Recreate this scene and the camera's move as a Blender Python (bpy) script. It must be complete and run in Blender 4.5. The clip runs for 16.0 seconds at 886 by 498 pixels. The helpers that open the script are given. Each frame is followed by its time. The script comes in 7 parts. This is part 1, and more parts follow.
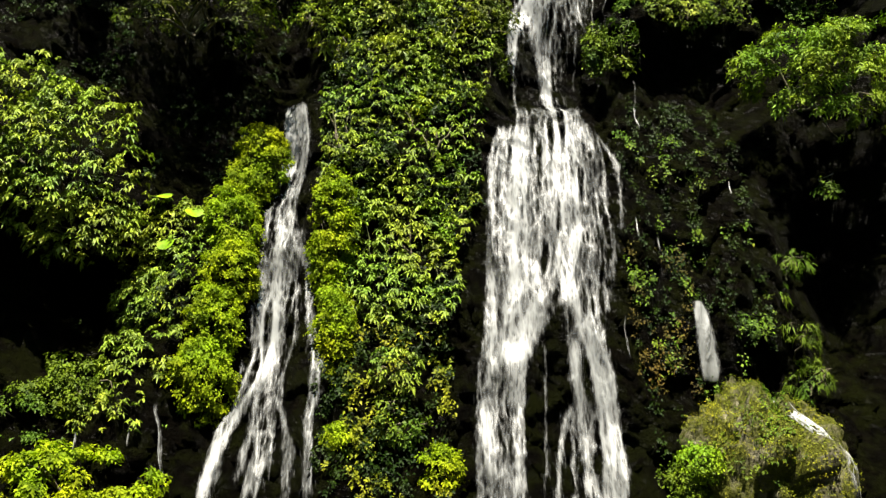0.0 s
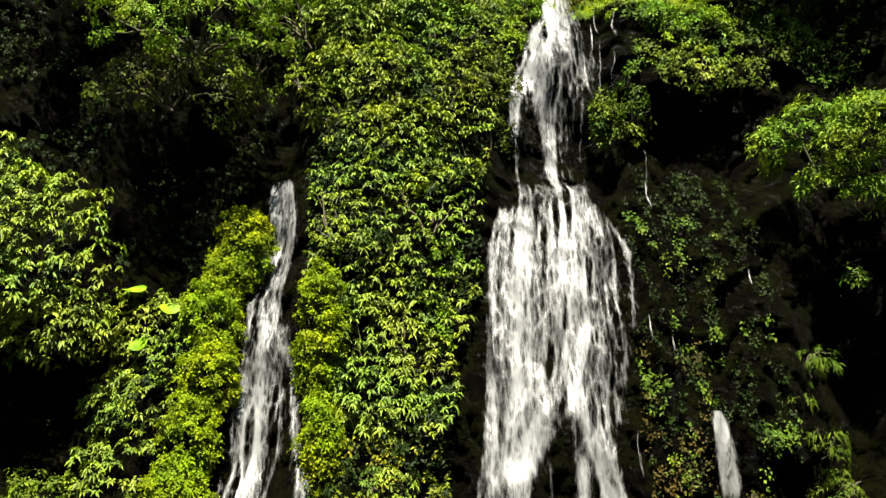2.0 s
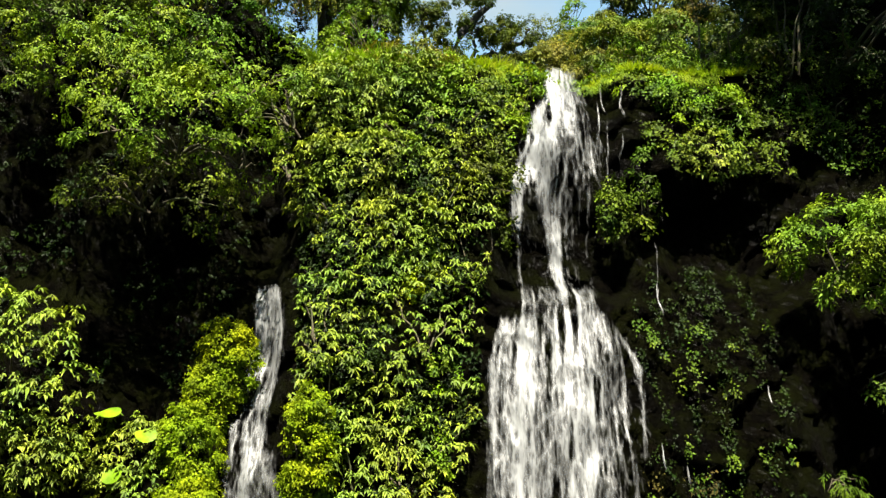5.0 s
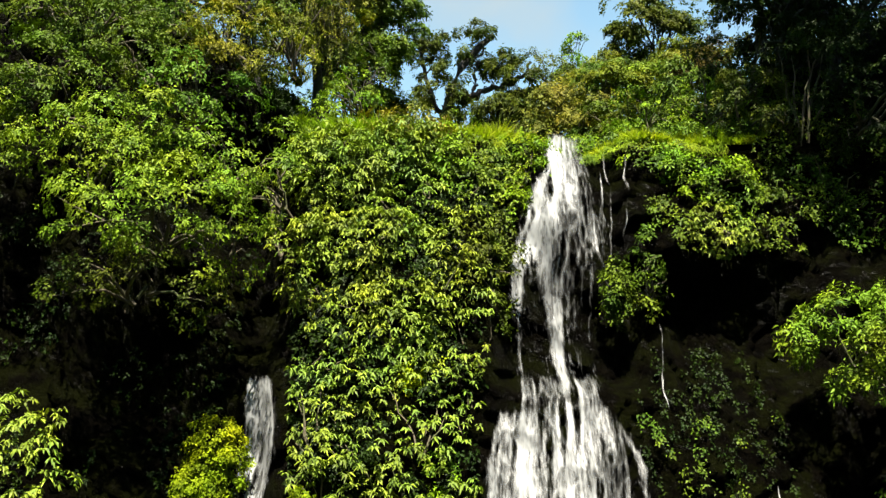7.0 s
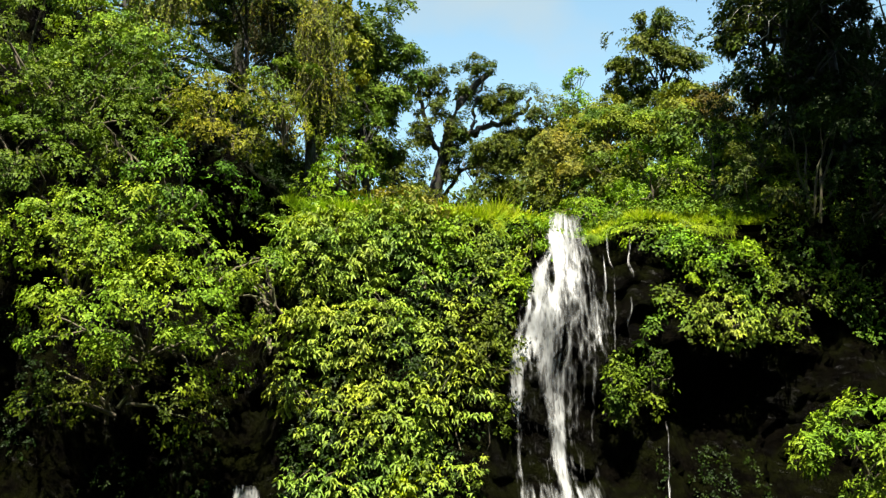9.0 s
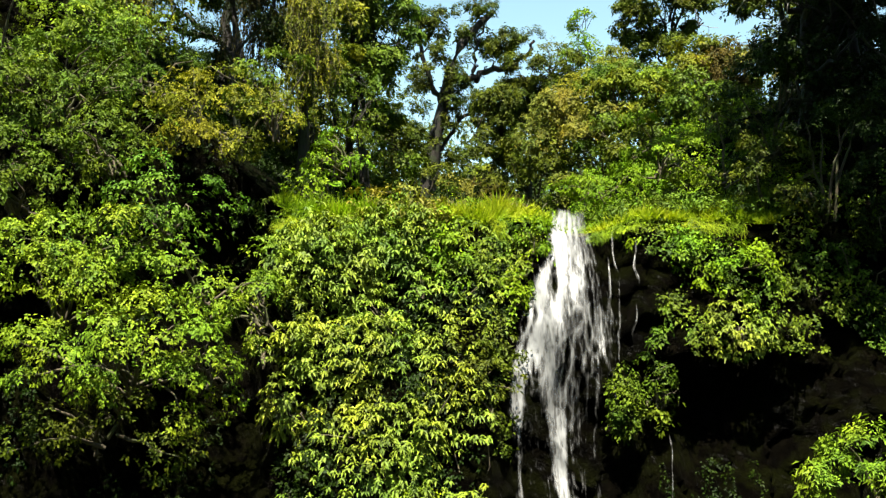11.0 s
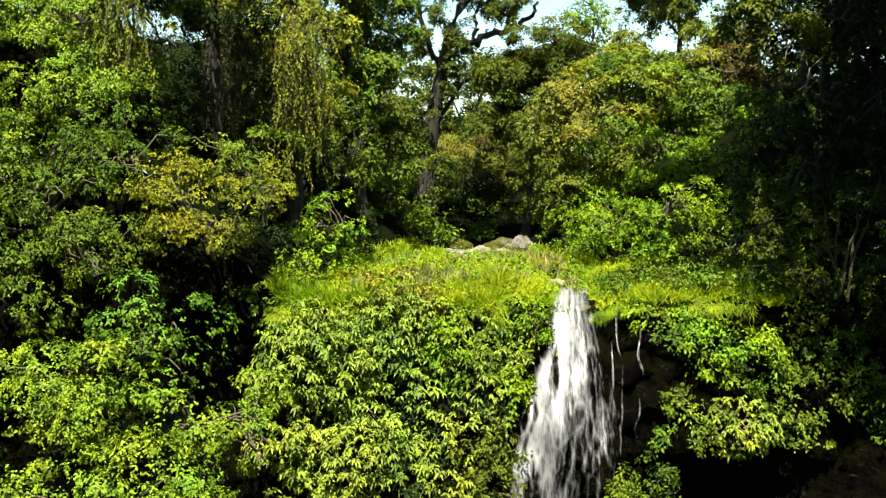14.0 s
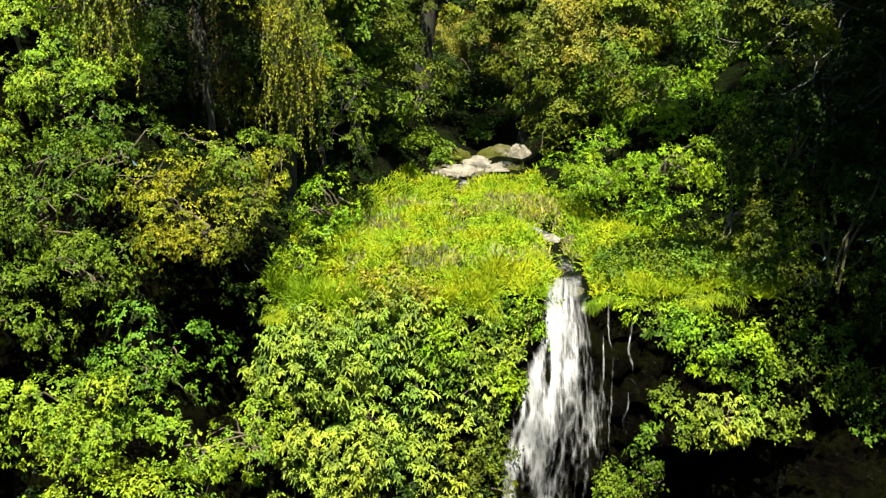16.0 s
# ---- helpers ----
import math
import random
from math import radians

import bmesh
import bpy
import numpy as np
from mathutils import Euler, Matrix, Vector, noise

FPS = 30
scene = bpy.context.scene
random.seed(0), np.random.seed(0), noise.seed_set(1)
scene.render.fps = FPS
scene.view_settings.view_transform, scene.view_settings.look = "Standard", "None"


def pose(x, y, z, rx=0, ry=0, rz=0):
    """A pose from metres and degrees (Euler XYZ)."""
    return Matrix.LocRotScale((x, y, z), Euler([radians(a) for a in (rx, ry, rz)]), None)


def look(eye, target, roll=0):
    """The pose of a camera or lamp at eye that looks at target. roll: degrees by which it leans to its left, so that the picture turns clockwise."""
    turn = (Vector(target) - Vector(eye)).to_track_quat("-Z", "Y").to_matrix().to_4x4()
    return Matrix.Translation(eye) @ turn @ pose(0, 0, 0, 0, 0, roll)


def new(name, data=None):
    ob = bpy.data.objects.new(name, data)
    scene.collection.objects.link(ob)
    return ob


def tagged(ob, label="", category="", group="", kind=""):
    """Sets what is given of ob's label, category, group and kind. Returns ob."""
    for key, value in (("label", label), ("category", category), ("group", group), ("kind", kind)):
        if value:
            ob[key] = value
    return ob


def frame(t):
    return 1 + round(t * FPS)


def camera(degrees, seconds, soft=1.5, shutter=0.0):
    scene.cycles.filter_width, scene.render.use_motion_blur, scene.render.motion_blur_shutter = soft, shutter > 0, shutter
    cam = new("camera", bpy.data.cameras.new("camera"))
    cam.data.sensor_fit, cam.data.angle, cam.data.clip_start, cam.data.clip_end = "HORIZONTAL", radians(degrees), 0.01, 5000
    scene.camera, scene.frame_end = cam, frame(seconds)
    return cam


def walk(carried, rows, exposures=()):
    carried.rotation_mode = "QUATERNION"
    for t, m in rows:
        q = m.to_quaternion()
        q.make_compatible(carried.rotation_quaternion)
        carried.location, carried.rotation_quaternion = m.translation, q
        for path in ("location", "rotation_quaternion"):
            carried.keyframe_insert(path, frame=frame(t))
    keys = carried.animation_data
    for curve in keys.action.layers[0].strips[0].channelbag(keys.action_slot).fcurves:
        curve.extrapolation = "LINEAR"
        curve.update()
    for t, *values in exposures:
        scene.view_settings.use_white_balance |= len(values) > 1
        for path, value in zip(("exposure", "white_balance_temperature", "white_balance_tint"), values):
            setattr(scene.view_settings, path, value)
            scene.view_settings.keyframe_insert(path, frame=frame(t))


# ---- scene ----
cam = camera(47.2, 16.0, soft=1.35)
METRES, EYE, TILT, LEAN, TURN = 30.0, 5.0, 10.2, 0.0, 0.0
ROWS = [
    (0.0, 0.0, 0.0, 0.0, -0.0, -0.0, -0.0),
    (0.5, 0.0008, 0.021, 0.0277, 0.0, -0.16, -0.02),
    (1.0, 0.0011, 0.0422, 0.055, -0.02, -0.27, -0.03),
    (1.5, 0.0022, 0.062, 0.0784, 0.01, -0.3, -0.03),
    (2.0, 0.0035, 0.0784, 0.0958, 0.03, -0.34, -0.0),
    (2.5, 0.0041, 0.0925, 0.1123, 0.03, -0.37, 0.02),
    (3.0, 0.005, 0.1051, 0.1288, 0.04, -0.42, 0.03),
    (3.5, 0.0056, 0.1167, 0.1463, 0.04, -0.47, 0.02),
    (4.0, 0.0057, 0.1273, 0.1649, 0.03, -0.54, 0.01),
    (6.5, 0.009, 0.173, 0.2682, 0.13, -0.9, -0.02),
    (7.0, 0.0103, 0.1827, 0.2903, 0.15, -0.97, -0.01),
    (7.5, 0.0112, 0.1929, 0.3126, 0.14, -1.06, -0.02),
    (8.0, 0.0117, 0.2046, 0.337, 0.13, -1.18, -0.03),
    (8.5, 0.0124, 0.2167, 0.3615, 0.12, -1.33, -0.03),
    (9.0, 0.0132, 0.2294, 0.3873, 0.13, -1.45, -0.05),
    (9.2, 0.0134, 0.2345, 0.3976, 0.13, -1.46, -0.05),
    (11.3, 0.0162, 0.2845, 0.5145, 0.22, -8.85, 0.11),
    (11.5, 0.0159, 0.2904, 0.53, 0.22, -9.68, 0.11),
    (12.0, 0.015, 0.3053, 0.5692, 0.19, -10.23, 0.05),
    (12.5, 0.0158, 0.3185, 0.6057, 0.22, -10.35, 0.08),
    (13.0, 0.0164, 0.3315, 0.6403, 0.23, -10.77, 0.12),
    (13.5, 0.0178, 0.3442, 0.6735, 0.25, -13.09, 0.2),
    (14.0, 0.0192, 0.3574, 0.707, 0.25, -15.7, 0.26),
    (14.5, 0.0204, 0.3743, 0.7502, 0.24, -18.44, 0.26),
    (15.0, 0.0225, 0.3915, 0.7971, 0.24, -21.14, 0.34),
    (15.5, 0.0237, 0.4101, 0.8462, 0.2, -24.44, 0.38),
    (16.0, 0.0248, 0.4293, 0.8953, 0.18, -27.69, 0.41),
]
walk(cam, [(t, pose(0, 0, EYE, TILT, LEAN, TURN) @ pose(METRES * x, METRES * y, METRES * z, 90 + pitch, roll, yaw)) for t, x, y, z, yaw, pitch, roll in ROWS])

from mathutils.bvhtree import BVHTree

# ---- world and sun ----
SUN_WAY = Vector((0.0, -0.31, 0.95)).normalized()
world = bpy.data.worlds.new("world")
scene.world = world
world.use_nodes = True
sky = world.node_tree.nodes.new("ShaderNodeTexSky")
sky.sky_type, sky.sun_disc = "NISHITA", False
sky.sun_elevation = math.asin(SUN_WAY.z)
sky.sun_rotation = math.atan2(SUN_WAY.x, SUN_WAY.y)
sky.air_density, sky.dust_density, sky.ozone_density = 1.0, 0.8, 0.3
haze = world.node_tree.nodes.new("ShaderNodeVectorMath")
haze.operation = "MULTIPLY"
haze.inputs[1].default_value = (1.06, 1.14, 0.98)
world.node_tree.links.new(sky.outputs["Color"], haze.inputs[0])
# humid haze that brightens the sky towards the horizon all round, and soft fair-weather clouds
wn, wl = world.node_tree.nodes, world.node_tree.links
way = wn.new("ShaderNodeTexCoord")
split = wn.new("ShaderNodeSeparateXYZ")
wl.new(way.outputs["Generated"], split.inputs["Vector"])
low = wn.new("ShaderNodeMapRange")
low.inputs["From Min"].default_value, low.inputs["From Max"].default_value = 0.75, 0.0
wl.new(split.outputs["Z"], low.inputs["Value"])
soft_low = wn.new("ShaderNodeMath")
soft_low.operation, soft_low.inputs[1].default_value = "POWER", 1.2
wl.new(low.outputs["Result"], soft_low.inputs[0])
veil = wn.new("ShaderNodeMix")
veil.data_type, veil.blend_type, veil.clamp_result = "RGBA", "ADD", False
veil.inputs[7].default_value = (0.85, 1.6, 1.85, 1)
wl.new(soft_low.outputs[0], veil.inputs[0])
wl.new(haze.outputs["Vector"], veil.inputs[6])
puff = wn.new("ShaderNodeTexNoise")
puff.inputs["Scale"].default_value, puff.inputs["Detail"].default_value = 3.4, 6
wl.new(way.outputs["Generated"], puff.inputs["Vector"])
white = wn.new("ShaderNodeMapRange")
white.inputs["From Min"].default_value, white.inputs["From Max"].default_value = 0.56, 0.72
wl.new(puff.outputs["Fac"], white.inputs["Value"])
clouds = wn.new("ShaderNodeMix")
clouds.data_type = "RGBA"
clouds.inputs[7].default_value = (2.9, 3.5, 3.7, 1)
wl.new(white.outputs["Result"], clouds.inputs[0])
wl.new(veil.outputs[2], clouds.inputs[6])
wl.new(clouds.outputs[2], wn["Background"].inputs["Color"])
world.node_tree.nodes["Background"].inputs["Strength"].default_value = 0.05
sun = new("sun", bpy.data.lights.new("sun", "SUN"))
sun.data.energy, sun.data.angle, sun.data.color = 5.0, radians(0.5), (1.0, 0.93, 0.80)
sun.matrix_world = look(SUN_WAY * 100, (0, 0, 0))
scene.view_settings.exposure = 2.06

# ---- materials ----
def material(name):
    m = bpy.data.materials.new(name)
    m.use_nodes = True
    return m, m.node_tree.nodes, m.node_tree.links, m.node_tree.nodes["Principled BSDF"]


def ramp(nodes, links, source, stops):
    r = nodes.new("ShaderNodeValToRGB")
    while len(r.color_ramp.elements) < len(stops):
        r.color_ramp.elements.new(0.5)
    for e, (p, c) in zip(r.color_ramp.elements, stops):
        e.position, e.color = p, (*c, 1)
    links.new(source, r.inputs["Fac"])
    return r.outputs["Color"]


def noise_node(nodes, links, scale, detail=4, stretch=None, rough=0.55):
    co = nodes.new("ShaderNodeTexCoord")
    n = nodes.new("ShaderNodeTexNoise")
    n.inputs["Scale"].default_value, n.inputs["Detail"].default_value = scale, detail
    n.inputs["Roughness"].default_value = rough
    if stretch:
        mp = nodes.new("ShaderNodeMapping")
        mp.inputs["Scale"].default_value = stretch
        links.new(co.outputs["Object"], mp.inputs["Vector"])
        links.new(mp.outputs["Vector"], n.inputs["Vector"])
    else:
        links.new(co.outputs["Object"], n.inputs["Vector"])
    return n.outputs["Fac"]


def mixed(nodes, links, fac, a, b, blend="MIX"):
    x = nodes.new("ShaderNodeMix")
    x.data_type, x.blend_type = "RGBA", blend
    for key, v in (("Factor", fac), ("A", a), ("B", b)):
        sock = [s for s in x.inputs if s.name == key and (s.type == "RGBA" or key == "Factor" and s.type == "VALUE")][0]
        if isinstance(v, bpy.types.NodeSocket):
            links.new(v, sock)
        elif key == "Factor":
            sock.default_value = v
        else:
            sock.default_value = (*v, 1)
    return [s for s in x.outputs if s.type == "RGBA"][0]


def bumped(nodes, links, bsdf, height, strength, distance):
    b = nodes.new("ShaderNodeBump")
    b.inputs["Strength"].default_value, b.inputs["Distance"].default_value = strength, distance
    links.new(height, b.inputs["Height"])
    links.new(b.outputs["Normal"], bsdf.inputs["Normal"])


def leaf_material(name, mid, through_share=0.1, gloss=0.5, patch=0.6, spread=0.18, shade_depth=1.0):
    """Leaves: much the same green on one plant, drifting from sprig to sprig and over metres, with clump light and
    shade put in.
    """
    m, nodes, links, bsdf = material(name)
    geo = nodes.new("ShaderNodeNewGeometry")
    lo, hi = tuple(v * (1 - spread) for v in mid), tuple(v * (1 + spread) for v in mid)
    own = ramp(nodes, links, geo.outputs["Random Per Island"], [(0.0, lo), (0.5, mid), (1.0, hi)])
    drift = noise_node(nodes, links, patch, 2)
    drift = ramp(nodes, links, drift, [(0.35, (0.74, 0.92, 0.9)), (0.65, (1.18, 1.05, 0.8))])
    col = mixed(nodes, links, 1.0, own, drift, "MULTIPLY")
    # Random sprig tones, widened to put light and shade contrast into the leaves.
    clump_shade = noise_node(nodes, links, 2.1, 2)
    clump_shade = ramp(nodes, links, clump_shade, [(0.32, tuple(1 - shade_depth * v for v in (0.6, 0.55, 0.45))), (0.68, tuple(1 + shade_depth * v for v in (0.5, 0.4, 0.15)))])
    col = mixed(nodes, links, 1.0, col, clump_shade, "MULTIPLY")
    vein = noise_node(nodes, links, 16, 3)
    vein = ramp(nodes, links, vein, [(0.3, (0.84, 0.84, 0.84)), (0.7, (1.1, 1.1, 1.1))])
    col = mixed(nodes, links, 1.0, col, vein, "MULTIPLY")
    links.new(col, bsdf.inputs["Base Color"])
    bsdf.inputs["Roughness"].default_value = gloss
    bsdf.inputs["Specular IOR Level"].default_value = 0.07
    tr = nodes.new("ShaderNodeBsdfTranslucent")
    glow = mixed(nodes, links, 1.0, col, (1.1, 1.25, 0.4), "MULTIPLY")
    links.new(glow, tr.inputs["Color"])
    mix = nodes.new("ShaderNodeMixShader")
    mix.inputs["Fac"].default_value = through_share
    links.new(bsdf.outputs["BSDF"], mix.inputs[1])
    links.new(tr.outputs["BSDF"], mix.inputs[2])
    links.new(mix.outputs["Shader"], nodes["Material Output"].inputs["Surface"])
    return m


LEAF_BROAD = leaf_material("leaf_broad", (0.158, 0.218, 0.026), 0.1, 0.42)
LEAF_MEDIUM = leaf_material("leaf_medium", (0.071, 0.116, 0.009))
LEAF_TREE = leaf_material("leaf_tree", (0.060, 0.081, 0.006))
LEAF_BRIGHT = leaf_material("leaf_bright", (0.138, 0.212, 0.014))
LEAF_BLUE = leaf_material("leaf_blue", (0.078, 0.165, 0.015))
LEAF_YELLOW = leaf_material("leaf_yellow", (0.134, 0.152, 0.010))
LEAF_MAT = leaf_material("leaf_mat", (0.205, 0.265, 0.006), 0.28, 0.65)
# Dark leaf and moss green, with shade of hollows and slopes put in.
LEAF_DARK_SHADED = leaf_material("leaf_dark_shaded", (0.013, 0.027, 0.0026), 0.2, 0.5)
LEAF_FRESH = leaf_material("leaf_fresh", (0.122, 0.212, 0.008))
LEAF_PALE = leaf_material("leaf_pale", (0.165, 0.165, 0.026))
GRASS = leaf_material("grass", (0.225, 0.29, 0.012), 0.38, 0.6, 0.9, 0.12, 0.3)
SEDGE = leaf_material("sedge", (0.27, 0.262, 0.15), 0.3, 0.6)
DRY = leaf_material("dry", (0.075, 0.060, 0.016), 0.25, 0.7)


def rock_material(name, dark, mid, light, moss, moss_share, rough):
    m, nodes, links, bsdf = material(name)
    grain = noise_node(nodes, links, 3.0, 8, None, 0.65)
    col = ramp(nodes, links, grain, [(0.3, dark), (0.52, mid), (0.75, light)])
    streak = noise_node(nodes, links, 1.0, 5, (2.2, 2.2, 0.35))
    streak = ramp(nodes, links, streak, [(0.35, (0.6, 0.6, 0.6)), (0.65, (1.2, 1.15, 1.05))])
    col = mixed(nodes, links, 1.0, col, streak, "MULTIPLY")
    film = noise_node(nodes, links, 1.1, 6, None, 0.7)
    film = ramp(nodes, links, film, [(1 - moss_share - 0.06, (0, 0, 0)), (1 - moss_share + 0.08, (1, 1, 1))])
    fine = noise_node(nodes, links, 22, 4)
    green = ramp(nodes, links, fine, [(0.3, tuple(v * 0.5 for v in moss)), (0.7, tuple(v * 1.35 for v in moss))])
    sep = nodes.new("ShaderNodeSeparateColor")
    links.new(film, sep.inputs["Color"])
    links.new(mixed(nodes, links, sep.outputs["Red"], col, green), bsdf.inputs["Base Color"])
    wet = noise_node(nodes, links, 0.8, 3)
    bsdf.inputs["Specular IOR Level"].default_value = 0.02
    rr = nodes.new("ShaderNodeMapRange")
    rr.inputs["To Min"].default_value, rr.inputs["To Max"].default_value = rough - 0.18, rough + 0.22
    links.new(wet, rr.inputs["Value"])
    links.new(rr.outputs["Result"], bsdf.inputs["Roughness"])
    bumped(nodes, links, bsdf, noise_node(nodes, links, 5, 10, None, 0.75), 1.0, 0.3)
    return m


# Overhang shade put into the colour; wet rock itself is far lighter.
ROCK_WET_SHADED = rock_material("rock_wet_shaded", (0.0012, 0.001, 0.0007), (0.0017, 0.0015, 0.001), (0.0055, 0.0046, 0.0028), (0.0045, 0.0052, 0.0012), 0.5, 0.3)
ROCK_BOULDER = rock_material("rock_boulder", (0.014, 0.013, 0.008), (0.15, 0.142, 0.098), (0.38, 0.36, 0.26), (0.078, 0.084, 0.014), 0.56, 0.75)
ROCK_PALE = rock_material("rock_pale", (0.16, 0.15, 0.12), (0.30, 0.285, 0.23), (0.42, 0.40, 0.34), (0.09, 0.10, 0.03), 0.3, 0.6)
# Canopy shade over the slopes is put into this near-black earth.
SOIL_SHADED = rock_material("soil", (0.0016, 0.0014, 0.0009), (0.0035, 0.003, 0.0017), (0.008, 0.007, 0.0035), (0.005, 0.008, 0.0018), 0.55, 0.9)


def bark_material(name, dark, light, moss):
    m, nodes, links, bsdf = material(name)
    n = noise_node(nodes, links, 5, 6, (3, 3, 0.6))
    col = ramp(nodes, links, n, [(0.35, dark), (0.7, light)])
    f = noise_node(nodes, links, 1.6, 4)
    f = ramp(nodes, links, f, [(0.5, (0, 0, 0)), (0.62, (1, 1, 1))])
    sep = nodes.new("ShaderNodeSeparateColor")
    links.new(f, sep.inputs["Color"])
    links.new(mixed(nodes, links, sep.outputs["Red"], col, moss), bsdf.inputs["Base Color"])
    bsdf.inputs["Roughness"].default_value = 0.9
    bumped(nodes, links, bsdf, n, 0.9, 0.05)
    return m


BARK = bark_material("bark", (0.010, 0.008, 0.006), (0.030, 0.025, 0.018), (0.018, 0.026, 0.006))
TWIG = bark_material("twig", (0.05, 0.04, 0.024), (0.11, 0.09, 0.05), (0.06, 0.07, 0.02))
DEADWOOD = bark_material("deadwood", (0.18, 0.165, 0.14), (0.32, 0.30, 0.26), (0.24, 0.22, 0.19))


def water_material():
    """Falling water: white threads with clear gaps; the mesh carries how dense each thread runs."""
    m, nodes, links, bsdf = material("falling_water")
    uv = nodes.new("ShaderNodeUVMap")
    uv.uv_map = "run"
    cover = nodes.new("ShaderNodeAttribute")
    cover.attribute_name = "cover"

    def threads(sx, sy, detail):
        mp = nodes.new("ShaderNodeMapping")
        mp.inputs["Scale"].default_value = (sx, sy, 1)
        n = nodes.new("ShaderNodeTexNoise")
        n.inputs["Scale"].default_value, n.inputs["Detail"].default_value = 1.0, detail
        n.inputs["Roughness"].default_value = 0.6
        links.new(uv.outputs["UV"], mp.inputs["Vector"])
        links.new(mp.outputs["Vector"], n.inputs["Vector"])
        return n.outputs["Fac"]

    def calc(op, a, b):
        c = nodes.new("ShaderNodeMath")
        c.operation = op
        for k, v in enumerate((a, b)):
            if isinstance(v, bpy.types.NodeSocket):
                links.new(v, c.inputs[k])
            else:
                c.inputs[k].default_value = v
        return c.outputs[0]

    fine = calc("SUBTRACT", threads(20, 3.2, 4), 0.5)
    broad = calc("SUBTRACT", threads(4.0, 0.9, 3), 0.5)
    body = calc("ADD", calc("MULTIPLY", fine, 1.1), calc("MULTIPLY", broad, 0.6))
    # lace: thin white runs that part and meet round small wet faces of rock
    stretch = nodes.new("ShaderNodeMapping")
    stretch.inputs["Scale"].default_value = (4.2, 1.5, 1)
    sway = nodes.new("ShaderNodeTexNoise")
    sway.inputs["Scale"].default_value, sway.inputs["Detail"].default_value = 2.5, 3
    lean = nodes.new("ShaderNodeMix")
    lean.data_type, lean.blend_type = "RGBA", "LINEAR_LIGHT"
    lean.inputs[0].default_value = 0.12
    cells = nodes.new("ShaderNodeTexVoronoi")
    cells.feature = "DISTANCE_TO_EDGE"
    cells.inputs["Scale"].default_value = 1.0
    links.new(uv.outputs["UV"], sway.inputs["Vector"])
    links.new(uv.outputs["UV"], lean.inputs[6])
    links.new(sway.outputs["Color"], lean.inputs[7])
    links.new(lean.outputs[2], stretch.inputs["Vector"])
    links.new(stretch.outputs["Vector"], cells.inputs["Vector"])
    lace = calc("SUBTRACT", 0.55, calc("MINIMUM", calc("MULTIPLY", cells.outputs["Distance"], 4.5), 1.0))
    body = calc("ADD", body, calc("MULTIPLY", lace, 0.27))
    rise = calc("ADD", body, calc("SUBTRACT", calc("MULTIPLY", cover.outputs["Fac"], 1.25), 0.27))
    fac = nodes.new("ShaderNodeMapRange")
    fac.interpolation_type = "SMOOTHSTEP"
    fac.inputs["From Min"].default_value, fac.inputs["From Max"].default_value = -0.05, 1.1
    links.new(rise, fac.inputs["Value"])
    bsdf.inputs["Base Color"].default_value = (0.37, 0.38, 0.372, 1)
    bsdf.inputs["Roughness"].default_value = 0.35
    bumped(nodes, links, bsdf, body, 0.3, 0.1)
    tr = nodes.new("ShaderNodeBsdfTranslucent")
    tr.inputs["Color"].default_value = (0.37, 0.382, 0.38, 1)
    white = nodes.new("ShaderNodeMixShader")
    white.inputs["Fac"].default_value = 0.35
    links.new(bsdf.outputs["BSDF"], white.inputs[1])
    links.new(tr.outputs["BSDF"], white.inputs[2])
    clear = nodes.new("ShaderNodeBsdfTransparent")
    out = nodes.new("ShaderNodeMixShader")
    links.new(fac.outputs["Result"], out.inputs["Fac"])
    links.new(clear.outputs["BSDF"], out.inputs[1])
    links.new(white.outputs["Shader"], out.inputs[2])
    links.new(out.outputs["Shader"], nodes["Material Output"].inputs["Surface"])
    return m


WATER = water_material()


def pool_material():
    m, nodes, links, bsdf = material("pool_water")
    bsdf.inputs["Base Color"].default_value = (0.02, 0.03, 0.025, 1)
    bsdf.inputs["Roughness"].default_value = 0.08
    bumped(nodes, links, bsdf, noise_node(nodes, links, 3, 4), 0.4, 0.05)
    return m


POOL = pool_material()

# ---- land form ----
def hashed(ix, iy, seed):
    h = (ix.astype(np.int64) * 374761393 + iy.astype(np.int64) * 668265263 + seed * 974634777) & 0xFFFFFFFF
    h = ((h ^ (h >> 13)) * 1274126177) & 0xFFFFFFFF
    return ((h ^ (h >> 16)) & 0xFFFF) / 65535.0


def value_noise(x, y, seed=0):
    """Smooth noise from -1 to 1 with cells 1 wide."""
    x, y = np.asarray(x, float), np.asarray(y, float)
    ix, iy = np.floor(x), np.floor(y)
    fx, fy = x - ix, y - iy
    fx, fy = fx * fx * (3 - 2 * fx), fy * fy * (3 - 2 * fy)
    a, b = hashed(ix, iy, seed), hashed(ix + 1, iy, seed)
    c, d = hashed(ix, iy + 1, seed), hashed(ix + 1, iy + 1, seed)
    return 2 * (a + (b - a) * fx + (c - a) * fy + (a - b - c + d) * fx * fy) - 1


def fbm(x, y, seed=0, octaves=4):
    return sum(value_noise(x * 2**k + 17 * k, y * 2**k - 9 * k, seed + k) * 0.5**k for k in range(octaves))


def bump(x, z, cx, cz, rx, rz):
    return np.exp(-(((x - cx) / rx) ** 2) - ((z - cz) / rz) ** 2)


def step(v, lo, hi):
    s = np.clip((v - lo) / (hi - lo), 0, 1)
    return s * s * (3 - 2 * s)


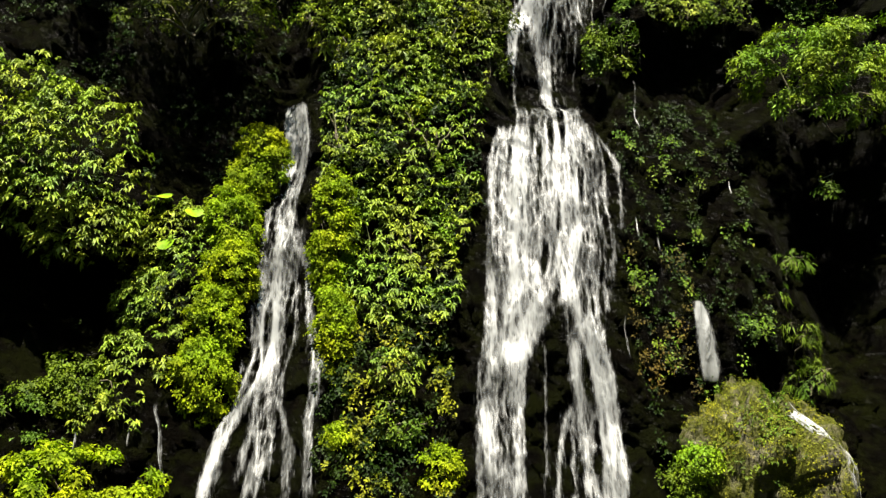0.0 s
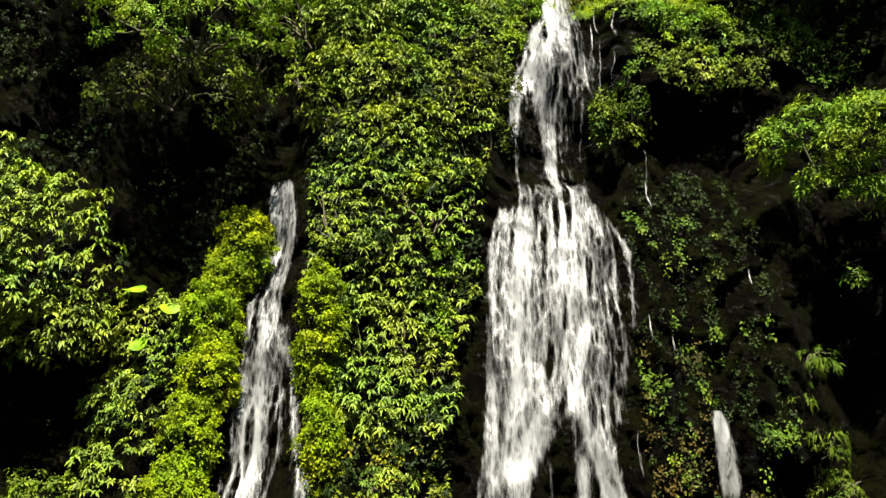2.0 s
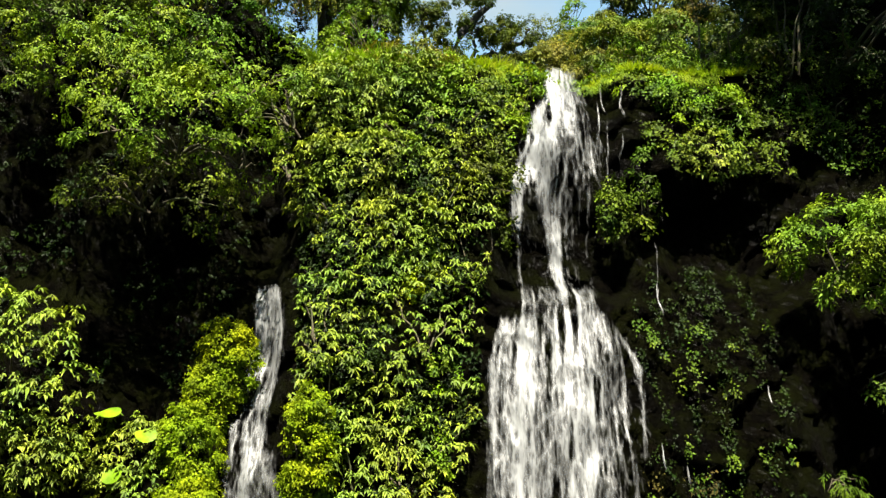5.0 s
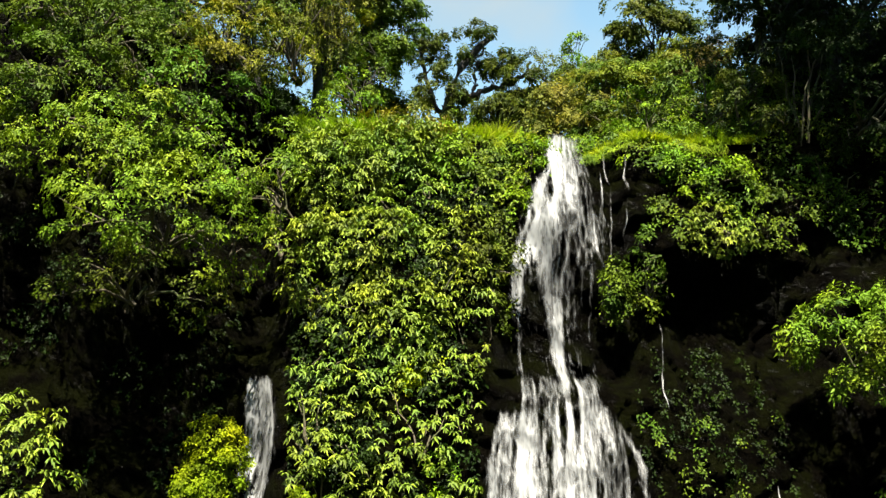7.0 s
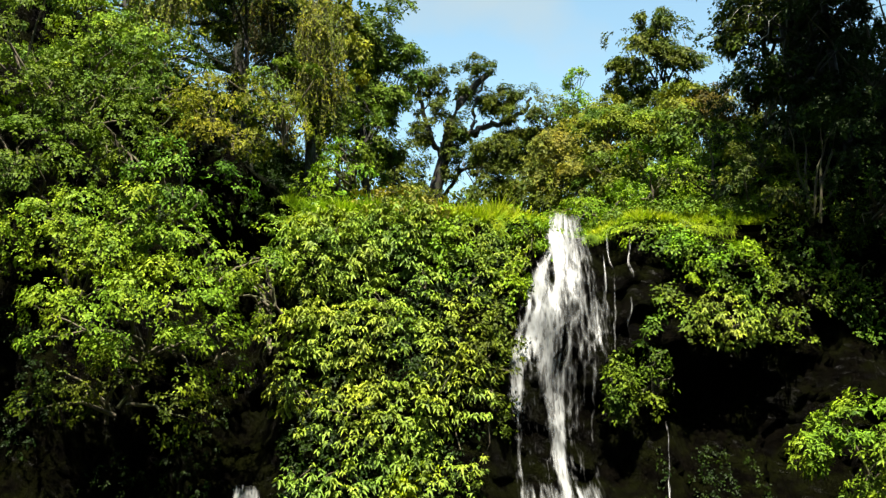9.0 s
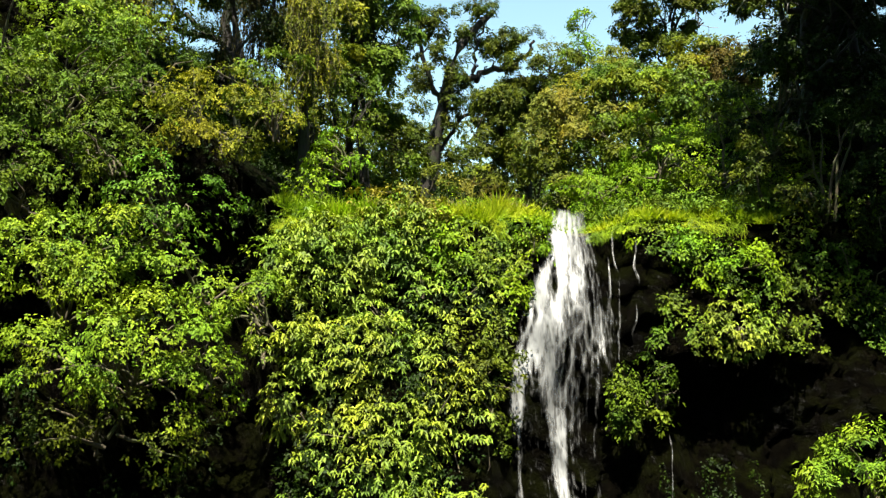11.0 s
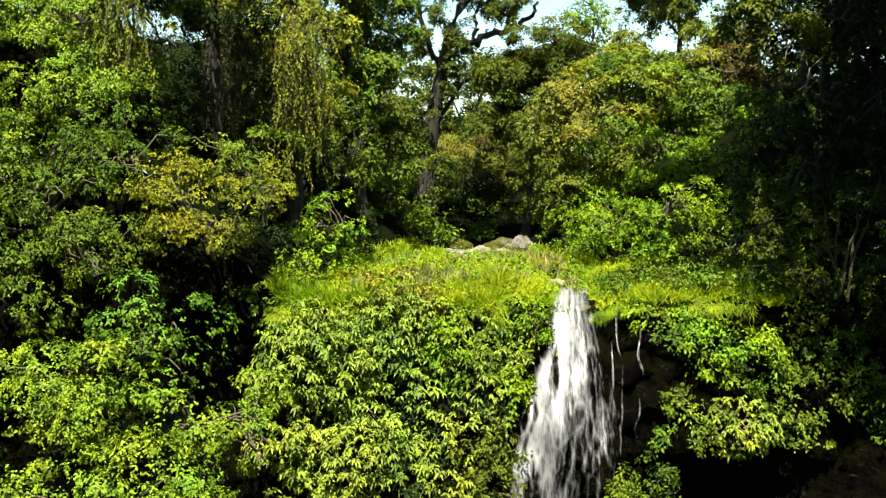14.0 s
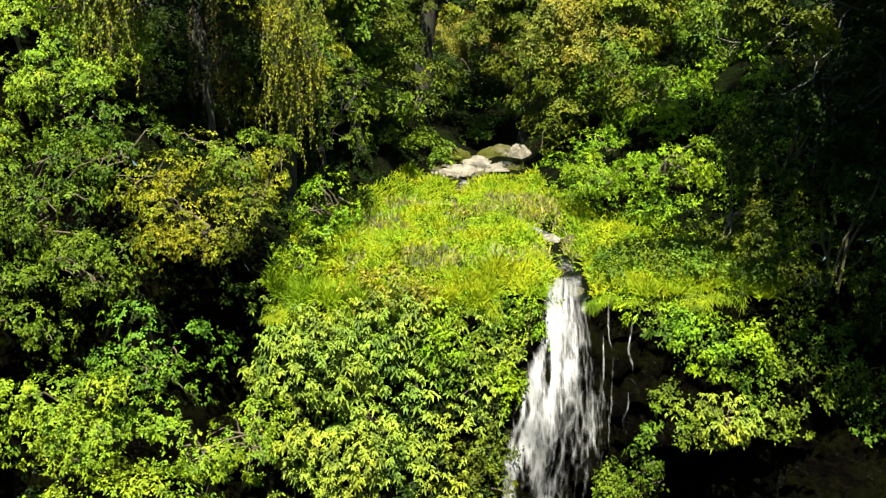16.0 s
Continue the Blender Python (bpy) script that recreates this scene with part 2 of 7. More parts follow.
def face(x, z):
    """Depth y of the rock face at x and height z, without its fine relief."""
    x, z = np.asarray(x, float), np.asarray(z, float)
    y = 26.6 + 0.45 * (z - 4)
    y = y + 1.5 * step(x, 1.4, 2.4) * (1 - step(x, 5.2, 7.0)) * step(z, 14.9, 15.6) * (1 - 0.45 * step(z, 16.5, 20))
    y = y + 2.0 * bump(x, z, -5.2, 17.2, 0.9, 1.6)
    y = y + 0.7 * step(x, 3.5, 6.5) * step(z, 12, 16)
    y = y + 0.9 * bump(x, z, -5.0, 8.0, 1.3, 6.5)
    y = y + 1.6 * bump(x, z, -7.6, 15.0, 1.8, 2.6)
    y = y + 2.4 * bump(x, z, -5.9, 21.0, 1.2, 2.6)
    y = y + 2.6 * bump(x, z, -11.0, 8.4, 2.4, 2.2)
    y = y + 2.3 * bump(x, z, 8.4, 17.2, 2.3, 1.8)
    y = y + 4.6 * bump(x, z, 13.2, 9.5, 2.6, 4.6)
    y = y + 1.6 * bump(x, z, 8.8, 4.5, 2.6, 2.4)
    y = y + 0.8 * bump(x, z, 3.6, 5.0, 1.0, 2.4)
    y = y - 0.75 * np.maximum(0, x - 13.0) - 0.75 * np.maximum(0, -13.5 - x)
    return y


def relief(x, z):
    """Ledges, blocks and hollows of the wet rock."""
    beds = z / 1.3 + 1.6 * fbm(x * 0.45, z * 0.25, 11, 3)
    saw = beds - np.floor(beds)
    cols = x / 0.8 + 1.1 * fbm(x * 0.5, z * 0.5, 5, 2)
    block = hashed(np.floor(cols), np.floor(beds), 3) * step(saw, 0.0, 0.25)
    rough = 0.55 * fbm(x * 0.4, z * 0.3, 21, 3) + 0.16 * fbm(x * 1.7, z * 1.1, 31, 3)
    small = z / 0.32 + 1.2 * fbm(x * 0.9, z * 0.6, 13, 3)
    cut = small - np.floor(small)
    rough = rough + 0.13 * (hashed(np.floor(x / 0.3 + 0.8 * fbm(x, z, 6, 2)), np.floor(small), 9) - 0.5) * step(cut, 0.0, 0.3) + 0.07 * (cut - 0.5)
    return rough + 0.16 * (saw - 0.5) + 0.22 * (block - 0.4)


def rock(x, z):
    return face(x, z) + relief(x, z)


def bed_x(y):
    """Where the stream runs on the shelf."""
    return np.interp(y, [35, 38, 40.5, 42.5, 43.5, 44.5, 46, 47, 49, 52, 55, 60], [4.5, 4.63, 4.64, 4.56, 3.94, 3.18, 1.96, 0.7, 0.88, 1.5, 1.9, 2.3])


def shelf_left(y):
    return np.interp(y, [34, 38, 42, 46, 48, 52, 60, 90], [-4.0, -3.8, -3.2, -2.3, -1.0, -0.2, 0.0, -3.0])


def shelf_right(y):
    return np.interp(y, [34, 38, 42, 44, 47, 52, 60, 90], [10.5, 10.3, 7.6, 5.6, 4.3, 4.0, 4.6, 9.0])


def upland(x, y):
    """Height of the ground above the cliff: a grassy shelf with a stream bed, between two wooded slopes."""
    x, y = np.asarray(x, float), np.asarray(y, float)
    l, r = shelf_left(y) - x, x - shelf_right(y)
    off = np.maximum(l, r)
    slope = np.where(l > r, 0.85, 0.62) * np.clip(off, 0, 12) - 0.25 * np.clip(off - 9, 0, 60)
    shelf = np.interp(y, [34, 37, 42, 50, 60, 70, 80, 100], [23.2, 23.3, 23.5, 23.2, 22.9, 25.0, 26.5, 27.5]) + 0.2 * fbm(x * 0.4, y * 0.4, 41, 3)
    shelf = shelf - 0.45 * np.exp(-(((x - bed_x(y)) / 0.8) ** 2))
    shelf = shelf + 0.6 * bump(x, y, -0.4, 39.0, 3.0, 2.0) + 0.35 * bump(x, y, 7.8, 38.4, 2.2, 1.6) + 0.3 * bump(x, y, 2.5, 45.5, 2.2, 1.6)
    return shelf + slope + 0.35 * step(off, 0, 3) * fbm(x * 0.6, y * 0.6, 51, 3)


def crest(x):
    """Height of the top edge of the cliff."""
    return upland(x, 36.4 + 0 * x)


# ---- mesh helpers ----
rng = np.random.default_rng(7)
UP = np.array((0.0, 0.0, 1.0))


def mesh_of(name, verts, faces, mat, smooth=True):
    """A mesh from an array of places and arrays of faces, all of one array having equally many corners."""
    me = bpy.data.meshes.new(name)
    verts = np.asarray(verts, np.float32)
    faces = [np.asarray(f, np.int32) for f in faces if len(f)]
    me.vertices.add(len(verts))
    me.vertices.foreach_set("co", verts.ravel())
    loops = np.concatenate([f.ravel() for f in faces])
    sizes = np.concatenate([np.full(len(f), f.shape[1], np.int32) for f in faces])
    me.loops.add(len(loops))
    me.loops.foreach_set("vertex_index", loops)
    me.polygons.add(len(sizes))
    me.polygons.foreach_set("loop_start", np.concatenate([[0], np.cumsum(sizes)[:-1]]).astype(np.int32))
    me.polygons.foreach_set("use_smooth", np.full(len(sizes), smooth))
    me.materials.append(mat)
    me.update(calc_edges=True)
    return me


def part(name, me, parent=None, label=""):
    ob = new(name, me)
    ob.parent = parent
    return tagged(ob, label)


def thing(name, place, label, category, group="", kind=""):
    ob = new(name)
    ob.empty_display_size = 0.2
    return tagged(ob, label, category, group, kind)


def grid_faces(nu, nv):
    i = np.arange((nu - 1) * (nv - 1))
    a = (i // (nv - 1)) * nv + i % (nv - 1)
    return np.stack([a, a + nv, a + nv + 1, a + 1], 1)


def unit(v):
    return v / np.maximum(np.linalg.norm(v, axis=-1, keepdims=True), 1e-9)


# Leaf shapes: rows of along, across, lift; then the faces.
LEAVES = {
    "slim": ([(0, 0, 0), (0.4, -0.5, 0.05), (0.4, 0.5, 0.05), (0.75, 0, 0), (1, 0, 0)], [(0, 3, 1), (0, 2, 3), (1, 3, 4), (3, 2, 4)], []),
    "small": ([(0, 0, 0), (0.42, -0.5, 0.1), (0.42, 0.5, 0.1), (1, 0, 0)], [(0, 3, 1), (0, 2, 3)], []),
    "blade": ([(0, -0.5, 0), (0, 0.5, 0), (0.55, -0.4, 0), (0.55, 0.4, 0), (1, 0, 0)], [(2, 3, 4)], [(0, 1, 3, 2)]),
}


def leaf_mesh(name, mat, shape, at, way, top, length, width, droop):
    """One mesh of many leaves. way: along each leaf; top: the side it turns up; droop: how far its tip hangs."""
    rows, tris, quads = LEAVES[shape]
    rows = np.array(rows, float)
    way = unit(way)
    side = unit(np.cross(way, top))
    top = np.cross(side, way)
    n, k = len(at), len(rows)
    L, W = length[:, None, None], width[:, None, None]
    v = at[:, None] + L * rows[None, :, :1] * way[:, None] + W * rows[None, :, 1:2] * side[:, None] + L * rows[None, :, 2:] * top[:, None]
    v[:, :, 2] -= (length * droop)[:, None] * rows[None, :, 0] ** 2
    base = (np.arange(n) * k)[:, None, None]
    faces = [(base + np.array(f)[None]).reshape(-1, len(f[0])) for f in (tris, quads) if f]
    return mesh_of(name, v.reshape(-1, 3), faces, mat)


# Kinds of foliage: leaf shape, leaf length, width to length, leaves in a tuft, tufts a square metre, droop, spread, size of a sprig, how far leaves hang.
KINDS = {
    "broad": ("small", 0.145, 0.46, 9, 29.0, 0.75, 0.16, 0.34, 0.0),
    "medium": ("small", 0.095, 0.58, 8, 35.0, 0.35, 0.22, 0.58, 0.15),
    "fine": ("small", 0.15, 0.36, 8, 40.0, 0.25, 0.32, 0.42, 0.1),
    "small": ("small", 0.12, 0.55, 7, 46.0, 0.25, 0.35, 0.26, 0.35),
    "mat": ("small", 0.075, 0.70, 6, 170.0, 0.30, 0.30, 0.12, 0.45),
    "fern": ("slim", 0.26, 0.20, 9, 18.0, 0.7, 0.35, 0.40, 0.5),
    "tress": ("blade", 0.34, 0.075, 11, 30.0, 0.7, 0.30, 0.30, 0.55),
    "far": ("small", 0.19, 0.55, 8, 20.0, 0.25, 0.45, 0.66, 0.1),
}


def tufts(name, mat, kind, at, out, parent=None, label="", scale=1.0):
    """A mesh of leaf tufts at the places at, each facing along out. Broad leaves stand in whorls like small umbrellas."""
    shape, size, slim, count, _, droop, spread, _, hang = KINDS[kind]
    n = len(at)
    whorl = kind == "broad"
    if whorl:
        out = unit(0.5 * unit(out) + 0.75 * UP + rng.normal(0, 0.16, out.shape))
    at, out = np.repeat(at, count, 0), unit(np.repeat(out, count, 0))
    m = len(at)
    helper = np.where(np.abs(out[:, 2:]) > 0.9, np.array([[1.0, 0, 0]]), UP[None])
    e1 = unit(np.cross(out, helper))
    e2 = np.cross(out, e1)
    turn = (np.tile(np.arange(count), n) / count + np.repeat(rng.random(n), count) + rng.normal(0, 0.05, m)) * 2 * np.pi
    rise = rng.uniform(0.0, 0.5, m)[:, None] if whorl else rng.uniform(-0.1, 0.75, m)[:, None]
    way = unit(np.cos(turn)[:, None] * e1 + np.sin(turn)[:, None] * e2 + rise * out + hang * (0.7 * out - 1.2 * UP))
    grown = np.repeat(rng.uniform(0.7, 1.25, n), count) * rng.uniform(0.7, 1.2, m) * size * scale
    at = at + way * (grown * 0.12)[:, None] + rng.normal(0, 0.16 * spread, (m, 3)) * scale
    top = unit(out + 0.1 * rng.normal(size=(m, 3))) if whorl else unit(out * 0.9 + UP * 0.2 + rng.normal(0, 0.32, (m, 3)))
    me = leaf_mesh(name, mat, shape, at, way, top, grown, grown * slim * rng.uniform(0.8, 1.2, m), droop * rng.uniform(0.6, 1.4, m))
    return part(name, me, parent, label) if parent is not None else new(name, me)


def whorl_points(centre, radii, per, lumps, lump_size, keep):
    """Places of leaf whorls over the outer side of a mass of climbers, with some deeper in."""
    radii = np.array(radii, float)
    area = 2 * np.pi * (np.mean([(radii[a] * radii[b]) ** 1.6 for a, b in ((0, 1), (0, 2), (1, 2))])) ** (1 / 1.6)
    n = max(6, int(area * per))
    d = unit(rng.normal(size=(n, 3)))
    d[:, 1] = np.where(d[:, 1] > 0.25, -d[:, 1], d[:, 1])
    p = d * radii
    wob = fbm((p[:, 0] + centre[0]) / lump_size, (p[:, 2] + centre[2]) / lump_size, int(abs(centre[0] * 13 + centre[2] * 7)) % 89, 3)
    size = (1 + lumps * wob) * np.where(rng.random(n) < 0.25, rng.uniform(0.6, 0.85, n), rng.uniform(0.92, 1.08, n))
    q = p * size[:, None] + np.array(centre)
    out = unit(d / radii + 0.2 * rng.normal(size=d.shape))
    ok = keep(q, d) if keep else np.ones(n, bool)
    return q[ok], out[ok]


def lump_points(centre, radii, per, sprig=0.4, lumps=0.22, lump_size=0.9, keep=None, front=False):
    """Places and outward ways of tufts on a lumpy mass of foliage, gathered in flat-bottomed domed sprigs with dark gaps between them."""
    radii = np.array(radii, float)
    area = 4 * np.pi * (np.mean([(radii[a] * radii[b]) ** 1.6 for a, b in ((0, 1), (0, 2), (1, 2))])) ** (1 / 1.6)
    each = max(3, int(per * sprig**2 * 3.4))
    n = max(4, int(area * per * 1.05 / each))
    d = unit(rng.normal(size=(n, 3)))
    p = d * radii
    seed = int(abs(centre[0] * 31 + centre[2] * 17)) % 97
    wob = fbm((p[:, 0] + 0.6 * p[:, 1] + centre[0]) / lump_size, (p[:, 2] - 0.5 * p[:, 1] + centre[2]) / lump_size, seed, 2)
    size = (1 + lumps * wob) * np.where(rng.random(n) < 0.2, rng.uniform(0.5, 0.8, n), rng.uniform(0.82, 1.14, n))
    q = p * size[:, None] + np.array(centre)
    if front:
        seen = d[:, 1] < 0.35
        q, d = q[seen], d[seen]
        n = len(q)
    face_way = unit(unit(d / radii) + 1.0 * UP)
    big = sprig * np.exp(rng.normal(0, 0.32, n)) * 1.05
    q, face_way, big = np.repeat(q, each, 0), np.repeat(face_way, each, 0), np.repeat(big, each)
    e = unit(rng.normal(size=q.shape))
    e = np.where((e * face_way).sum(1, keepdims=True) < 0, -e, e)
    q = q + e * (big * rng.uniform(0.65, 1.05, len(q)))[:, None] * np.array((1.12, 1.12, 0.72))
    out = unit(e + 0.45 * face_way + 0.15 * rng.normal(size=q.shape))
    ok = np.ones(len(q), bool) if keep is None else keep(q, e)
    return q[ok], out[ok]


def before_rock(q, d):
    """Keeps what stands clear of the rock face and of the upland soil."""
    clear = q[:, 1] < rock(q[:, 0], q[:, 2]) + 0.1
    return np.where(q[:, 2] > crest(q[:, 0]), q[:, 2] > upland(q[:, 0], q[:, 1]) - 0.1, clear)


def tube(points, radii, sides=7):
    """Places and faces of a tapered tube along points."""
    points = np.asarray(points, float)
    radii = np.asarray(radii, float)
    way = unit(np.gradient(points, axis=0))
    ref = np.where(np.abs(way[:, 2:]) > 0.95, np.array([[1.0, 0, 0]]), UP[None])
    e1 = unit(np.cross(way, ref))
    e2 = np.cross(way, e1)
    a = np.arange(sides) / sides * 2 * np.pi
    ring = np.cos(a)[None, :, None] * e1[:, None] + np.sin(a)[None, :, None] * e2[:, None]
    v = (points[:, None] + radii[:, None, None] * ring).reshape(-1, 3)
    i = np.arange((len(points) - 1) * sides)
    b = (i // sides) * sides
    j = i % sides
    return v, np.stack([b + j, b + (j + 1) % sides, b + sides + (j + 1) % sides, b + sides + j], 1)


def tubes_mesh(name, list_of_tubes, mat):
    vs, fs, k = [], [], 0
    for v, f in list_of_tubes:
        vs.append(v)
        fs.append(f + k)
        k += len(v)
    return mesh_of(name, np.concatenate(vs), [np.concatenate(fs)], mat)


def bent(a, b, sag, wander, n=7):
    """A wandering line from a to b."""
    a, b = np.array(a, float), np.array(b, float)
    s = np.linspace(0, 1, n)[:, None]
    line = a + (b - a) * s
    line[:, 2] += sag * np.sin(np.pi * s[:, 0])
    steps = np.cumsum(rng.normal(0, wander / n**0.5, (n, 3)), 0)
    return line + (steps - steps[-1:] * s) * np.minimum(1, 3 * s)


# ---- large structure ----
def build_cliff():
    xs = np.concatenate([np.arange(-26, -16, 0.4), np.arange(-16, 16, 0.12), np.arange(16, 26.01, 0.4)])
    ts = np.linspace(0, 1, 220)
    X, T = np.meshgrid(xs, ts, indexing="ij")
    Z = -0.5 + (crest(X) + 0.5) * T
    Y = rock(X, Z)
    cliff = mesh_of("cliff_face", np.stack([X, Y, Z], -1).reshape(-1, 3), [grid_faces(len(xs), len(ts))[:, ::-1]], ROCK_WET_SHADED, True)
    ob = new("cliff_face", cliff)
    tagged(ob, "wet volcanic rock cliff with ledges and moss, shade in its dark colour", "cliff", "", "structure")


def build_upland():
    xs = np.arange(-26, 26.01, 0.3)
    ss = np.concatenate([np.arange(0, 26, 0.3), np.linspace(26, 60, 40), np.geomspace(62, 900, 24)])
    X, S = np.meshgrid(xs, ss, indexing="ij")
    edge = rock(X, crest(X)) - 0.05
    X2 = X * (1 + np.maximum(0, S - 40) / 40)
    Y = edge + S
    Z = np.where(S < 1.0, crest(X) * (1 - S) + upland(X, Y) * S, upland(X, Y))
    Z = Z - np.maximum(0, S - 60) * 0.01
    me = mesh_of("upland_ground", np.stack([X2, Y, Z], -1).reshape(-1, 3), [grid_faces(len(xs), len(ss))[:, ::-1]], SOIL_SHADED)
    tagged(new("upland_ground", me), "earth of the wooded slopes above the cliff, shade in its colour", "ground", "", "structure")


def build_valley():
    xs, ys = np.concatenate([[-700, -300, -150], np.linspace(-60, 60, 90), [150, 300, 700]]), np.concatenate([[-700, -300, -150, -80], np.linspace(-50, 33, 90)])
    X, Y = np.meshgrid(xs, ys, indexing="ij")
    far = np.hypot((X - 1) / 25, (Y - 14) / 34)
    # Walls rising 46 m all round are unseen, added to cut sky light.
    Z = 0.35 * fbm(X * 0.4, Y * 0.4, 71, 3) - 0.4 + 46 * step(far, 0.9, 1.6) + 2.5 * step(far, 0.9, 1.2) * fbm(X * 0.15, Y * 0.15, 73, 3)
    me = mesh_of("ground", np.stack([X, Y, Z], -1).reshape(-1, 3), [grid_faces(len(xs), len(ys))[:, ::-1]], SOIL_SHADED)
    tagged(new("ground", me), "earth and stones at the foot of the cliff, ringed by unseen walls added to block sky", "ground", "", "structure")
    a = np.linspace(0, 2 * np.pi, 49)[:-1]
    rim = np.stack([3 + 8 * np.cos(a) * (1 + 0.1 * np.sin(3 * a)), 19.5 + 6.4 * np.sin(a), 0 * a + 0.1], 1)
    me = mesh_of("plunge_pool", np.concatenate([rim, [[3, 19.5, 0.1]]]), [np.stack([np.arange(48), (np.arange(48) + 1) % 48, np.full(48, 48)], 1)], POOL)
    tagged(new("plunge_pool", me), "dark plunge pool at the foot of the falls", "pool", "", "structure")


build_cliff()
build_upland()
build_valley()


# ---- water ----
def sheet(X, Z, S, lift, over):
    """Places of a sheet of water that runs over the rock, and over the boulder if asked, held smooth along its fall."""
    Y = np.min([rock(X, Z + dz) for dz in (-0.3, -0.1, 0, 0.2, 0.45, 0.8)], 0)
    if over:
        for k in np.ndindex(Y.shape):
            met = STONE.ray_cast(Vector((X[k], 15, Z[k])), Vector((0, 1, 0)))[0]
            Y[k] = min(Y[k], met.y) if met else Y[k]
    Y = np.stack([np.convolve(np.pad(col, 4, "edge"), np.ones(9) / 9, "valid") for col in Y.T], 1)
    return np.stack([X, Y - lift, Z], -1).reshape(-1, 3)


def strand(fall, rows, over=False):
    """One arm of a waterfall down the rock, a thin veil with braided threads in it. rows: x, z, half width, density from top to bottom."""
    r = np.array(rows)
    run = np.concatenate([[0], np.cumsum(np.hypot(np.diff(r[:, 0]), np.diff(r[:, 1])))])
    seed = int(abs(r[0, 0] * 53 + r[0, 1] * 91)) % 211
    own = np.random.default_rng(seed)
    verts, faces, cover, flow, k = [], [], [], [], 0

    def along(s):
        x, z, w, c = [np.interp(s, run, r[:, i]) for i in range(4)]
        x = x + 0.2 * w * value_noise(s * 0.8, s * 0 + 0.5, seed) + np.where(w < 0.1, 0.07, 0) * value_noise(s * 2.4, s * 0 + 1.5, seed)
        return x, z, w * (1.0 + 0.3 * value_noise(s * 1.3, s * 0 + 3.5, seed)), c

    def add(X, Z, S, lift, dense):
        nonlocal k
        n, m = X.shape
        verts.append(sheet(X, Z, S, lift, over))
        faces.append(grid_faces(n, m) + k)
        cover.append(dense.ravel())
        flow.append(np.stack([X + 7.3 * seed, S], -1).reshape(-1, 2))
        k += n * m

    s = np.linspace(0, run[-1], max(10, int(run[-1] / 0.12)))
    x, z, w, c = along(s)
    u = np.linspace(-1, 1, max(5, int(w.max() / 0.06) | 1))
    X = x[:, None] + w[:, None] * u[None]
    ends = np.minimum(1, np.minimum(s / 0.4 - 0.1, (run[-1] - s) / 0.5 + 0.1))
    add(X, z[:, None] + 0 * X, s[:, None] + 0 * X, 0.08, VEIL * (c * ends)[:, None] * (1 - np.abs(u[None]) ** 2.6))
    for _ in range(int(3 + THREADS * (r[:, 2] * r[:, 3]).mean() * run[-1])):
        long = min(run[-1], own.uniform(0.5, 2.0))
        s0 = own.uniform(-0.4, max(0.01, run[-1] - 0.5 * long))
        s = np.linspace(max(0, s0), min(run[-1], s0 + long), max(10, int(long / 0.1)))
        x, z, w, c = along(s)
        q = (s - s[0]) / max(1e-6, s[-1] - s[0])
        side = own.uniform(-0.95, 0.95) * (0.75 + 0.25 * q) + 0.12 * value_noise(s * 0.9, s * 0, seed + _) + 0.06 / (w + 0.06) * value_noise(s * 3.0, s * 0, seed + _ + 9)
        thin = own.uniform(0.008, 0.026) * (0.35 + np.sin(np.pi * np.clip(q * 0.9 + 0.08, 0, 1)))
        e = np.linspace(-1, 1, 5)
        X = (x + w * side)[:, None] + thin[:, None] * e[None]
        dense = own.uniform(0.6, 1.0) * np.minimum(1, np.minimum(q * 5 + 0.3, (1 - q) * 4))
        add(X, z[:, None] + 0 * X, s[:, None] + 0 * X, own.uniform(0.10, 0.18), (dense * (0.5 + 0.5 * c))[:, None] * (1 - 0.6 * e[None] ** 2) - 0.9 * e[None] ** 4)
    water_part("strand", fall, verts, faces, cover, flow)


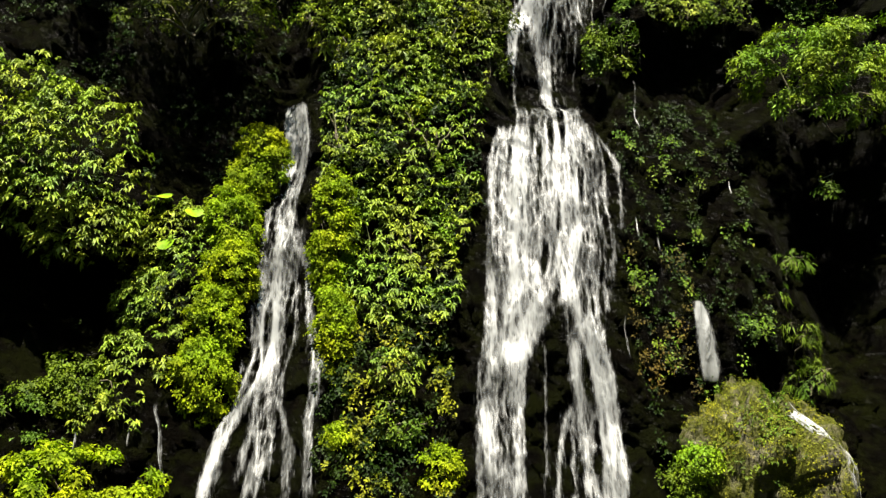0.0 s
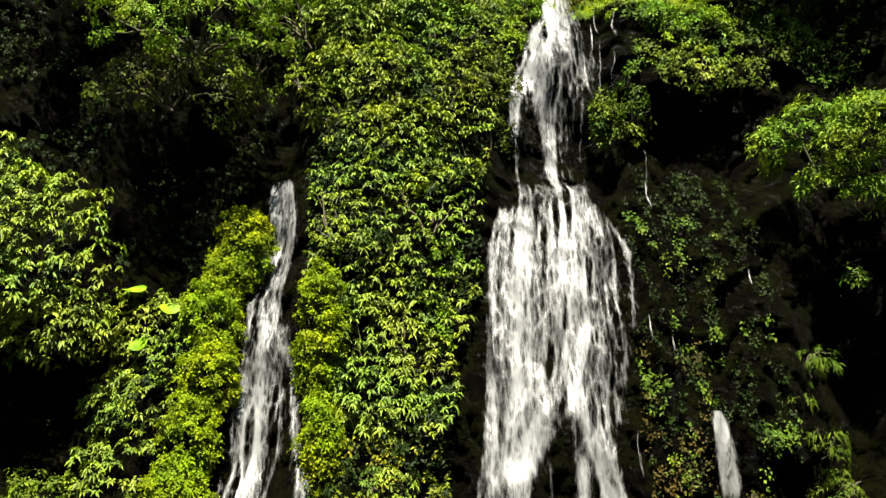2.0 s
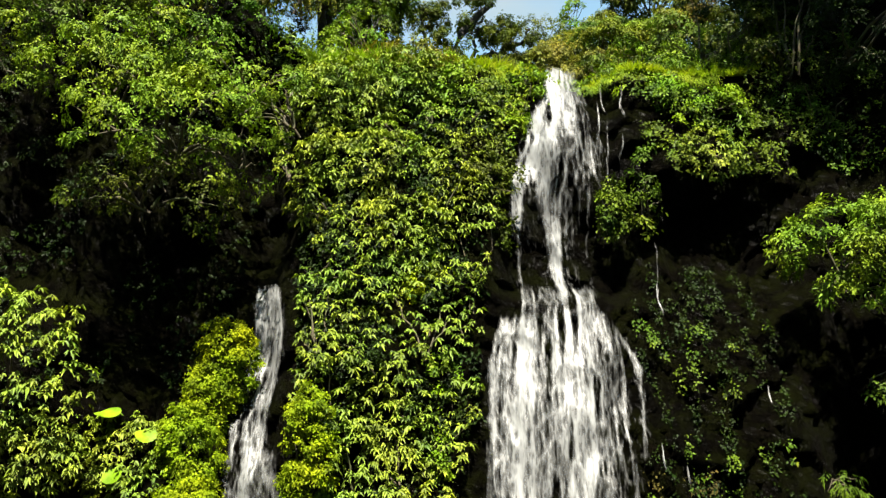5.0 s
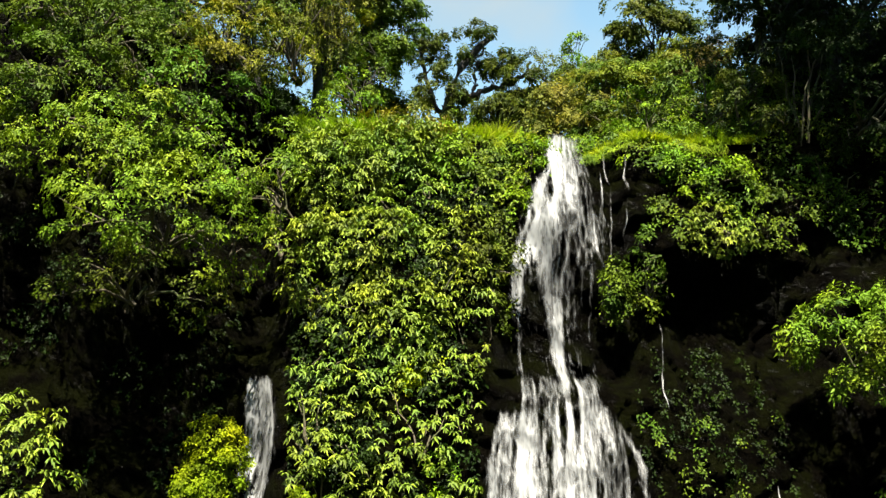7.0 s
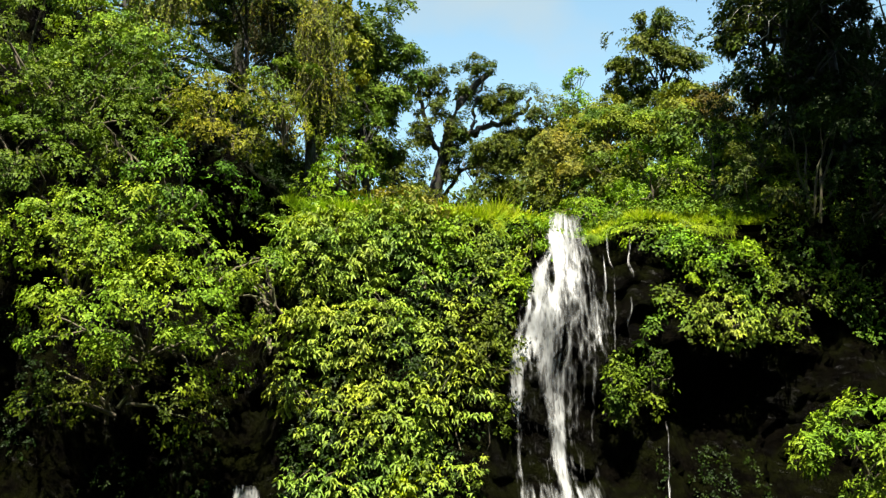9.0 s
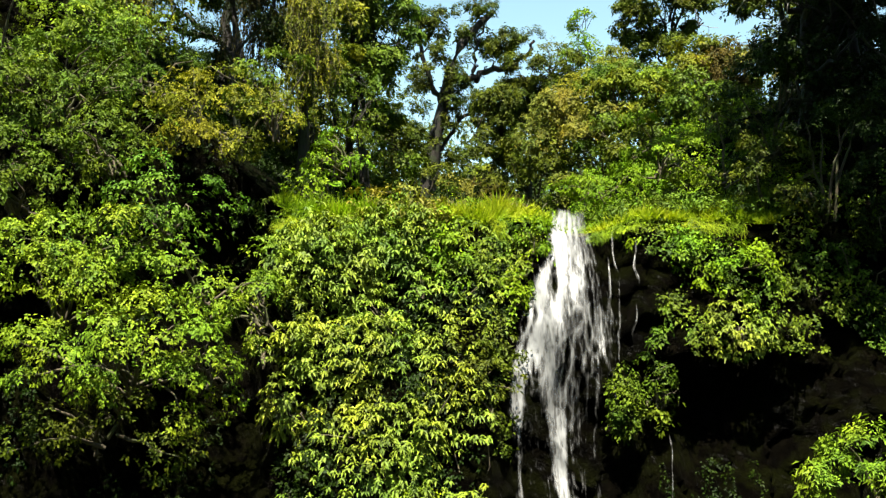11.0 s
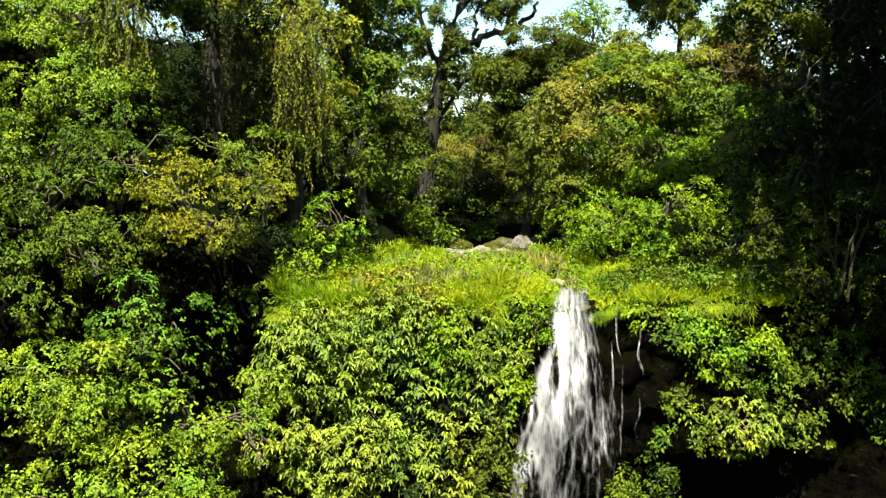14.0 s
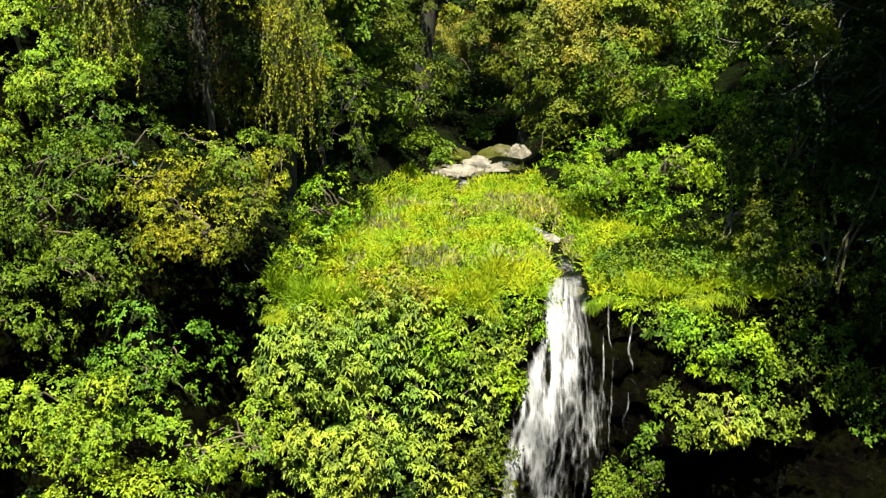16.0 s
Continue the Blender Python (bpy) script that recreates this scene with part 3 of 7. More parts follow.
def cascade(name, fall, arms, knobs, seed, lift=0.1, dx=0.028, dz=0.05):
    """A tier of a fall. Threads of water run down its arms, part round knobs of rock and join again below; where many run the sheet is white."""
    own = np.random.default_rng(seed)
    arms = [np.array(a) for a in arms]
    za, zb = min(a[:, 1].min() for a in arms), max(a[:, 1].max() for a in arms)
    xa, xb = min((a[:, 0] - a[:, 2]).min() for a in arms) - 0.35, max((a[:, 0] + a[:, 2]).max() for a in arms) + 0.35
    zs, xs = np.arange(zb, za - dz, -dz), np.arange(xa, xb, dx)
    many = [int(10 + 300 * (a[:, 2] * (0.4 + 0.6 * a[:, 3])).mean()) for a in arms]
    home = np.repeat(np.arange(len(arms)), many)
    n = len(home)
    which = np.arange(n) * 0.37
    life, shift = own.uniform(0.7, 3.0, n), own.uniform(0, 3, n)
    turn = np.full(n, -1)
    kx, kz = own.uniform(xa + 0.2, xb - 0.2, knobs), own.uniform(za, zb, knobs)
    kr = 0.025 + 0.12 * own.random(knobs) ** 3
    kh = kr * own.uniform(4.0, 14.0, knobs)
    rows = [[np.interp(zs, a[::-1, 1], a[::-1, k]) for a in arms] for k in (0, 2, 3)]
    top, foot = np.array([a[0, 1] for a in arms])[home], np.array([a[-1, 1] for a in arms])[home]
    field = np.zeros((len(zs), len(xs)))
    aside = np.zeros(n)
    late = own.uniform(0, 0.5, n) ** 1.5
    for i, z in enumerate(zs):
        xc, w, c = [np.array([r[i] for r in rows[k]])[home] for k in range(3)]
        age = (zb - z + shift) / life
        now = np.floor(age).astype(int)
        aside = np.where(now != turn, 0, aside)
        turn, age = now, age - now
        u = 2 * hashed(np.arange(n), now, seed) - 1
        x = xc + u * w + aside + 0.05 * value_noise(z * 1.4 + which * 3, which, seed) + 0.012 * value_noise(z * 6 + which, which, seed + 2)
        q = np.clip((kz - z) / kh, 0, 1)
        half = 2 * kr * np.sqrt(q) * np.sqrt(1 - q)
        gap = x[:, None] - kx[None]
        inside = np.abs(gap) < half[None]
        k = np.argmax(inside, 1)
        hit = inside.any(1)
        push = np.where(hit, np.sign(gap[np.arange(n), k]) * (half[k] + 0.03 * own.random(n)) - gap[np.arange(n), k], 0)
        x, aside = x + push, (aside + push) * (1 - 0.7 * dz)
        on = (z < top - 0.5 * late) & (z > foot + 0.8 * late)
        weight = on * c**1.4 * (0.5 + hashed(np.arange(n), now, seed + 1)) * np.clip(np.minimum(age, 1 - age) * 5, 0, 1) * np.minimum(1, (top - z) / 0.25 + 0.1)
        at = (x - xa) / dx
        lo = np.clip(at.astype(int), 0, len(xs) - 2)
        f = at - lo
        np.add.at(field[i], lo, weight * (1 - f))
        np.add.at(field[i], lo + 1, weight * f)
    field = field / (300 * dx / 2)

    def blur(v, across, down):
        v = np.apply_along_axis(lambda r: np.convolve(r, np.hanning(across + 2)[1:-1] / np.hanning(across + 2).sum(), "same"), 1, v)
        return np.apply_along_axis(lambda r: np.convolve(np.pad(r, down // 2, "edge"), np.ones(down) / down, "valid"), 0, v)

    cover = 1.25 * (1 - np.exp(-0.75 * (0.6 * blur(field, 3, 5) + 0.4 * blur(field, 17, 11))))
    X, Z = np.meshgrid(xs, zs)
    S = zb - Z
    verts = sheet(X, Z, S, lift, False)
    deep = blur(np.pad(verts[:, 1].reshape(X.shape), ((0, 0), (8, 8)), "edge"), 15, 15)[:, 8:-8]
    verts[:, 1] = np.minimum(deep, verts[:, 1].reshape(X.shape) + 0.03).ravel() - 0.05 * cover.ravel()
    quads = grid_faces(len(zs), len(xs))
    wet = cover.ravel()[quads].max(1) > 0.05
    water_part(name, fall, [verts], [quads[wet]], [cover.ravel()], [np.stack([X + seed, S], -1).reshape(-1, 2)])


def water_part(name, fall, verts, faces, cover, flow):
    me = mesh_of(name, np.concatenate(verts), [np.concatenate(faces)], WATER)
    at = me.attributes.new("cover", "FLOAT", "POINT")
    at.data.foreach_set("value", np.concatenate(cover).astype(np.float32))
    uv = me.uv_layers.new(name="run")
    idx = np.empty(len(me.loops), np.int32)
    me.loops.foreach_get("vertex_index", idx)
    uv.data.foreach_set("uv", np.concatenate(flow)[idx].ravel().astype(np.float32))
    part(name, me, fall)


VEIL, THREADS = 0.8, 2.0
UPPER, LOWER, SIDE = [], [], []
main_fall = thing("waterfall", 0, "tall white waterfall in two tiers over dark rock", "waterfall")
side_fall = thing("waterfall", 0, "narrow white waterfall splitting into threads down a dark slot", "waterfall")
spout = thing("waterfall", 0, "short white spout of water running over a boulder", "waterfall")
trickle = thing("trickle", 0, "thin trickles of water on dark wet rock", "trickle")
LOWER.append([(2.19, 14.66, 0.45, 0.90), (1.86, 13.02, 0.49, 0.90), (1.67, 10.12, 0.40, 0.70), (1.76, 8.19, 0.57, 0.80), (1.53, 5.95, 0.64, 0.95), (1.44, 3.35, 0.63, 1.00), (1.41, 2.45, 0.61, 1.00)])
LOWER.append([(3.44, 15.66, 1.08, 0.90), (3.18, 13.02, 1.09, 0.90), (3.14, 11.05, 1.05, 0.90), (2.88, 9.58, 0.92, 0.80), (2.32, 8.19, 0.67, 0.80), (1.87, 6.73, 0.39, 0.60)])
LOWER.append([(3.94, 14.90, 0.73, 0.85), (3.89, 12.02, 0.79, 0.90), (3.91, 10.12, 0.66, 0.90), (3.98, 8.21, 0.40, 0.90), (4.26, 6.91, 0.28, 0.95), (4.40, 5.66, 0.24, 1.00), (4.40, 4.45, 0.25, 1.00), (4.32, 3.32, 0.27, 1.00), (4.25, 2.43, 0.28, 1.00)])
LOWER.append([(4.58, 14.67, 0.29, 0.80), (4.86, 13.04, 0.16, 0.80), (4.73, 11.42, 0.19, 0.70), (4.86, 10.12, 0.20, 0.60), (4.62, 8.88, 0.11, 0.70), (4.58, 8.19, 0.04, 0.60)])
LOWER.append([(4.82, 14.34, 0.20, 0.70), (5.39, 13.36, 0.12, 0.90), (5.36, 12.02, 0.06, 0.60), (5.17, 10.30, 0.05, 0.40)])
LOWER.append([(3.54, 9.58, 0.23, 0.80), (3.58, 7.55, 0.22, 0.80), (3.59, 6.13, 0.17, 0.80), (3.87, 5.59, 0.31, 0.70), (3.80, 4.03, 0.12, 0.60), (3.95, 3.21, 0.10, 0.70)])
LOWER.append([(2.80, 7.54, 0.04, 0.50), (2.72, 5.06, 0.05, 0.70), (2.58, 3.23, 0.05, 0.70)])
LOWER.append([(3.38, 5.74, 0.05, 0.70), (3.11, 4.47, 0.06, 0.80), (2.85, 3.22, 0.06, 0.70)])
LOWER.append([(3.52, 5.67, 0.04, 0.50), (3.36, 3.21, 0.04, 0.60)])
LOWER.append([(2.56, 9.75, 0.23, 0.70), (2.56, 8.19, 0.22, 0.70), (2.13, 6.88, 0.19, 0.70), (1.82, 5.65, 0.21, 0.70)])
LOWER.append([(1.48, 13.32, 0.05, 0.60), (1.47, 10.67, 0.05, 0.60)])
LOWER.append([(3.05, 13.90, 1.10, 0.30), (2.95, 12.50, 1.15, 0.42), (2.95, 10.50, 1.00, 0.42), (2.75, 9.00, 0.85, 0.30)])
LOWER.append([(3.62, 7.54, 0.10, 0.90), (3.58, 6.76, 0.10, 0.90), (3.62, 6.14, 0.12, 0.85), (3.74, 5.06, 0.08, 0.80), (3.70, 4.00, 0.08, 0.80), (3.68, 2.60, 0.10, 0.90)])
LOWER.append([(3.53, 5.83, 0.06, 0.80), (3.18, 5.06, 0.05, 0.80), (2.95, 4.00, 0.05, 0.80), (2.82, 2.60, 0.05, 0.80)])
LOWER.append([(3.44, 5.67, 0.05, 0.70), (3.40, 4.60, 0.06, 0.70), (3.30, 2.60, 0.05, 0.70)])
LOWER.append([(1.00, 5.87, 0.03, 0.70), (1.15, 4.91, 0.12, 0.80), (1.26, 3.65, 0.11, 0.80)])
LOWER.append([(4.09, 8.21, 0.13, 0.80), (4.09, 6.91, 0.13, 0.80), (4.34, 5.66, 0.12, 0.80)])
LOWER.append([(2.55, 14.61, 0.25, 0.80), (2.36, 12.41, 0.17, 0.70), (2.01, 10.30, 0.17, 0.70), (2.06, 8.87, 0.16, 0.70)])
LOWER.append([(1.41, 9.58, 0.05, 0.70), (1.32, 7.53, 0.13, 0.70), (1.34, 6.10, 0.12, 0.80)])
strand(main_fall, [(5.70, 11.24, 0.03, 0.60), (5.78, 10.49, 0.03, 0.60)])
strand(main_fall, [(6.30, 10.67, 0.03, 0.50), (6.33, 10.03, 0.03, 0.50)])
strand(main_fall, [(6.72, 17.23, 0.02, 0.50), (6.37, 15.20, 0.02, 0.50), (6.37, 14.50, 0.02, 0.50)])
strand(main_fall, [(8.91, 12.72, 0.03, 0.60), (8.95, 12.18, 0.03, 0.60)])
strand(main_fall, [(5.03, 8.19, 0.03, 0.50), (5.03, 6.89, 0.03, 0.40)])
UPPER.append([(3.99, 23.75, 0.25, 0.90), (3.66, 22.24, 0.35, 1.00), (3.23, 20.96, 0.47, 1.00), (2.83, 19.90, 0.46, 1.00), (2.47, 18.90, 0.26, 0.90), (2.35, 17.29, 0.14, 0.50)])
UPPER.append([(4.21, 23.76, 0.29, 0.90), (4.06, 21.88, 0.41, 0.90), (3.71, 20.60, 0.61, 1.00), (3.48, 19.57, 0.63, 1.00), (3.44, 18.58, 0.39, 0.90), (3.54, 16.98, 0.19, 0.80), (3.57, 15.69, 0.14, 0.70), (3.57, 14.99, 0.14, 0.70)])
UPPER.append([(4.55, 23.77, 0.18, 0.70), (4.60, 22.28, 0.28, 0.75), (4.70, 20.99, 0.29, 0.75), (4.79, 19.93, 0.18, 0.70), (4.92, 19.25, 0.06, 0.60)])
UPPER.append([(2.90, 19.57, 0.56, 0.60), (2.85, 17.93, 0.58, 0.34), (2.88, 16.36, 0.60, 0.22), (2.84, 15.69, 0.62, 0.20), (2.84, 14.99, 0.62, 0.20)])
UPPER.append([(4.24, 21.88, 0.17, 0.80), (4.29, 20.26, 0.24, 0.70), (4.43, 19.24, 0.17, 0.60), (4.47, 18.58, 0.06, 0.40)])
strand(main_fall, [(5.58, 23.29, 0.02, 0.35), (5.50, 22.40, 0.04, 0.50), (5.55, 21.75, 0.02, 0.30), (5.44, 20.47, 0.04, 0.45), (5.39, 19.10, 0.02, 0.40)])
UPPER.append([(3.36, 21.87, 0.17, 0.90), (2.92, 20.60, 0.20, 0.90), (2.66, 19.57, 0.20, 0.90), (2.30, 18.57, 0.13, 0.80)])
UPPER.append([(3.87, 18.90, 0.46, 0.42), (3.79, 16.98, 0.48, 0.28), (3.70, 15.76, 0.50, 0.22), (3.70, 15.06, 0.50, 0.22)])
UPPER.append([(4.67, 19.58, 0.05, 0.80), (4.68, 18.59, 0.04, 0.70), (4.56, 16.97, 0.03, 0.50), (4.56, 15.20, 0.03, 0.50)])
UPPER.append([(4.32, 19.41, 0.05, 0.70), (4.21, 18.25, 0.05, 0.60), (4.17, 16.66, 0.04, 0.40), (4.17, 15.20, 0.04, 0.40)])
UPPER.append([(4.03, 19.57, 0.06, 0.70), (3.93, 17.93, 0.05, 0.60), (3.91, 16.36, 0.04, 0.40), (3.91, 15.20, 0.04, 0.40)])
UPPER.append([(2.63, 18.90, 0.05, 0.80), (2.46, 17.61, 0.05, 0.70), (2.45, 15.76, 0.04, 0.50), (2.45, 15.06, 0.04, 0.50)])
UPPER.append([(4.93, 19.42, 0.06, 0.70), (5.17, 18.92, 0.05, 0.70), (5.22, 17.61, 0.04, 0.40)])
strand(main_fall, [(6.16, 22.85, 0.02, 0.30), (6.02, 21.90, 0.03, 0.40), (6.05, 21.20, 0.015, 0.30)])
strand(main_fall, [(5.92, 20.90, 0.02, 0.40), (5.80, 19.70, 0.02, 0.30)])
strand(main_fall, [(5.28, 22.60, 0.02, 0.40), (5.26, 21.60, 0.03, 0.50), (5.20, 20.40, 0.02, 0.40)])
UPPER.append([(4.21, 23.79, 0.32, 0.60), (3.85, 21.87, 0.45, 0.55), (3.49, 20.60, 0.47, 0.65), (3.33, 19.57, 0.43, 0.70), (3.36, 18.58, 0.29, 0.40)])
UPPER.append([(4.75, 20.99, 0.50, 0.60), (4.80, 20.28, 0.60, 0.52), (4.81, 19.59, 0.60, 0.36), (4.82, 18.92, 0.53, 0.20)])
UPPER.append([(5.13, 21.37, 0.07, 0.60), (5.18, 20.29, 0.06, 0.60), (5.13, 19.26, 0.04, 0.40)])
SIDE.append([(-4.80, 15.57, 0.34, 2.00), (-4.69, 14.01, 0.46, 1.60), (-4.81, 12.58, 0.50, 1.10), (-5.01, 11.60, 0.45, 0.80), (-4.86, 10.45, 0.24, 0.80), (-5.02, 9.36, 0.30, 0.90), (-4.99, 8.30, 0.33, 0.90), (-5.01, 6.95, 0.27, 0.90), (-5.35, 5.98, 0.30, 0.90), (-5.79, 5.06, 0.23, 0.90), (-5.92, 4.05, 0.16, 0.90), (-6.03, 3.16, 0.16, 0.90)])
SIDE.append([(-4.82, 11.69, 0.54, 0.60), (-4.50, 10.43, 0.41, 0.70), (-4.74, 8.64, 0.36, 0.90), (-4.69, 7.27, 0.26, 0.80), (-4.73, 5.98, 0.34, 0.70), (-4.69, 4.47, 0.25, 0.80), (-4.96, 3.14, 0.25, 0.90)])
SIDE.append([(-4.40, 10.80, 0.15, 0.80), (-3.98, 9.65, 0.12, 0.90), (-3.77, 8.23, 0.13, 0.80), (-3.46, 6.90, 0.16, 0.90), (-3.52, 5.06, 0.13, 0.80), (-3.40, 3.17, 0.16, 0.90)])
SIDE.append([(-4.22, 9.31, 0.05, 0.80), (-4.14, 7.58, 0.06, 0.80), (-4.39, 6.61, 0.06, 0.80), (-4.36, 5.66, 0.11, 0.80), (-4.09, 4.98, 0.05, 0.70)])
SIDE.append([(-4.25, 5.43, 0.06, 0.60), (-4.00, 4.62, 0.18, 0.80), (-3.92, 3.16, 0.17, 0.80)])
SIDE.append([(-5.47, 6.94, 0.04, 0.60), (-5.73, 6.13, 0.12, 0.70), (-5.53, 5.36, 0.05, 0.60)])
SIDE.append([(-5.30, 11.20, 0.12, 0.70), (-5.31, 9.89, 0.12, 0.70), (-5.39, 8.46, 0.12, 0.70), (-5.38, 7.27, 0.06, 0.60)])
SIDE.append([(-4.48, 13.56, 0.06, 0.40), (-4.44, 11.95, 0.06, 0.40), (-4.62, 10.82, 0.12, 0.50)])
SIDE.append([(-5.03, 6.14, 0.06, 0.80), (-5.06, 4.91, 0.12, 0.80), (-5.27, 3.76, 0.13, 0.80)])
SIDE.append([(-3.26, 7.05, 0.05, 0.60), (-3.33, 6.11, 0.06, 0.80), (-3.44, 5.50, 0.06, 0.80)])
cascade("upper_tier", main_fall, UPPER, 64, 3)
cascade("lower_tier", main_fall, LOWER, 88, 4)
cascade("veil", side_fall, [SIDE[k] for k in (0, 1, 6, 7)], 45, 5)
cascade("arm", side_fall, [SIDE[k] for k in (2, 9)], 14, 6, 0.13)
cascade("braid", side_fall, [SIDE[k] for k in (3, 4, 5, 8)], 14, 7, 0.16)
strand(trickle, [(-7.63, 5.95, 0.04, 0.60), (-7.32, 4.77, 0.05, 0.60), (-7.15, 3.24, 0.05, 0.60)])
strand(trickle, [(-9.66, 4.98, 0.04, 0.50), (-9.55, 4.34, 0.04, 0.50)])
strand(trickle, [(-8.24, 5.13, 0.04, 0.40), (-8.07, 4.48, 0.04, 0.40)])

# ---- foliage on the cliff ----
def plant(name, label, category, kind, mat, place, radii, scale=1.0, thick=1.0, branches=8, group="", lumps=0.38, keep=before_rock):
    """A bush or climber: a lumpy mass of leaf tufts on stems that come from the rock behind it. place: middle of its front."""
    x, y, z = place
    rx, ry, rz = radii
    ob = thing(name, 0, label, category, group)
    c = (x, y + ry, z)
    per = KINDS[kind][4] * thick / scale**2
    if kind == "broad":
        q, out = whorl_points(c, radii, per, 0.5 * lumps, 0.8, keep)
    else:
        q, out = lump_points(c, radii, per, KINDS[kind][7] * min(1.0, 0.5 + 0.5 * min(rx, rz)), lumps, max(0.5, 0.5 * min(rx, rz) + 0.3), keep, True)
    if len(q) > 2:
        tufts("foliage", mat, kind, q, out, ob, "", scale)
    if branches and len(q) > 2:
        foot = np.array((x, y + 1.7 * ry, z - 0.55 * rz))
        for tip in q[rng.choice(len(q), min(branches, len(q)), False)]:
            line = tube(bent(foot + rng.normal(0, 0.15, 3), tip, 0.2, 0.25), np.linspace(0.05, 0.012, 7) * (0.6 + 0.25 * max(rx, rz)), 5)
            part("stem", tubes_mesh("stem", [line], TWIG), ob)
    return ob


def carpet(name, label, kind, mat, xa, xb, za, zb, thick=1.0, cover=0.0, patch=1.3, depth=0.35, inside=None, scale=1.0, seed=1, tall=1.0):
    """Leaves that grow straight on the rock between xa..xb and za..zb; cover: how much of it, from -1 (none) to 1 (all)."""
    n = int((xb - xa) * (zb - za) * KINDS[kind][4] * thick / scale**2)
    x, z = rng.uniform(xa, xb, n), rng.uniform(za, zb, n)
    ok = fbm(x / patch, z / (patch * tall), seed, 3) < cover * 1.4
    ok &= z < crest(x)
    if inside is not None:
        ok &= inside(x, z)
    x, z = x[ok], z[ok]
    lift = depth * (0.25 + 0.75 * rng.random(len(x))) * (1 + 0.9 * fbm(x / 0.8, z / 0.8, seed + 9, 2))
    p = np.stack([x, rock(x, z) - np.maximum(0.03, lift), z], 1)
    out = unit(np.array((0, -0.8, 0.55)) + 0.35 * rng.normal(size=p.shape))
    ob = tufts(name, mat, kind, p, out, None, "", scale)
    return tagged(ob, label, "foliage", "", "stuff")


plant("climber", "broad drooping yellow-green leaves climbing the cliff", "climber", "broad", LEAF_BROAD, (-11.2, 28.0, 12.9), (2.3, 0.9, 2.4), group="climbers on the cliff")
plant("climber", "broad drooping yellow-green leaves climbing the cliff", "climber", "broad", LEAF_BROAD, (-13.2, 28.2, 14.0), (2.2, 1.0, 2.4), group="climbers on the cliff")
plant("climber", "broad drooping yellow-green leaves climbing the cliff", "climber", "broad", LEAF_BROAD, (-10.2, 28.2, 10.9), (1.4, 0.6, 1.0), group="climbers on the cliff")
plant("climber", "broad drooping yellow-green leaves climbing the cliff", "climber", "broad", LEAF_BROAD, (-8.7, 28.0, 6.7), (0.9, 0.6, 1.2), group="climbers on the cliff")
plant("fern_bank", "dark green ferns hanging under the overhang", "fern", "small", LEAF_MEDIUM, (-11.1, 27.5, 5.3), (1.3, 0.7, 1.0), group="ferns", scale=0.9, thick=1.8, lumps=0.15)
plant("fern_bank", "dark green ferns hanging under the overhang", "fern", "small", LEAF_MEDIUM, (-10.1, 27.8, 6.2), (0.9, 0.5, 0.7), group="ferns", scale=0.9, thick=1.8, lumps=0.15)
plant("bush", "bright yellow-green leafy bush at the cliff foot", "bush", "small", LEAF_MAT, (-9.2, 25.4, 3.1), (2.2, 1.0, 1.3), group="climbers on the cliff", scale=1.15, thick=2.2, lumps=0.15)
plant("creeper", "cushion of tiny bright green creeper on wet rock", "creeper", "mat", LEAF_MAT, (-6.2, 28.9, 11.0), (0.7, 0.4, 1.1), group="creeper cushions", branches=4, lumps=0.1, thick=1.7)
plant("creeper", "cushion of tiny bright green creeper on wet rock", "creeper", "mat", LEAF_MAT, (-6.1, 28.3, 9.5), (0.7, 0.5, 1.0), group="creeper cushions", branches=4, lumps=0.1, thick=1.7)
plant("creeper", "cushion of tiny bright green creeper on wet rock", "creeper", "mat", LEAF_MAT, (-6.4, 27.7, 7.8), (0.7, 0.5, 1.2), group="creeper cushions", branches=4, lumps=0.1, thick=1.7)
plant("creeper", "cushion of tiny bright green creeper on wet rock", "creeper", "mat", LEAF_MAT, (-6.6, 27.2, 6.3), (0.9, 0.6, 1.1), group="creeper cushions", branches=4, lumps=0.1, thick=1.7)
plant("creeper", "cushion of tiny bright green creeper on wet rock", "creeper", "mat", LEAF_MAT, (-5.6, 30.2, 13.4), (0.7, 0.4, 1.1), group="creeper cushions", branches=4, lumps=0.1, thick=1.7)
plant("creeper", "cushion of tiny bright green creeper on wet rock", "creeper", "mat", LEAF_MAT, (-6.0, 30.0, 12.3), (0.6, 0.4, 0.9), group="creeper cushions", branches=4, lumps=0.1, thick=1.7)
plant("climber", "broad drooping yellow-green leaves climbing the cliff", "climber", "broad", LEAF_BROAD, (-7.7, 29.3, 10.3), (1.2, 0.8, 1.5), group="climbers on the cliff", scale=0.80)
plant("climber", "broad drooping yellow-green leaves climbing the cliff", "climber", "broad", LEAF_BROAD, (-8.4, 28.8, 8.6), (1.2, 0.7, 1.1), group="climbers on the cliff", scale=0.80)
plant("climber", "broad drooping yellow-green leaves climbing the cliff", "climber", "broad", LEAF_BROAD, (-1.8, 33.0, 18.7), (2.5, 1.4, 2.1), group="climbers on the cliff")
plant("climber", "broad drooping yellow-green leaves climbing the cliff", "climber", "broad", LEAF_BROAD, (-2.1, 31.6, 15.2), (1.6, 1.0, 1.8), group="climbers on the cliff")
plant("climber", "broad drooping yellow-green leaves climbing the cliff", "climber", "broad", LEAF_BROAD, (-0.7, 30.9, 13.1), (1.5, 1.0, 1.6), group="climbers on the cliff")
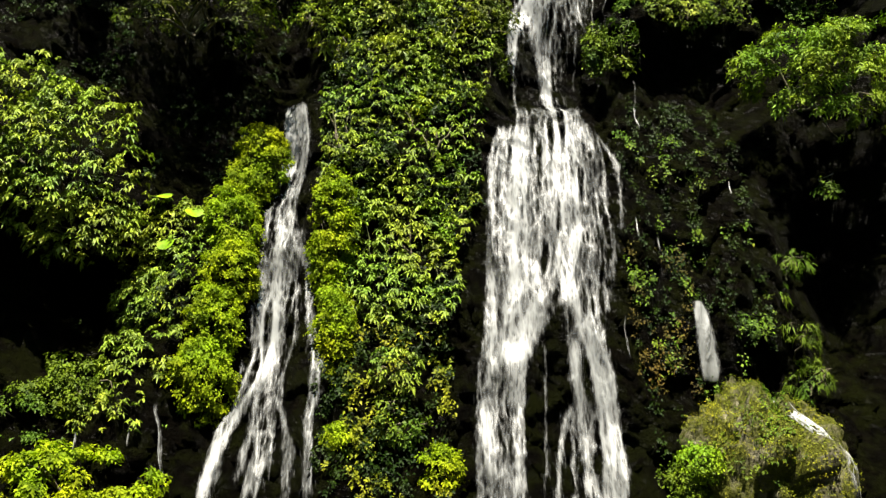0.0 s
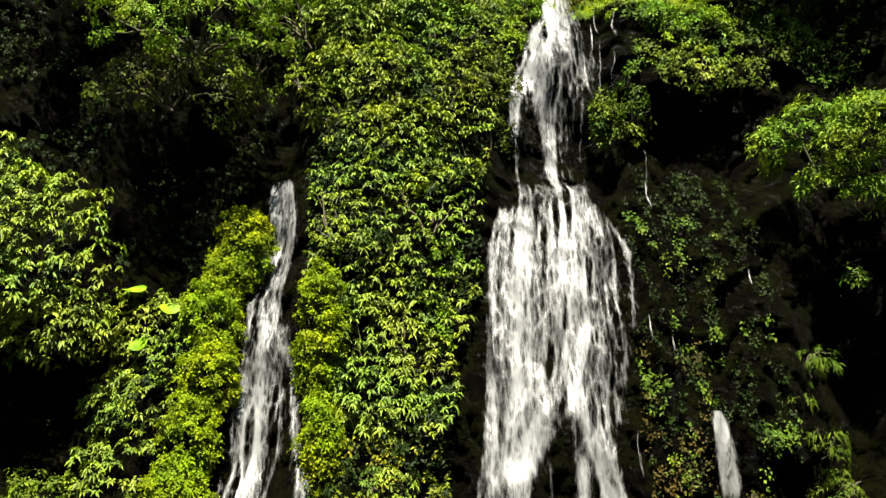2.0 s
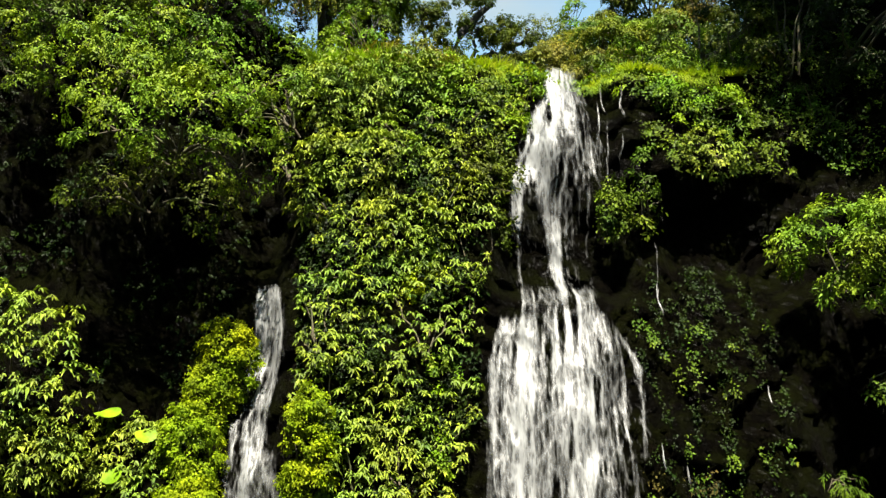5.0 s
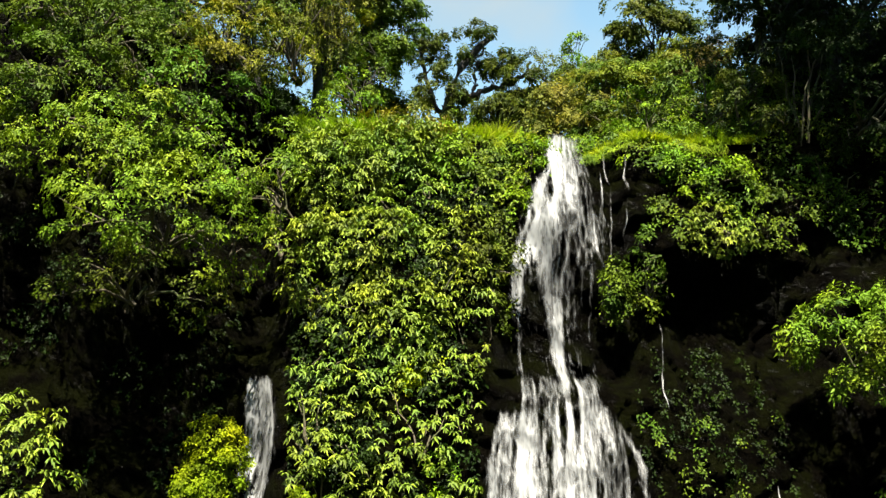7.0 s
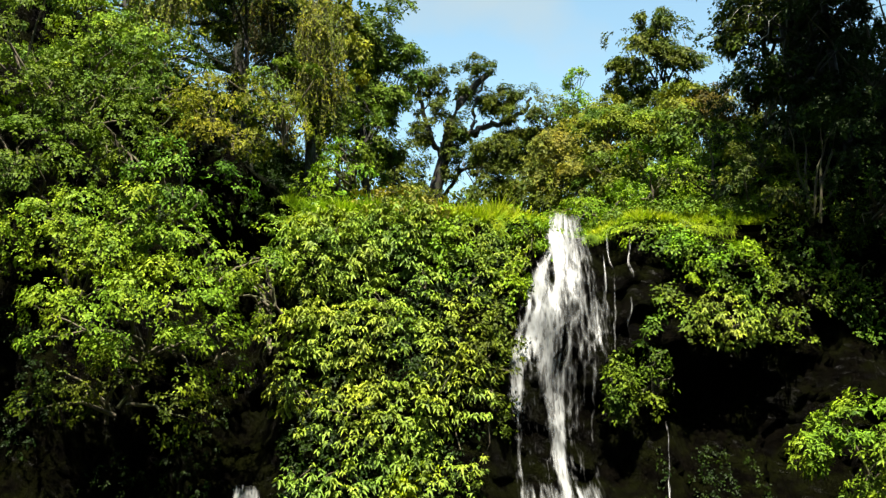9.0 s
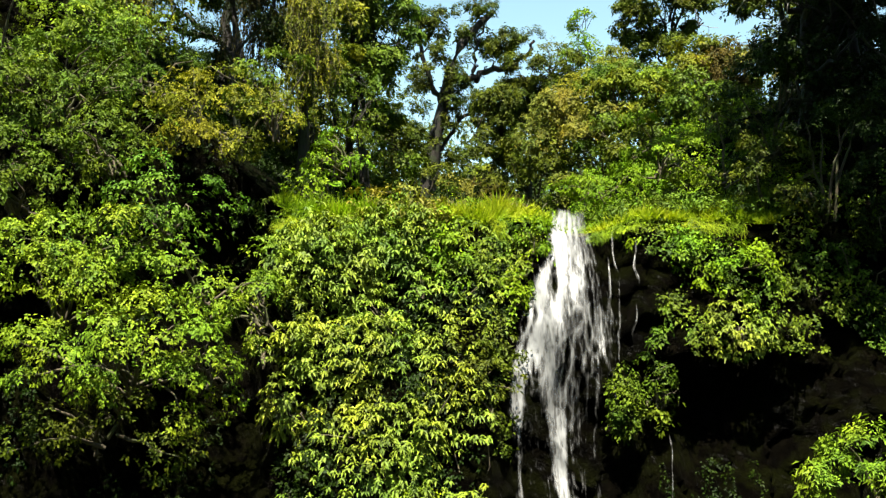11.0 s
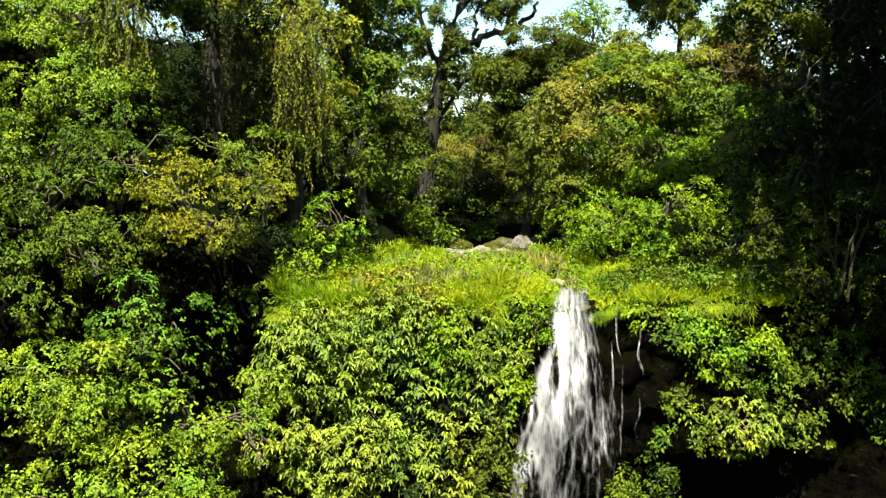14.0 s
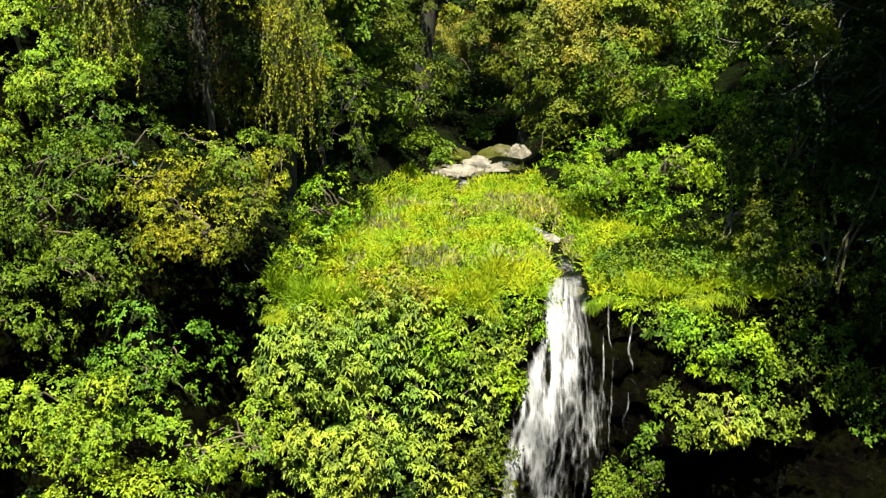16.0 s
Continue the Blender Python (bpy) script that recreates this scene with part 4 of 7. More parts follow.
plant("climber", "broad drooping yellow-green leaves climbing the cliff", "climber", "broad", LEAF_BROAD, (-1.6, 29.3, 10.6), (1.8, 1.2, 1.8), group="climbers on the cliff")
plant("climber", "broad drooping yellow-green leaves climbing the cliff", "climber", "broad", LEAF_BROAD, (-1.5, 28.4, 8.7), (1.4, 0.7, 1.1), group="climbers on the cliff")
plant("creeper", "cushion of tiny bright green creeper on wet rock", "creeper", "mat", LEAF_MAT, (-3.2, 28.9, 10.4), (0.6, 0.4, 2.3), group="creeper cushions", branches=4, lumps=0.1, thick=1.7)
plant("creeper", "cushion of tiny bright green creeper on wet rock", "creeper", "mat", LEAF_MAT, (-3.0, 27.6, 7.6), (0.5, 0.3, 1.4), group="creeper cushions", branches=4, lumps=0.1, thick=1.7)
plant("creeper", "cushion of tiny bright green creeper on wet rock", "creeper", "mat", LEAF_FRESH, (0.2, 29.8, 10.4), (0.6, 0.4, 1.0), group="creeper cushions", branches=4, lumps=0.1, thick=1.7)
plant("creeper", "cushion of tiny bright green creeper on wet rock", "creeper", "mat", LEAF_FRESH, (0.1, 30.6, 12.5), (0.8, 0.5, 0.9), group="creeper cushions", branches=4, lumps=0.1, thick=1.7)
plant("creeper", "cushion of tiny bright green creeper on wet rock", "creeper", "mat", LEAF_MAT, (-0.4, 31.7, 15.5), (0.7, 0.4, 0.6), group="creeper cushions", branches=4, lumps=0.1, thick=1.7)
plant("climber", "broad drooping yellow-green leaves climbing the cliff", "climber", "broad", LEAF_BROAD, (-1.3, 27.0, 6.6), (0.7, 0.4, 0.6), group="climbers on the cliff", scale=0.85)
plant("creeper", "cushion of tiny bright green creeper on wet rock", "creeper", "mat", LEAF_MAT, (-2.7, 26.6, 4.8), (0.4, 0.3, 0.4), group="creeper cushions", branches=4, lumps=0.1, thick=1.7)
plant("climber", "small-leaved green climber hanging over the rock", "climber", "small", LEAF_MEDIUM, (-1.2, 26.8, 5.1), (0.6, 0.4, 0.6), group="climbers on the cliff")
plant("creeper", "cushion of tiny bright green creeper on wet rock", "creeper", "mat", LEAF_MAT, (-0.1, 26.4, 3.9), (0.5, 0.3, 0.7), group="creeper cushions", scale=1.10, branches=4, lumps=0.1, thick=1.7)
plant("shrub", "fine-leaved bright green shrub leaning from the cliff", "shrub", "fine", LEAF_BRIGHT, (11.8, 30.6, 16.4), (1.9, 1.0, 1.5), group="shrubs on the slopes")
plant("shrub", "fine-leaved bright green shrub leaning from the cliff", "shrub", "fine", LEAF_BRIGHT, (13.2, 30.2, 17.0), (1.6, 1.0, 1.5), group="shrubs on the slopes")
plant("shrub", "dense green shrub on the wooded slope", "shrub", "medium", LEAF_BRIGHT, (-7.1, 28.7, 19.7), (2.3, 1.0, 1.5), group="shrubs on the slopes")
plant("shrub", "dense green shrub on the wooded slope", "shrub", "medium", LEAF_BRIGHT, (-5.6, 30.5, 19.3), (1.0, 0.5, 0.8), group="shrubs on the slopes")
# Darker tree leaf used here to put the overhang's shade in the colour.
plant("shrub", "dark green shrub on the slope with shade in its colour", "shrub", "medium", LEAF_TREE, (-8.1, 29.5, 18.0), (2.6, 0.7, 1.1), group="shrubs on the slopes", thick=0.7)
plant("shrub", "dense green shrub on the wooded slope", "shrub", "medium", LEAF_BRIGHT, (-9.5, 30.0, 21.3), (1.6, 1.0, 1.6), group="shrubs on the slopes")
plant("shrub", "dense green shrub on the wooded slope", "shrub", "medium", LEAF_BRIGHT, (-8.4, 30.2, 21.9), (1.2, 0.6, 0.9), group="shrubs on the slopes")
plant("shrub", "dense green shrub on the wooded slope", "shrub", "medium", LEAF_MEDIUM, (-10.8, 33.2, 26.9), (1.8, 1.0, 1.5), group="shrubs on the slopes")
plant("shrub", "dense green shrub on the wooded slope", "shrub", "medium", LEAF_MEDIUM, (-11.3, 32.0, 24.1), (1.6, 0.9, 1.4), group="shrubs on the slopes")
plant("shrub", "dense green shrub on the wooded slope", "shrub", "medium", LEAF_MEDIUM, (-8.8, 32.5, 25.2), (1.3, 0.8, 1.3), group="shrubs on the slopes")
plant("shrub", "blue-green shrub with fine soft leaves", "shrub", "medium", LEAF_BLUE, (-7.0, 31.0, 23.5), (1.2, 0.8, 1.5), group="shrubs on the slopes")
plant("shrub", "yellowish shrub hung with dry vines", "shrub", "medium", LEAF_YELLOW, (-6.2, 34.3, 26.0), (1.9, 0.7, 1.0), group="shrubs on the slopes", scale=0.80)
plant("climber", "broad drooping yellow-green leaves climbing the cliff", "climber", "broad", LEAF_BROAD, (-3.2, 33.6, 22.0), (1.8, 1.0, 1.5), group="climbers on the cliff")
plant("climber", "broad drooping yellow-green leaves climbing the cliff", "climber", "broad", LEAF_BROAD, (-1.1, 34.2, 22.4), (1.7, 1.0, 1.5), group="climbers on the cliff")
plant("shrub", "pale straw-green brush at the cliff edge", "shrub", "small", LEAF_PALE, (-0.8, 35.2, 23.6), (1.4, 0.5, 0.7), group="shrubs on the slopes")
plant("climber", "small-leaved green climber hanging over the rock", "climber", "small", LEAF_FRESH, (0.7, 34.4, 21.9), (0.9, 0.6, 1.6), group="climbers on the cliff")
plant("climber", "small-leaved green climber hanging over the rock", "climber", "small", LEAF_TREE, (1.3, 32.8, 18.8), (0.8, 0.5, 1.2), group="climbers on the cliff")
plant("climber", "broad drooping yellow-green leaves climbing the cliff", "climber", "broad", LEAF_BROAD, (-2.2, 32.6, 19.5), (2.0, 0.8, 1.2), group="climbers on the cliff")
plant("climber", "broad drooping yellow-green leaves climbing the cliff", "climber", "broad", LEAF_BROAD, (-1.1, 31.8, 17.0), (1.8, 1.0, 1.5), group="climbers on the cliff")
plant("climber", "broad drooping yellow-green leaves climbing the cliff", "climber", "broad", LEAF_BROAD, (-3.9, 32.0, 18.1), (0.6, 0.4, 0.8), group="climbers on the cliff")
plant("climber", "small-leaved green climber hanging over the rock", "climber", "small", LEAF_FRESH, (2.8, 36.2, 22.5), (0.6, 0.4, 0.7), group="climbers on the cliff")
plant("climber", "small-leaved green climber hanging over the rock", "climber", "small", LEAF_FRESH, (7.0, 35.8, 22.8), (1.2, 0.5, 0.7), group="climbers on the cliff")
plant("climber", "small-leaved green climber hanging over the rock", "climber", "small", LEAF_FRESH, (8.3, 35.0, 21.8), (1.7, 0.7, 1.0), group="climbers on the cliff")
plant("climber", "broad drooping yellow-green leaves climbing the cliff", "climber", "broad", LEAF_BROAD, (8.6, 34.1, 20.1), (1.6, 0.5, 0.8), group="climbers on the cliff", scale=0.80)
plant("creeper", "cushion of tiny bright green creeper on wet rock", "creeper", "mat", LEAF_MEDIUM, (5.4, 33.5, 18.1), (0.4, 0.3, 1.0), group="creeper cushions", scale=1.20, branches=4, lumps=0.1, thick=1.7)
plant("climber", "small-leaved green climber hanging over the rock", "climber", "small", LEAF_MEDIUM, (6.4, 33.8, 18.9), (0.3, 0.3, 1.5), group="climbers on the cliff")
# Deep shade on these two shrubs is put into the dark leaf colour.
plant("shrub", "dark green shrub on the slope with shade in its colour", "shrub", "medium", LEAF_DARK_SHADED, (12.0, 34.5, 24.7), (1.7, 1.1, 2.4), group="shrubs on the slopes", thick=0.35)
plant("shrub", "dark green shrub on the slope with shade in its colour", "shrub", "medium", LEAF_DARK_SHADED, (12.5, 34.5, 21.2), (1.5, 1.0, 2.2), group="shrubs on the slopes", thick=0.35)
plant("shrub", "dense green shrub on the wooded slope", "shrub", "medium", LEAF_MEDIUM, (-10.9, 34.0, 27.3), (1.7, 0.8, 1.2), group="shrubs on the slopes")
plant("shrub", "dense green shrub on the wooded slope", "shrub", "medium", LEAF_MEDIUM, (-9.8, 36.5, 28.7), (1.5, 0.7, 1.0), group="shrubs on the slopes")
plant("shrub", "dense green shrub on the wooded slope", "shrub", "medium", LEAF_BRIGHT, (-12.1, 37.0, 30.2), (1.7, 1.0, 1.5), group="shrubs on the slopes")
plant("shrub", "dense green shrub on the wooded slope", "shrub", "medium", LEAF_BRIGHT, (-10.0, 38.0, 30.5), (1.4, 1.0, 1.5), group="shrubs on the slopes", keep=None)
plant("shrub", "dense green shrub on the wooded slope", "shrub", "medium", LEAF_MEDIUM, (-4.7, 35.0, 26.8), (1.0, 0.6, 1.4), group="shrubs on the slopes")
plant("shrub", "yellowish shrub hung with dry vines", "shrub", "medium", LEAF_YELLOW, (-6.5, 34.0, 26.2), (1.1, 0.7, 1.1), group="shrubs on the slopes", scale=0.80)
plant("shrub", "fresh bright green leafy shrub beside the grass", "shrub", "medium", LEAF_FRESH, (-2.9, 38.0, 25.6), (1.1, 0.5, 0.8), group="shrubs on the slopes", keep=None)
plant("shrub", "fresh bright green leafy shrub beside the grass", "shrub", "medium", LEAF_FRESH, (-3.4, 36.5, 24.5), (1.0, 0.4, 0.7), group="shrubs on the slopes")
plant("shrub", "fresh bright green leafy shrub beside the grass", "shrub", "medium", LEAF_FRESH, (8.4, 42.0, 26.0), (2.1, 0.6, 0.9), group="shrubs on the slopes", keep=None)
plant("shrub", "fresh bright green leafy shrub beside the grass", "shrub", "medium", LEAF_FRESH, (6.4, 43.0, 25.3), (1.4, 0.7, 1.0), group="shrubs on the slopes", keep=None)
plant("shrub", "dense green shrub on the wooded slope", "shrub", "medium", LEAF_TREE, (9.9, 37.5, 25.6), (1.6, 0.9, 1.4), group="shrubs on the slopes", thick=0.7)
plant("shrub", "dense green shrub on the wooded slope", "shrub", "medium", LEAF_TREE, (10.6, 36.0, 24.6), (1.2, 0.9, 1.5), group="shrubs on the slopes")
# The slope's shade sits in the leaf colour of these three.
plant("shrub", "dark green shrub on the slope with shade in its colour", "shrub", "medium", LEAF_DARK_SHADED, (11.6, 38.0, 27.0), (1.8, 1.2, 2.1), group="shrubs on the slopes", keep=None)
plant("shrub", "dark green shrub on the slope with shade in its colour", "shrub", "medium", LEAF_DARK_SHADED, (13.6, 33.0, 25.1), (1.9, 1.3, 3.2), group="shrubs on the slopes")
plant("shrub", "dark green shrub on the slope with shade in its colour", "shrub", "medium", LEAF_DARK_SHADED, (15.1, 35.0, 29.7), (2.7, 1.7, 2.7), group="shrubs on the slopes")
plant("tree", "leafy tree of the wood behind the ravine", "tree", "far", LEAF_TREE, (-9.0, 80.0, 31.1), (6.2, 3.3, 5.0), group="far wood", scale=1.90, thick=0.65, keep=None)
plant("tree", "leafy tree of the wood behind the ravine", "tree", "far", LEAF_TREE, (-3.5, 84.0, 30.3), (6.5, 3.2, 4.9), group="far wood", scale=1.90, thick=0.65, keep=None)
plant("tree", "leafy tree of the wood behind the ravine", "tree", "far", LEAF_TREE, (2.1, 84.0, 30.4), (5.9, 2.8, 4.3), group="far wood", scale=1.90, thick=0.65, keep=None)
plant("tree", "leafy tree of the wood behind the ravine", "tree", "far", LEAF_TREE, (8.0, 86.0, 31.5), (6.2, 2.9, 4.5), group="far wood", scale=1.90, thick=0.65, keep=None)
plant("tree", "leafy tree of the wood behind the ravine", "tree", "far", LEAF_TREE, (12.8, 80.0, 31.1), (6.2, 3.3, 5.0), group="far wood", scale=1.90, thick=0.65, keep=None)
plant("tree", "leafy tree of the wood behind the ravine", "tree", "far", LEAF_TREE, (19.5, 84.0, 32.3), (6.5, 3.7, 5.7), group="far wood", scale=1.90, thick=0.65, keep=None)
plant("tree", "leafy tree of the wood behind the ravine", "tree", "far", LEAF_TREE, (24.3, 80.0, 32.3), (6.2, 3.8, 5.8), group="far wood", scale=1.90, thick=0.65, keep=None)
plant("tree", "leafy tree of the wood behind the ravine", "tree", "far", LEAF_TREE, (-15.2, 84.0, 32.7), (6.5, 4.0, 6.2), group="far wood", scale=1.90, thick=0.65, keep=None)
plant("shrub", "dense green shrub on the wooded slope", "shrub", "medium", LEAF_MEDIUM, (-12.9, 34.0, 28.7), (1.5, 1.0, 1.7), group="shrubs on the slopes")
plant("shrub", "dense green shrub on the wooded slope", "shrub", "medium", LEAF_MEDIUM, (-12.3, 32.5, 25.0), (1.1, 0.7, 1.6), group="shrubs on the slopes")
plant("shrub", "dense green shrub on the wooded slope", "shrub", "medium", LEAF_BRIGHT, (-12.1, 31.5, 22.1), (1.1, 0.7, 1.5), group="shrubs on the slopes")
plant("shrub", "dense green shrub on the wooded slope", "shrub", "medium", LEAF_BRIGHT, (-5.8, 30.4, 21.4), (2.0, 0.7, 1.1), group="shrubs on the slopes")
plant("shrub", "dense green shrub on the wooded slope", "shrub", "medium", LEAF_BRIGHT, (-8.9, 30.6, 22.2), (1.5, 0.7, 1.1), group="shrubs on the slopes")
plant("shrub", "dense green shrub on the wooded slope", "shrub", "medium", LEAF_BRIGHT, (-4.3, 31.5, 20.7), (1.2, 0.5, 0.7), group="shrubs on the slopes")

plant("shrub", "pale yellowish brush on the slope behind the stream", "shrub", "far", LEAF_YELLOW, (6.4, 53.0, 28.6), (1.3, 1.2, 2.0), group="shrubs on the slopes", scale=0.7, keep=None)
plant("shrub", "pale yellowish brush on the slope behind the stream", "shrub", "far", LEAF_YELLOW, (7.4, 54.0, 30.6), (1.0, 1.0, 1.3), group="shrubs on the slopes", scale=0.7, keep=None)
plant("shrub", "dense green shrub on the wooded slope", "shrub", "far", LEAF_MEDIUM, (9.0, 52.0, 30.0), (1.4, 1.2, 1.4), group="shrubs on the slopes", scale=0.85, keep=None)
plant("shrub", "dense green shrub on the wooded slope", "shrub", "far", LEAF_MEDIUM, (10.6, 51.5, 29.4), (1.5, 1.2, 1.4), group="shrubs on the slopes", scale=0.85, keep=None)
plant("shrub", "yellowish shrub hung with dry vines", "shrub", "far", LEAF_YELLOW, (11.6, 52.0, 31.0), (1.4, 1.0, 1.1), group="shrubs on the slopes", scale=0.85, keep=None)
plant("shrub", "brownish dry shrub above the stream", "shrub", "far", DRY, (13.2, 51.0, 31.2), (1.4, 1.0, 1.0), group="shrubs on the slopes", scale=0.8, keep=None)
plant("shrub", "dense green shrub on the wooded slope", "shrub", "far", LEAF_TREE, (8.6, 48.0, 27.6), (1.5, 1.1, 1.4), group="shrubs on the slopes", scale=0.85, keep=None)
plant("shrub", "dense green shrub on the wooded slope", "shrub", "far", LEAF_TREE, (5.9, 51.5, 26.2), (1.2, 1.0, 1.3), group="shrubs on the slopes", scale=0.85, keep=None)
plant("shrub", "brownish dry shrub above the stream", "shrub", "far", DRY, (3.3, 71.0, 26.9), (2.3, 1.3, 1.9), group="shrubs on the slopes", keep=None)
plant("shrub", "yellowish shrub hung with dry vines", "shrub", "far", LEAF_YELLOW, (1.8, 76.0, 29.0), (2.0, 1.3, 1.5), group="shrubs on the slopes", keep=None)
# Dark of the ravine hollow is painted into this shrub's leaves.
plant("shrub", "dark green shrub on the slope with shade in its colour", "shrub", "far", LEAF_DARK_SHADED, (2.6, 62.0, 26.4), (2.4, 1.2, 1.3), group="shrubs on the slopes", keep=None)
plant("shrub", "dense green shrub on the wooded slope", "shrub", "far", LEAF_TREE, (-0.9, 55.0, 26.3), (1.2, 1.0, 1.6), group="shrubs on the slopes", scale=0.9, keep=None)
plant("shrub", "dense green shrub on the wooded slope", "shrub", "far", LEAF_TREE, (-2.4, 56.0, 28.4), (1.5, 1.2, 1.9), group="shrubs on the slopes", scale=0.9, keep=None)
plant("herb", "small yellow-green herbs on a wet ledge", "herb", "small", LEAF_MEDIUM, (8.9, 31.0, 11.8), (0.35, 0.35, 0.35), group="herbs on the ledges", branches=3, thick=1.3, keep=None)
plant("herb", "small yellow-green herbs on a wet ledge", "herb", "small", LEAF_YELLOW, (9.3, 30.8, 10.7), (0.40, 0.35, 0.30), group="herbs on the ledges", branches=3, thick=1.3, keep=None)
plant("herb", "small yellow-green herbs on a wet ledge", "herb", "small", LEAF_YELLOW, (9.5, 30.5, 9.9), (0.30, 0.30, 0.30), group="herbs on the ledges", branches=3, thick=1.3, keep=None)
plant("fern", "green fern arching from the wet rock", "fern", "fern", LEAF_MEDIUM, (9.8, 30.0, 8.9), (0.45, 0.35, 0.25), group="herbs on the ledges", branches=3, thick=0.8, scale=0.6, keep=None)
plant("fern", "green fern arching from the wet rock", "fern", "fern", LEAF_MEDIUM, (10.5, 30.4, 9.9), (0.30, 0.30, 0.25), group="herbs on the ledges", branches=3, thick=0.8, scale=0.6, keep=None)
plant("fern", "green fern arching from the wet rock", "fern", "fern", LEAF_MEDIUM, (10.4, 29.4, 7.6), (0.35, 0.35, 0.50), group="herbs on the ledges", branches=3, thick=0.8, scale=0.6, keep=None)
plant("fern", "green fern arching from the wet rock", "fern", "fern", LEAF_MEDIUM, (10.5, 28.9, 6.6), (0.40, 0.35, 0.50), group="herbs on the ledges", branches=3, thick=0.8, scale=0.6, keep=None)
plant("herb", "small yellow-green herbs on a wet ledge", "herb", "small", LEAF_YELLOW, (5.9, 30.2, 9.3), (0.50, 0.35, 0.45), group="herbs on the ledges", branches=3, thick=1.3, keep=None)
plant("herb", "small yellow-green herbs on a wet ledge", "herb", "small", LEAF_YELLOW, (6.1, 29.9, 8.7), (0.40, 0.35, 0.40), group="herbs on the ledges", branches=3, thick=1.3, keep=None)
plant("herb", "small yellow-green herbs on a wet ledge", "herb", "small", LEAF_MEDIUM, (12.3, 31.2, 12.6), (0.30, 0.30, 0.20), group="herbs on the ledges", branches=3, thick=1.3, keep=None)
plant("herb", "small yellow-green herbs on a wet ledge", "herb", "small", LEAF_MEDIUM, (7.0, 32.4, 14.5), (0.60, 0.35, 0.35), group="herbs on the ledges", branches=3, thick=1.3, keep=None)
plant("herb", "small yellow-green herbs on a wet ledge", "herb", "small", LEAF_MEDIUM, (7.8, 31.0, 11.0), (0.40, 0.35, 0.40), group="herbs on the ledges", branches=3, thick=1.3, keep=None)
plant("herb", "small yellow-green herbs on a wet ledge", "herb", "small", LEAF_MEDIUM, (7.6, 32.0, 13.4), (0.50, 0.35, 0.35), group="herbs on the ledges", branches=3, thick=1.3, keep=None)
plant("shrub", "dense green shrub on the wooded slope", "shrub", "far", LEAF_MEDIUM, (9.4, 52.5, 31.2), (1.5, 1.0, 1.0), group="shrubs on the slopes", scale=0.85, thick=1.3, keep=None)
plant("shrub", "yellowish shrub hung with dry vines", "shrub", "far", LEAF_YELLOW, (12.5, 52.5, 31.7), (1.7, 1.0, 1.0), group="shrubs on the slopes", scale=0.85, thick=1.3, keep=None)
plant("shrub", "brownish dry shrub above the stream", "shrub", "far", DRY, (14.2, 51.5, 31.7), (1.6, 1.1, 1.0), group="shrubs on the slopes", scale=0.85, thick=1.3, keep=None)
plant("shrub", "dense green shrub on the wooded slope", "shrub", "far", LEAF_TREE, (4.9, 53.0, 26.0), (1.1, 1.0, 1.7), group="shrubs on the slopes", scale=0.85, thick=1.3, keep=None)
plant("shrub", "dense green shrub on the wooded slope", "shrub", "far", LEAF_MEDIUM, (7.6, 50.0, 27.6), (1.3, 1.0, 1.4), group="shrubs on the slopes", scale=0.85, thick=1.3, keep=None)
plant("shrub", "dense green shrub on the wooded slope", "shrub", "far", LEAF_MEDIUM, (12.2, 49.0, 29.6), (1.8, 1.2, 1.8), group="shrubs on the slopes", scale=0.9, thick=1.3, keep=None)
plant("climber", "small-leaved green climber hanging beside the water", "climber", "small", LEAF_FRESH, (3.0, 35.4, 22.4), (0.5, 0.4, 0.8), group="climbers on the cliff", branches=4)
plant("climber", "small-leaved green climber hanging beside the water", "climber", "small", LEAF_FRESH, (2.4, 34.4, 20.9), (0.5, 0.4, 0.9), group="climbers on the cliff", branches=4)
plant("climber", "small-leaved green climber hanging beside the water", "climber", "small", LEAF_TREE, (1.9, 33.6, 19.4), (0.5, 0.4, 0.9), group="climbers on the cliff", branches=4)
plant("climber", "small-leaved green climber hanging beside the water", "climber", "small", LEAF_TREE, (1.7, 32.9, 17.5), (0.45, 0.4, 0.9), group="climbers on the cliff", branches=4)
plant("shrub", "rounded leafy shrub with bright sunlit tops", "shrub", "medium", LEAF_BRIGHT, (-12.6, 35.5, 28.5), (1.6, 0.9, 1.1), group="shrubs on the slopes", keep=None)
plant("shrub", "rounded leafy shrub with bright sunlit tops", "shrub", "medium", LEAF_BRIGHT, (-10.6, 36.5, 29.4), (1.6, 0.9, 1.1), group="shrubs on the slopes", keep=None)
plant("shrub", "rounded leafy shrub with bright sunlit tops", "shrub", "medium", LEAF_MEDIUM, (-8.8, 35.5, 27.9), (1.1, 0.7, 0.8), group="shrubs on the slopes", keep=None)
plant("shrub", "rounded leafy shrub with bright sunlit tops", "shrub", "medium", LEAF_MEDIUM, (-10.9, 33.8, 26.2), (1.5, 0.8, 0.9), group="shrubs on the slopes", keep=None)
plant("shrub", "rounded leafy shrub with bright sunlit tops", "shrub", "medium", LEAF_MEDIUM, (-11.8, 32.6, 24.7), (1.2, 0.7, 1.0), group="shrubs on the slopes", keep=None)
plant("shrub", "rounded leafy shrub with bright sunlit tops", "shrub", "medium", LEAF_BRIGHT, (-9.7, 38.0, 31.0), (1.1, 0.9, 1.0), group="shrubs on the slopes", keep=None)
plant("shrub", "yellowish shrub hung with dry vines", "shrub", "medium", LEAF_YELLOW, (-7.3, 35.0, 26.8), (1.0, 0.6, 0.7), group="shrubs on the slopes", keep=None)
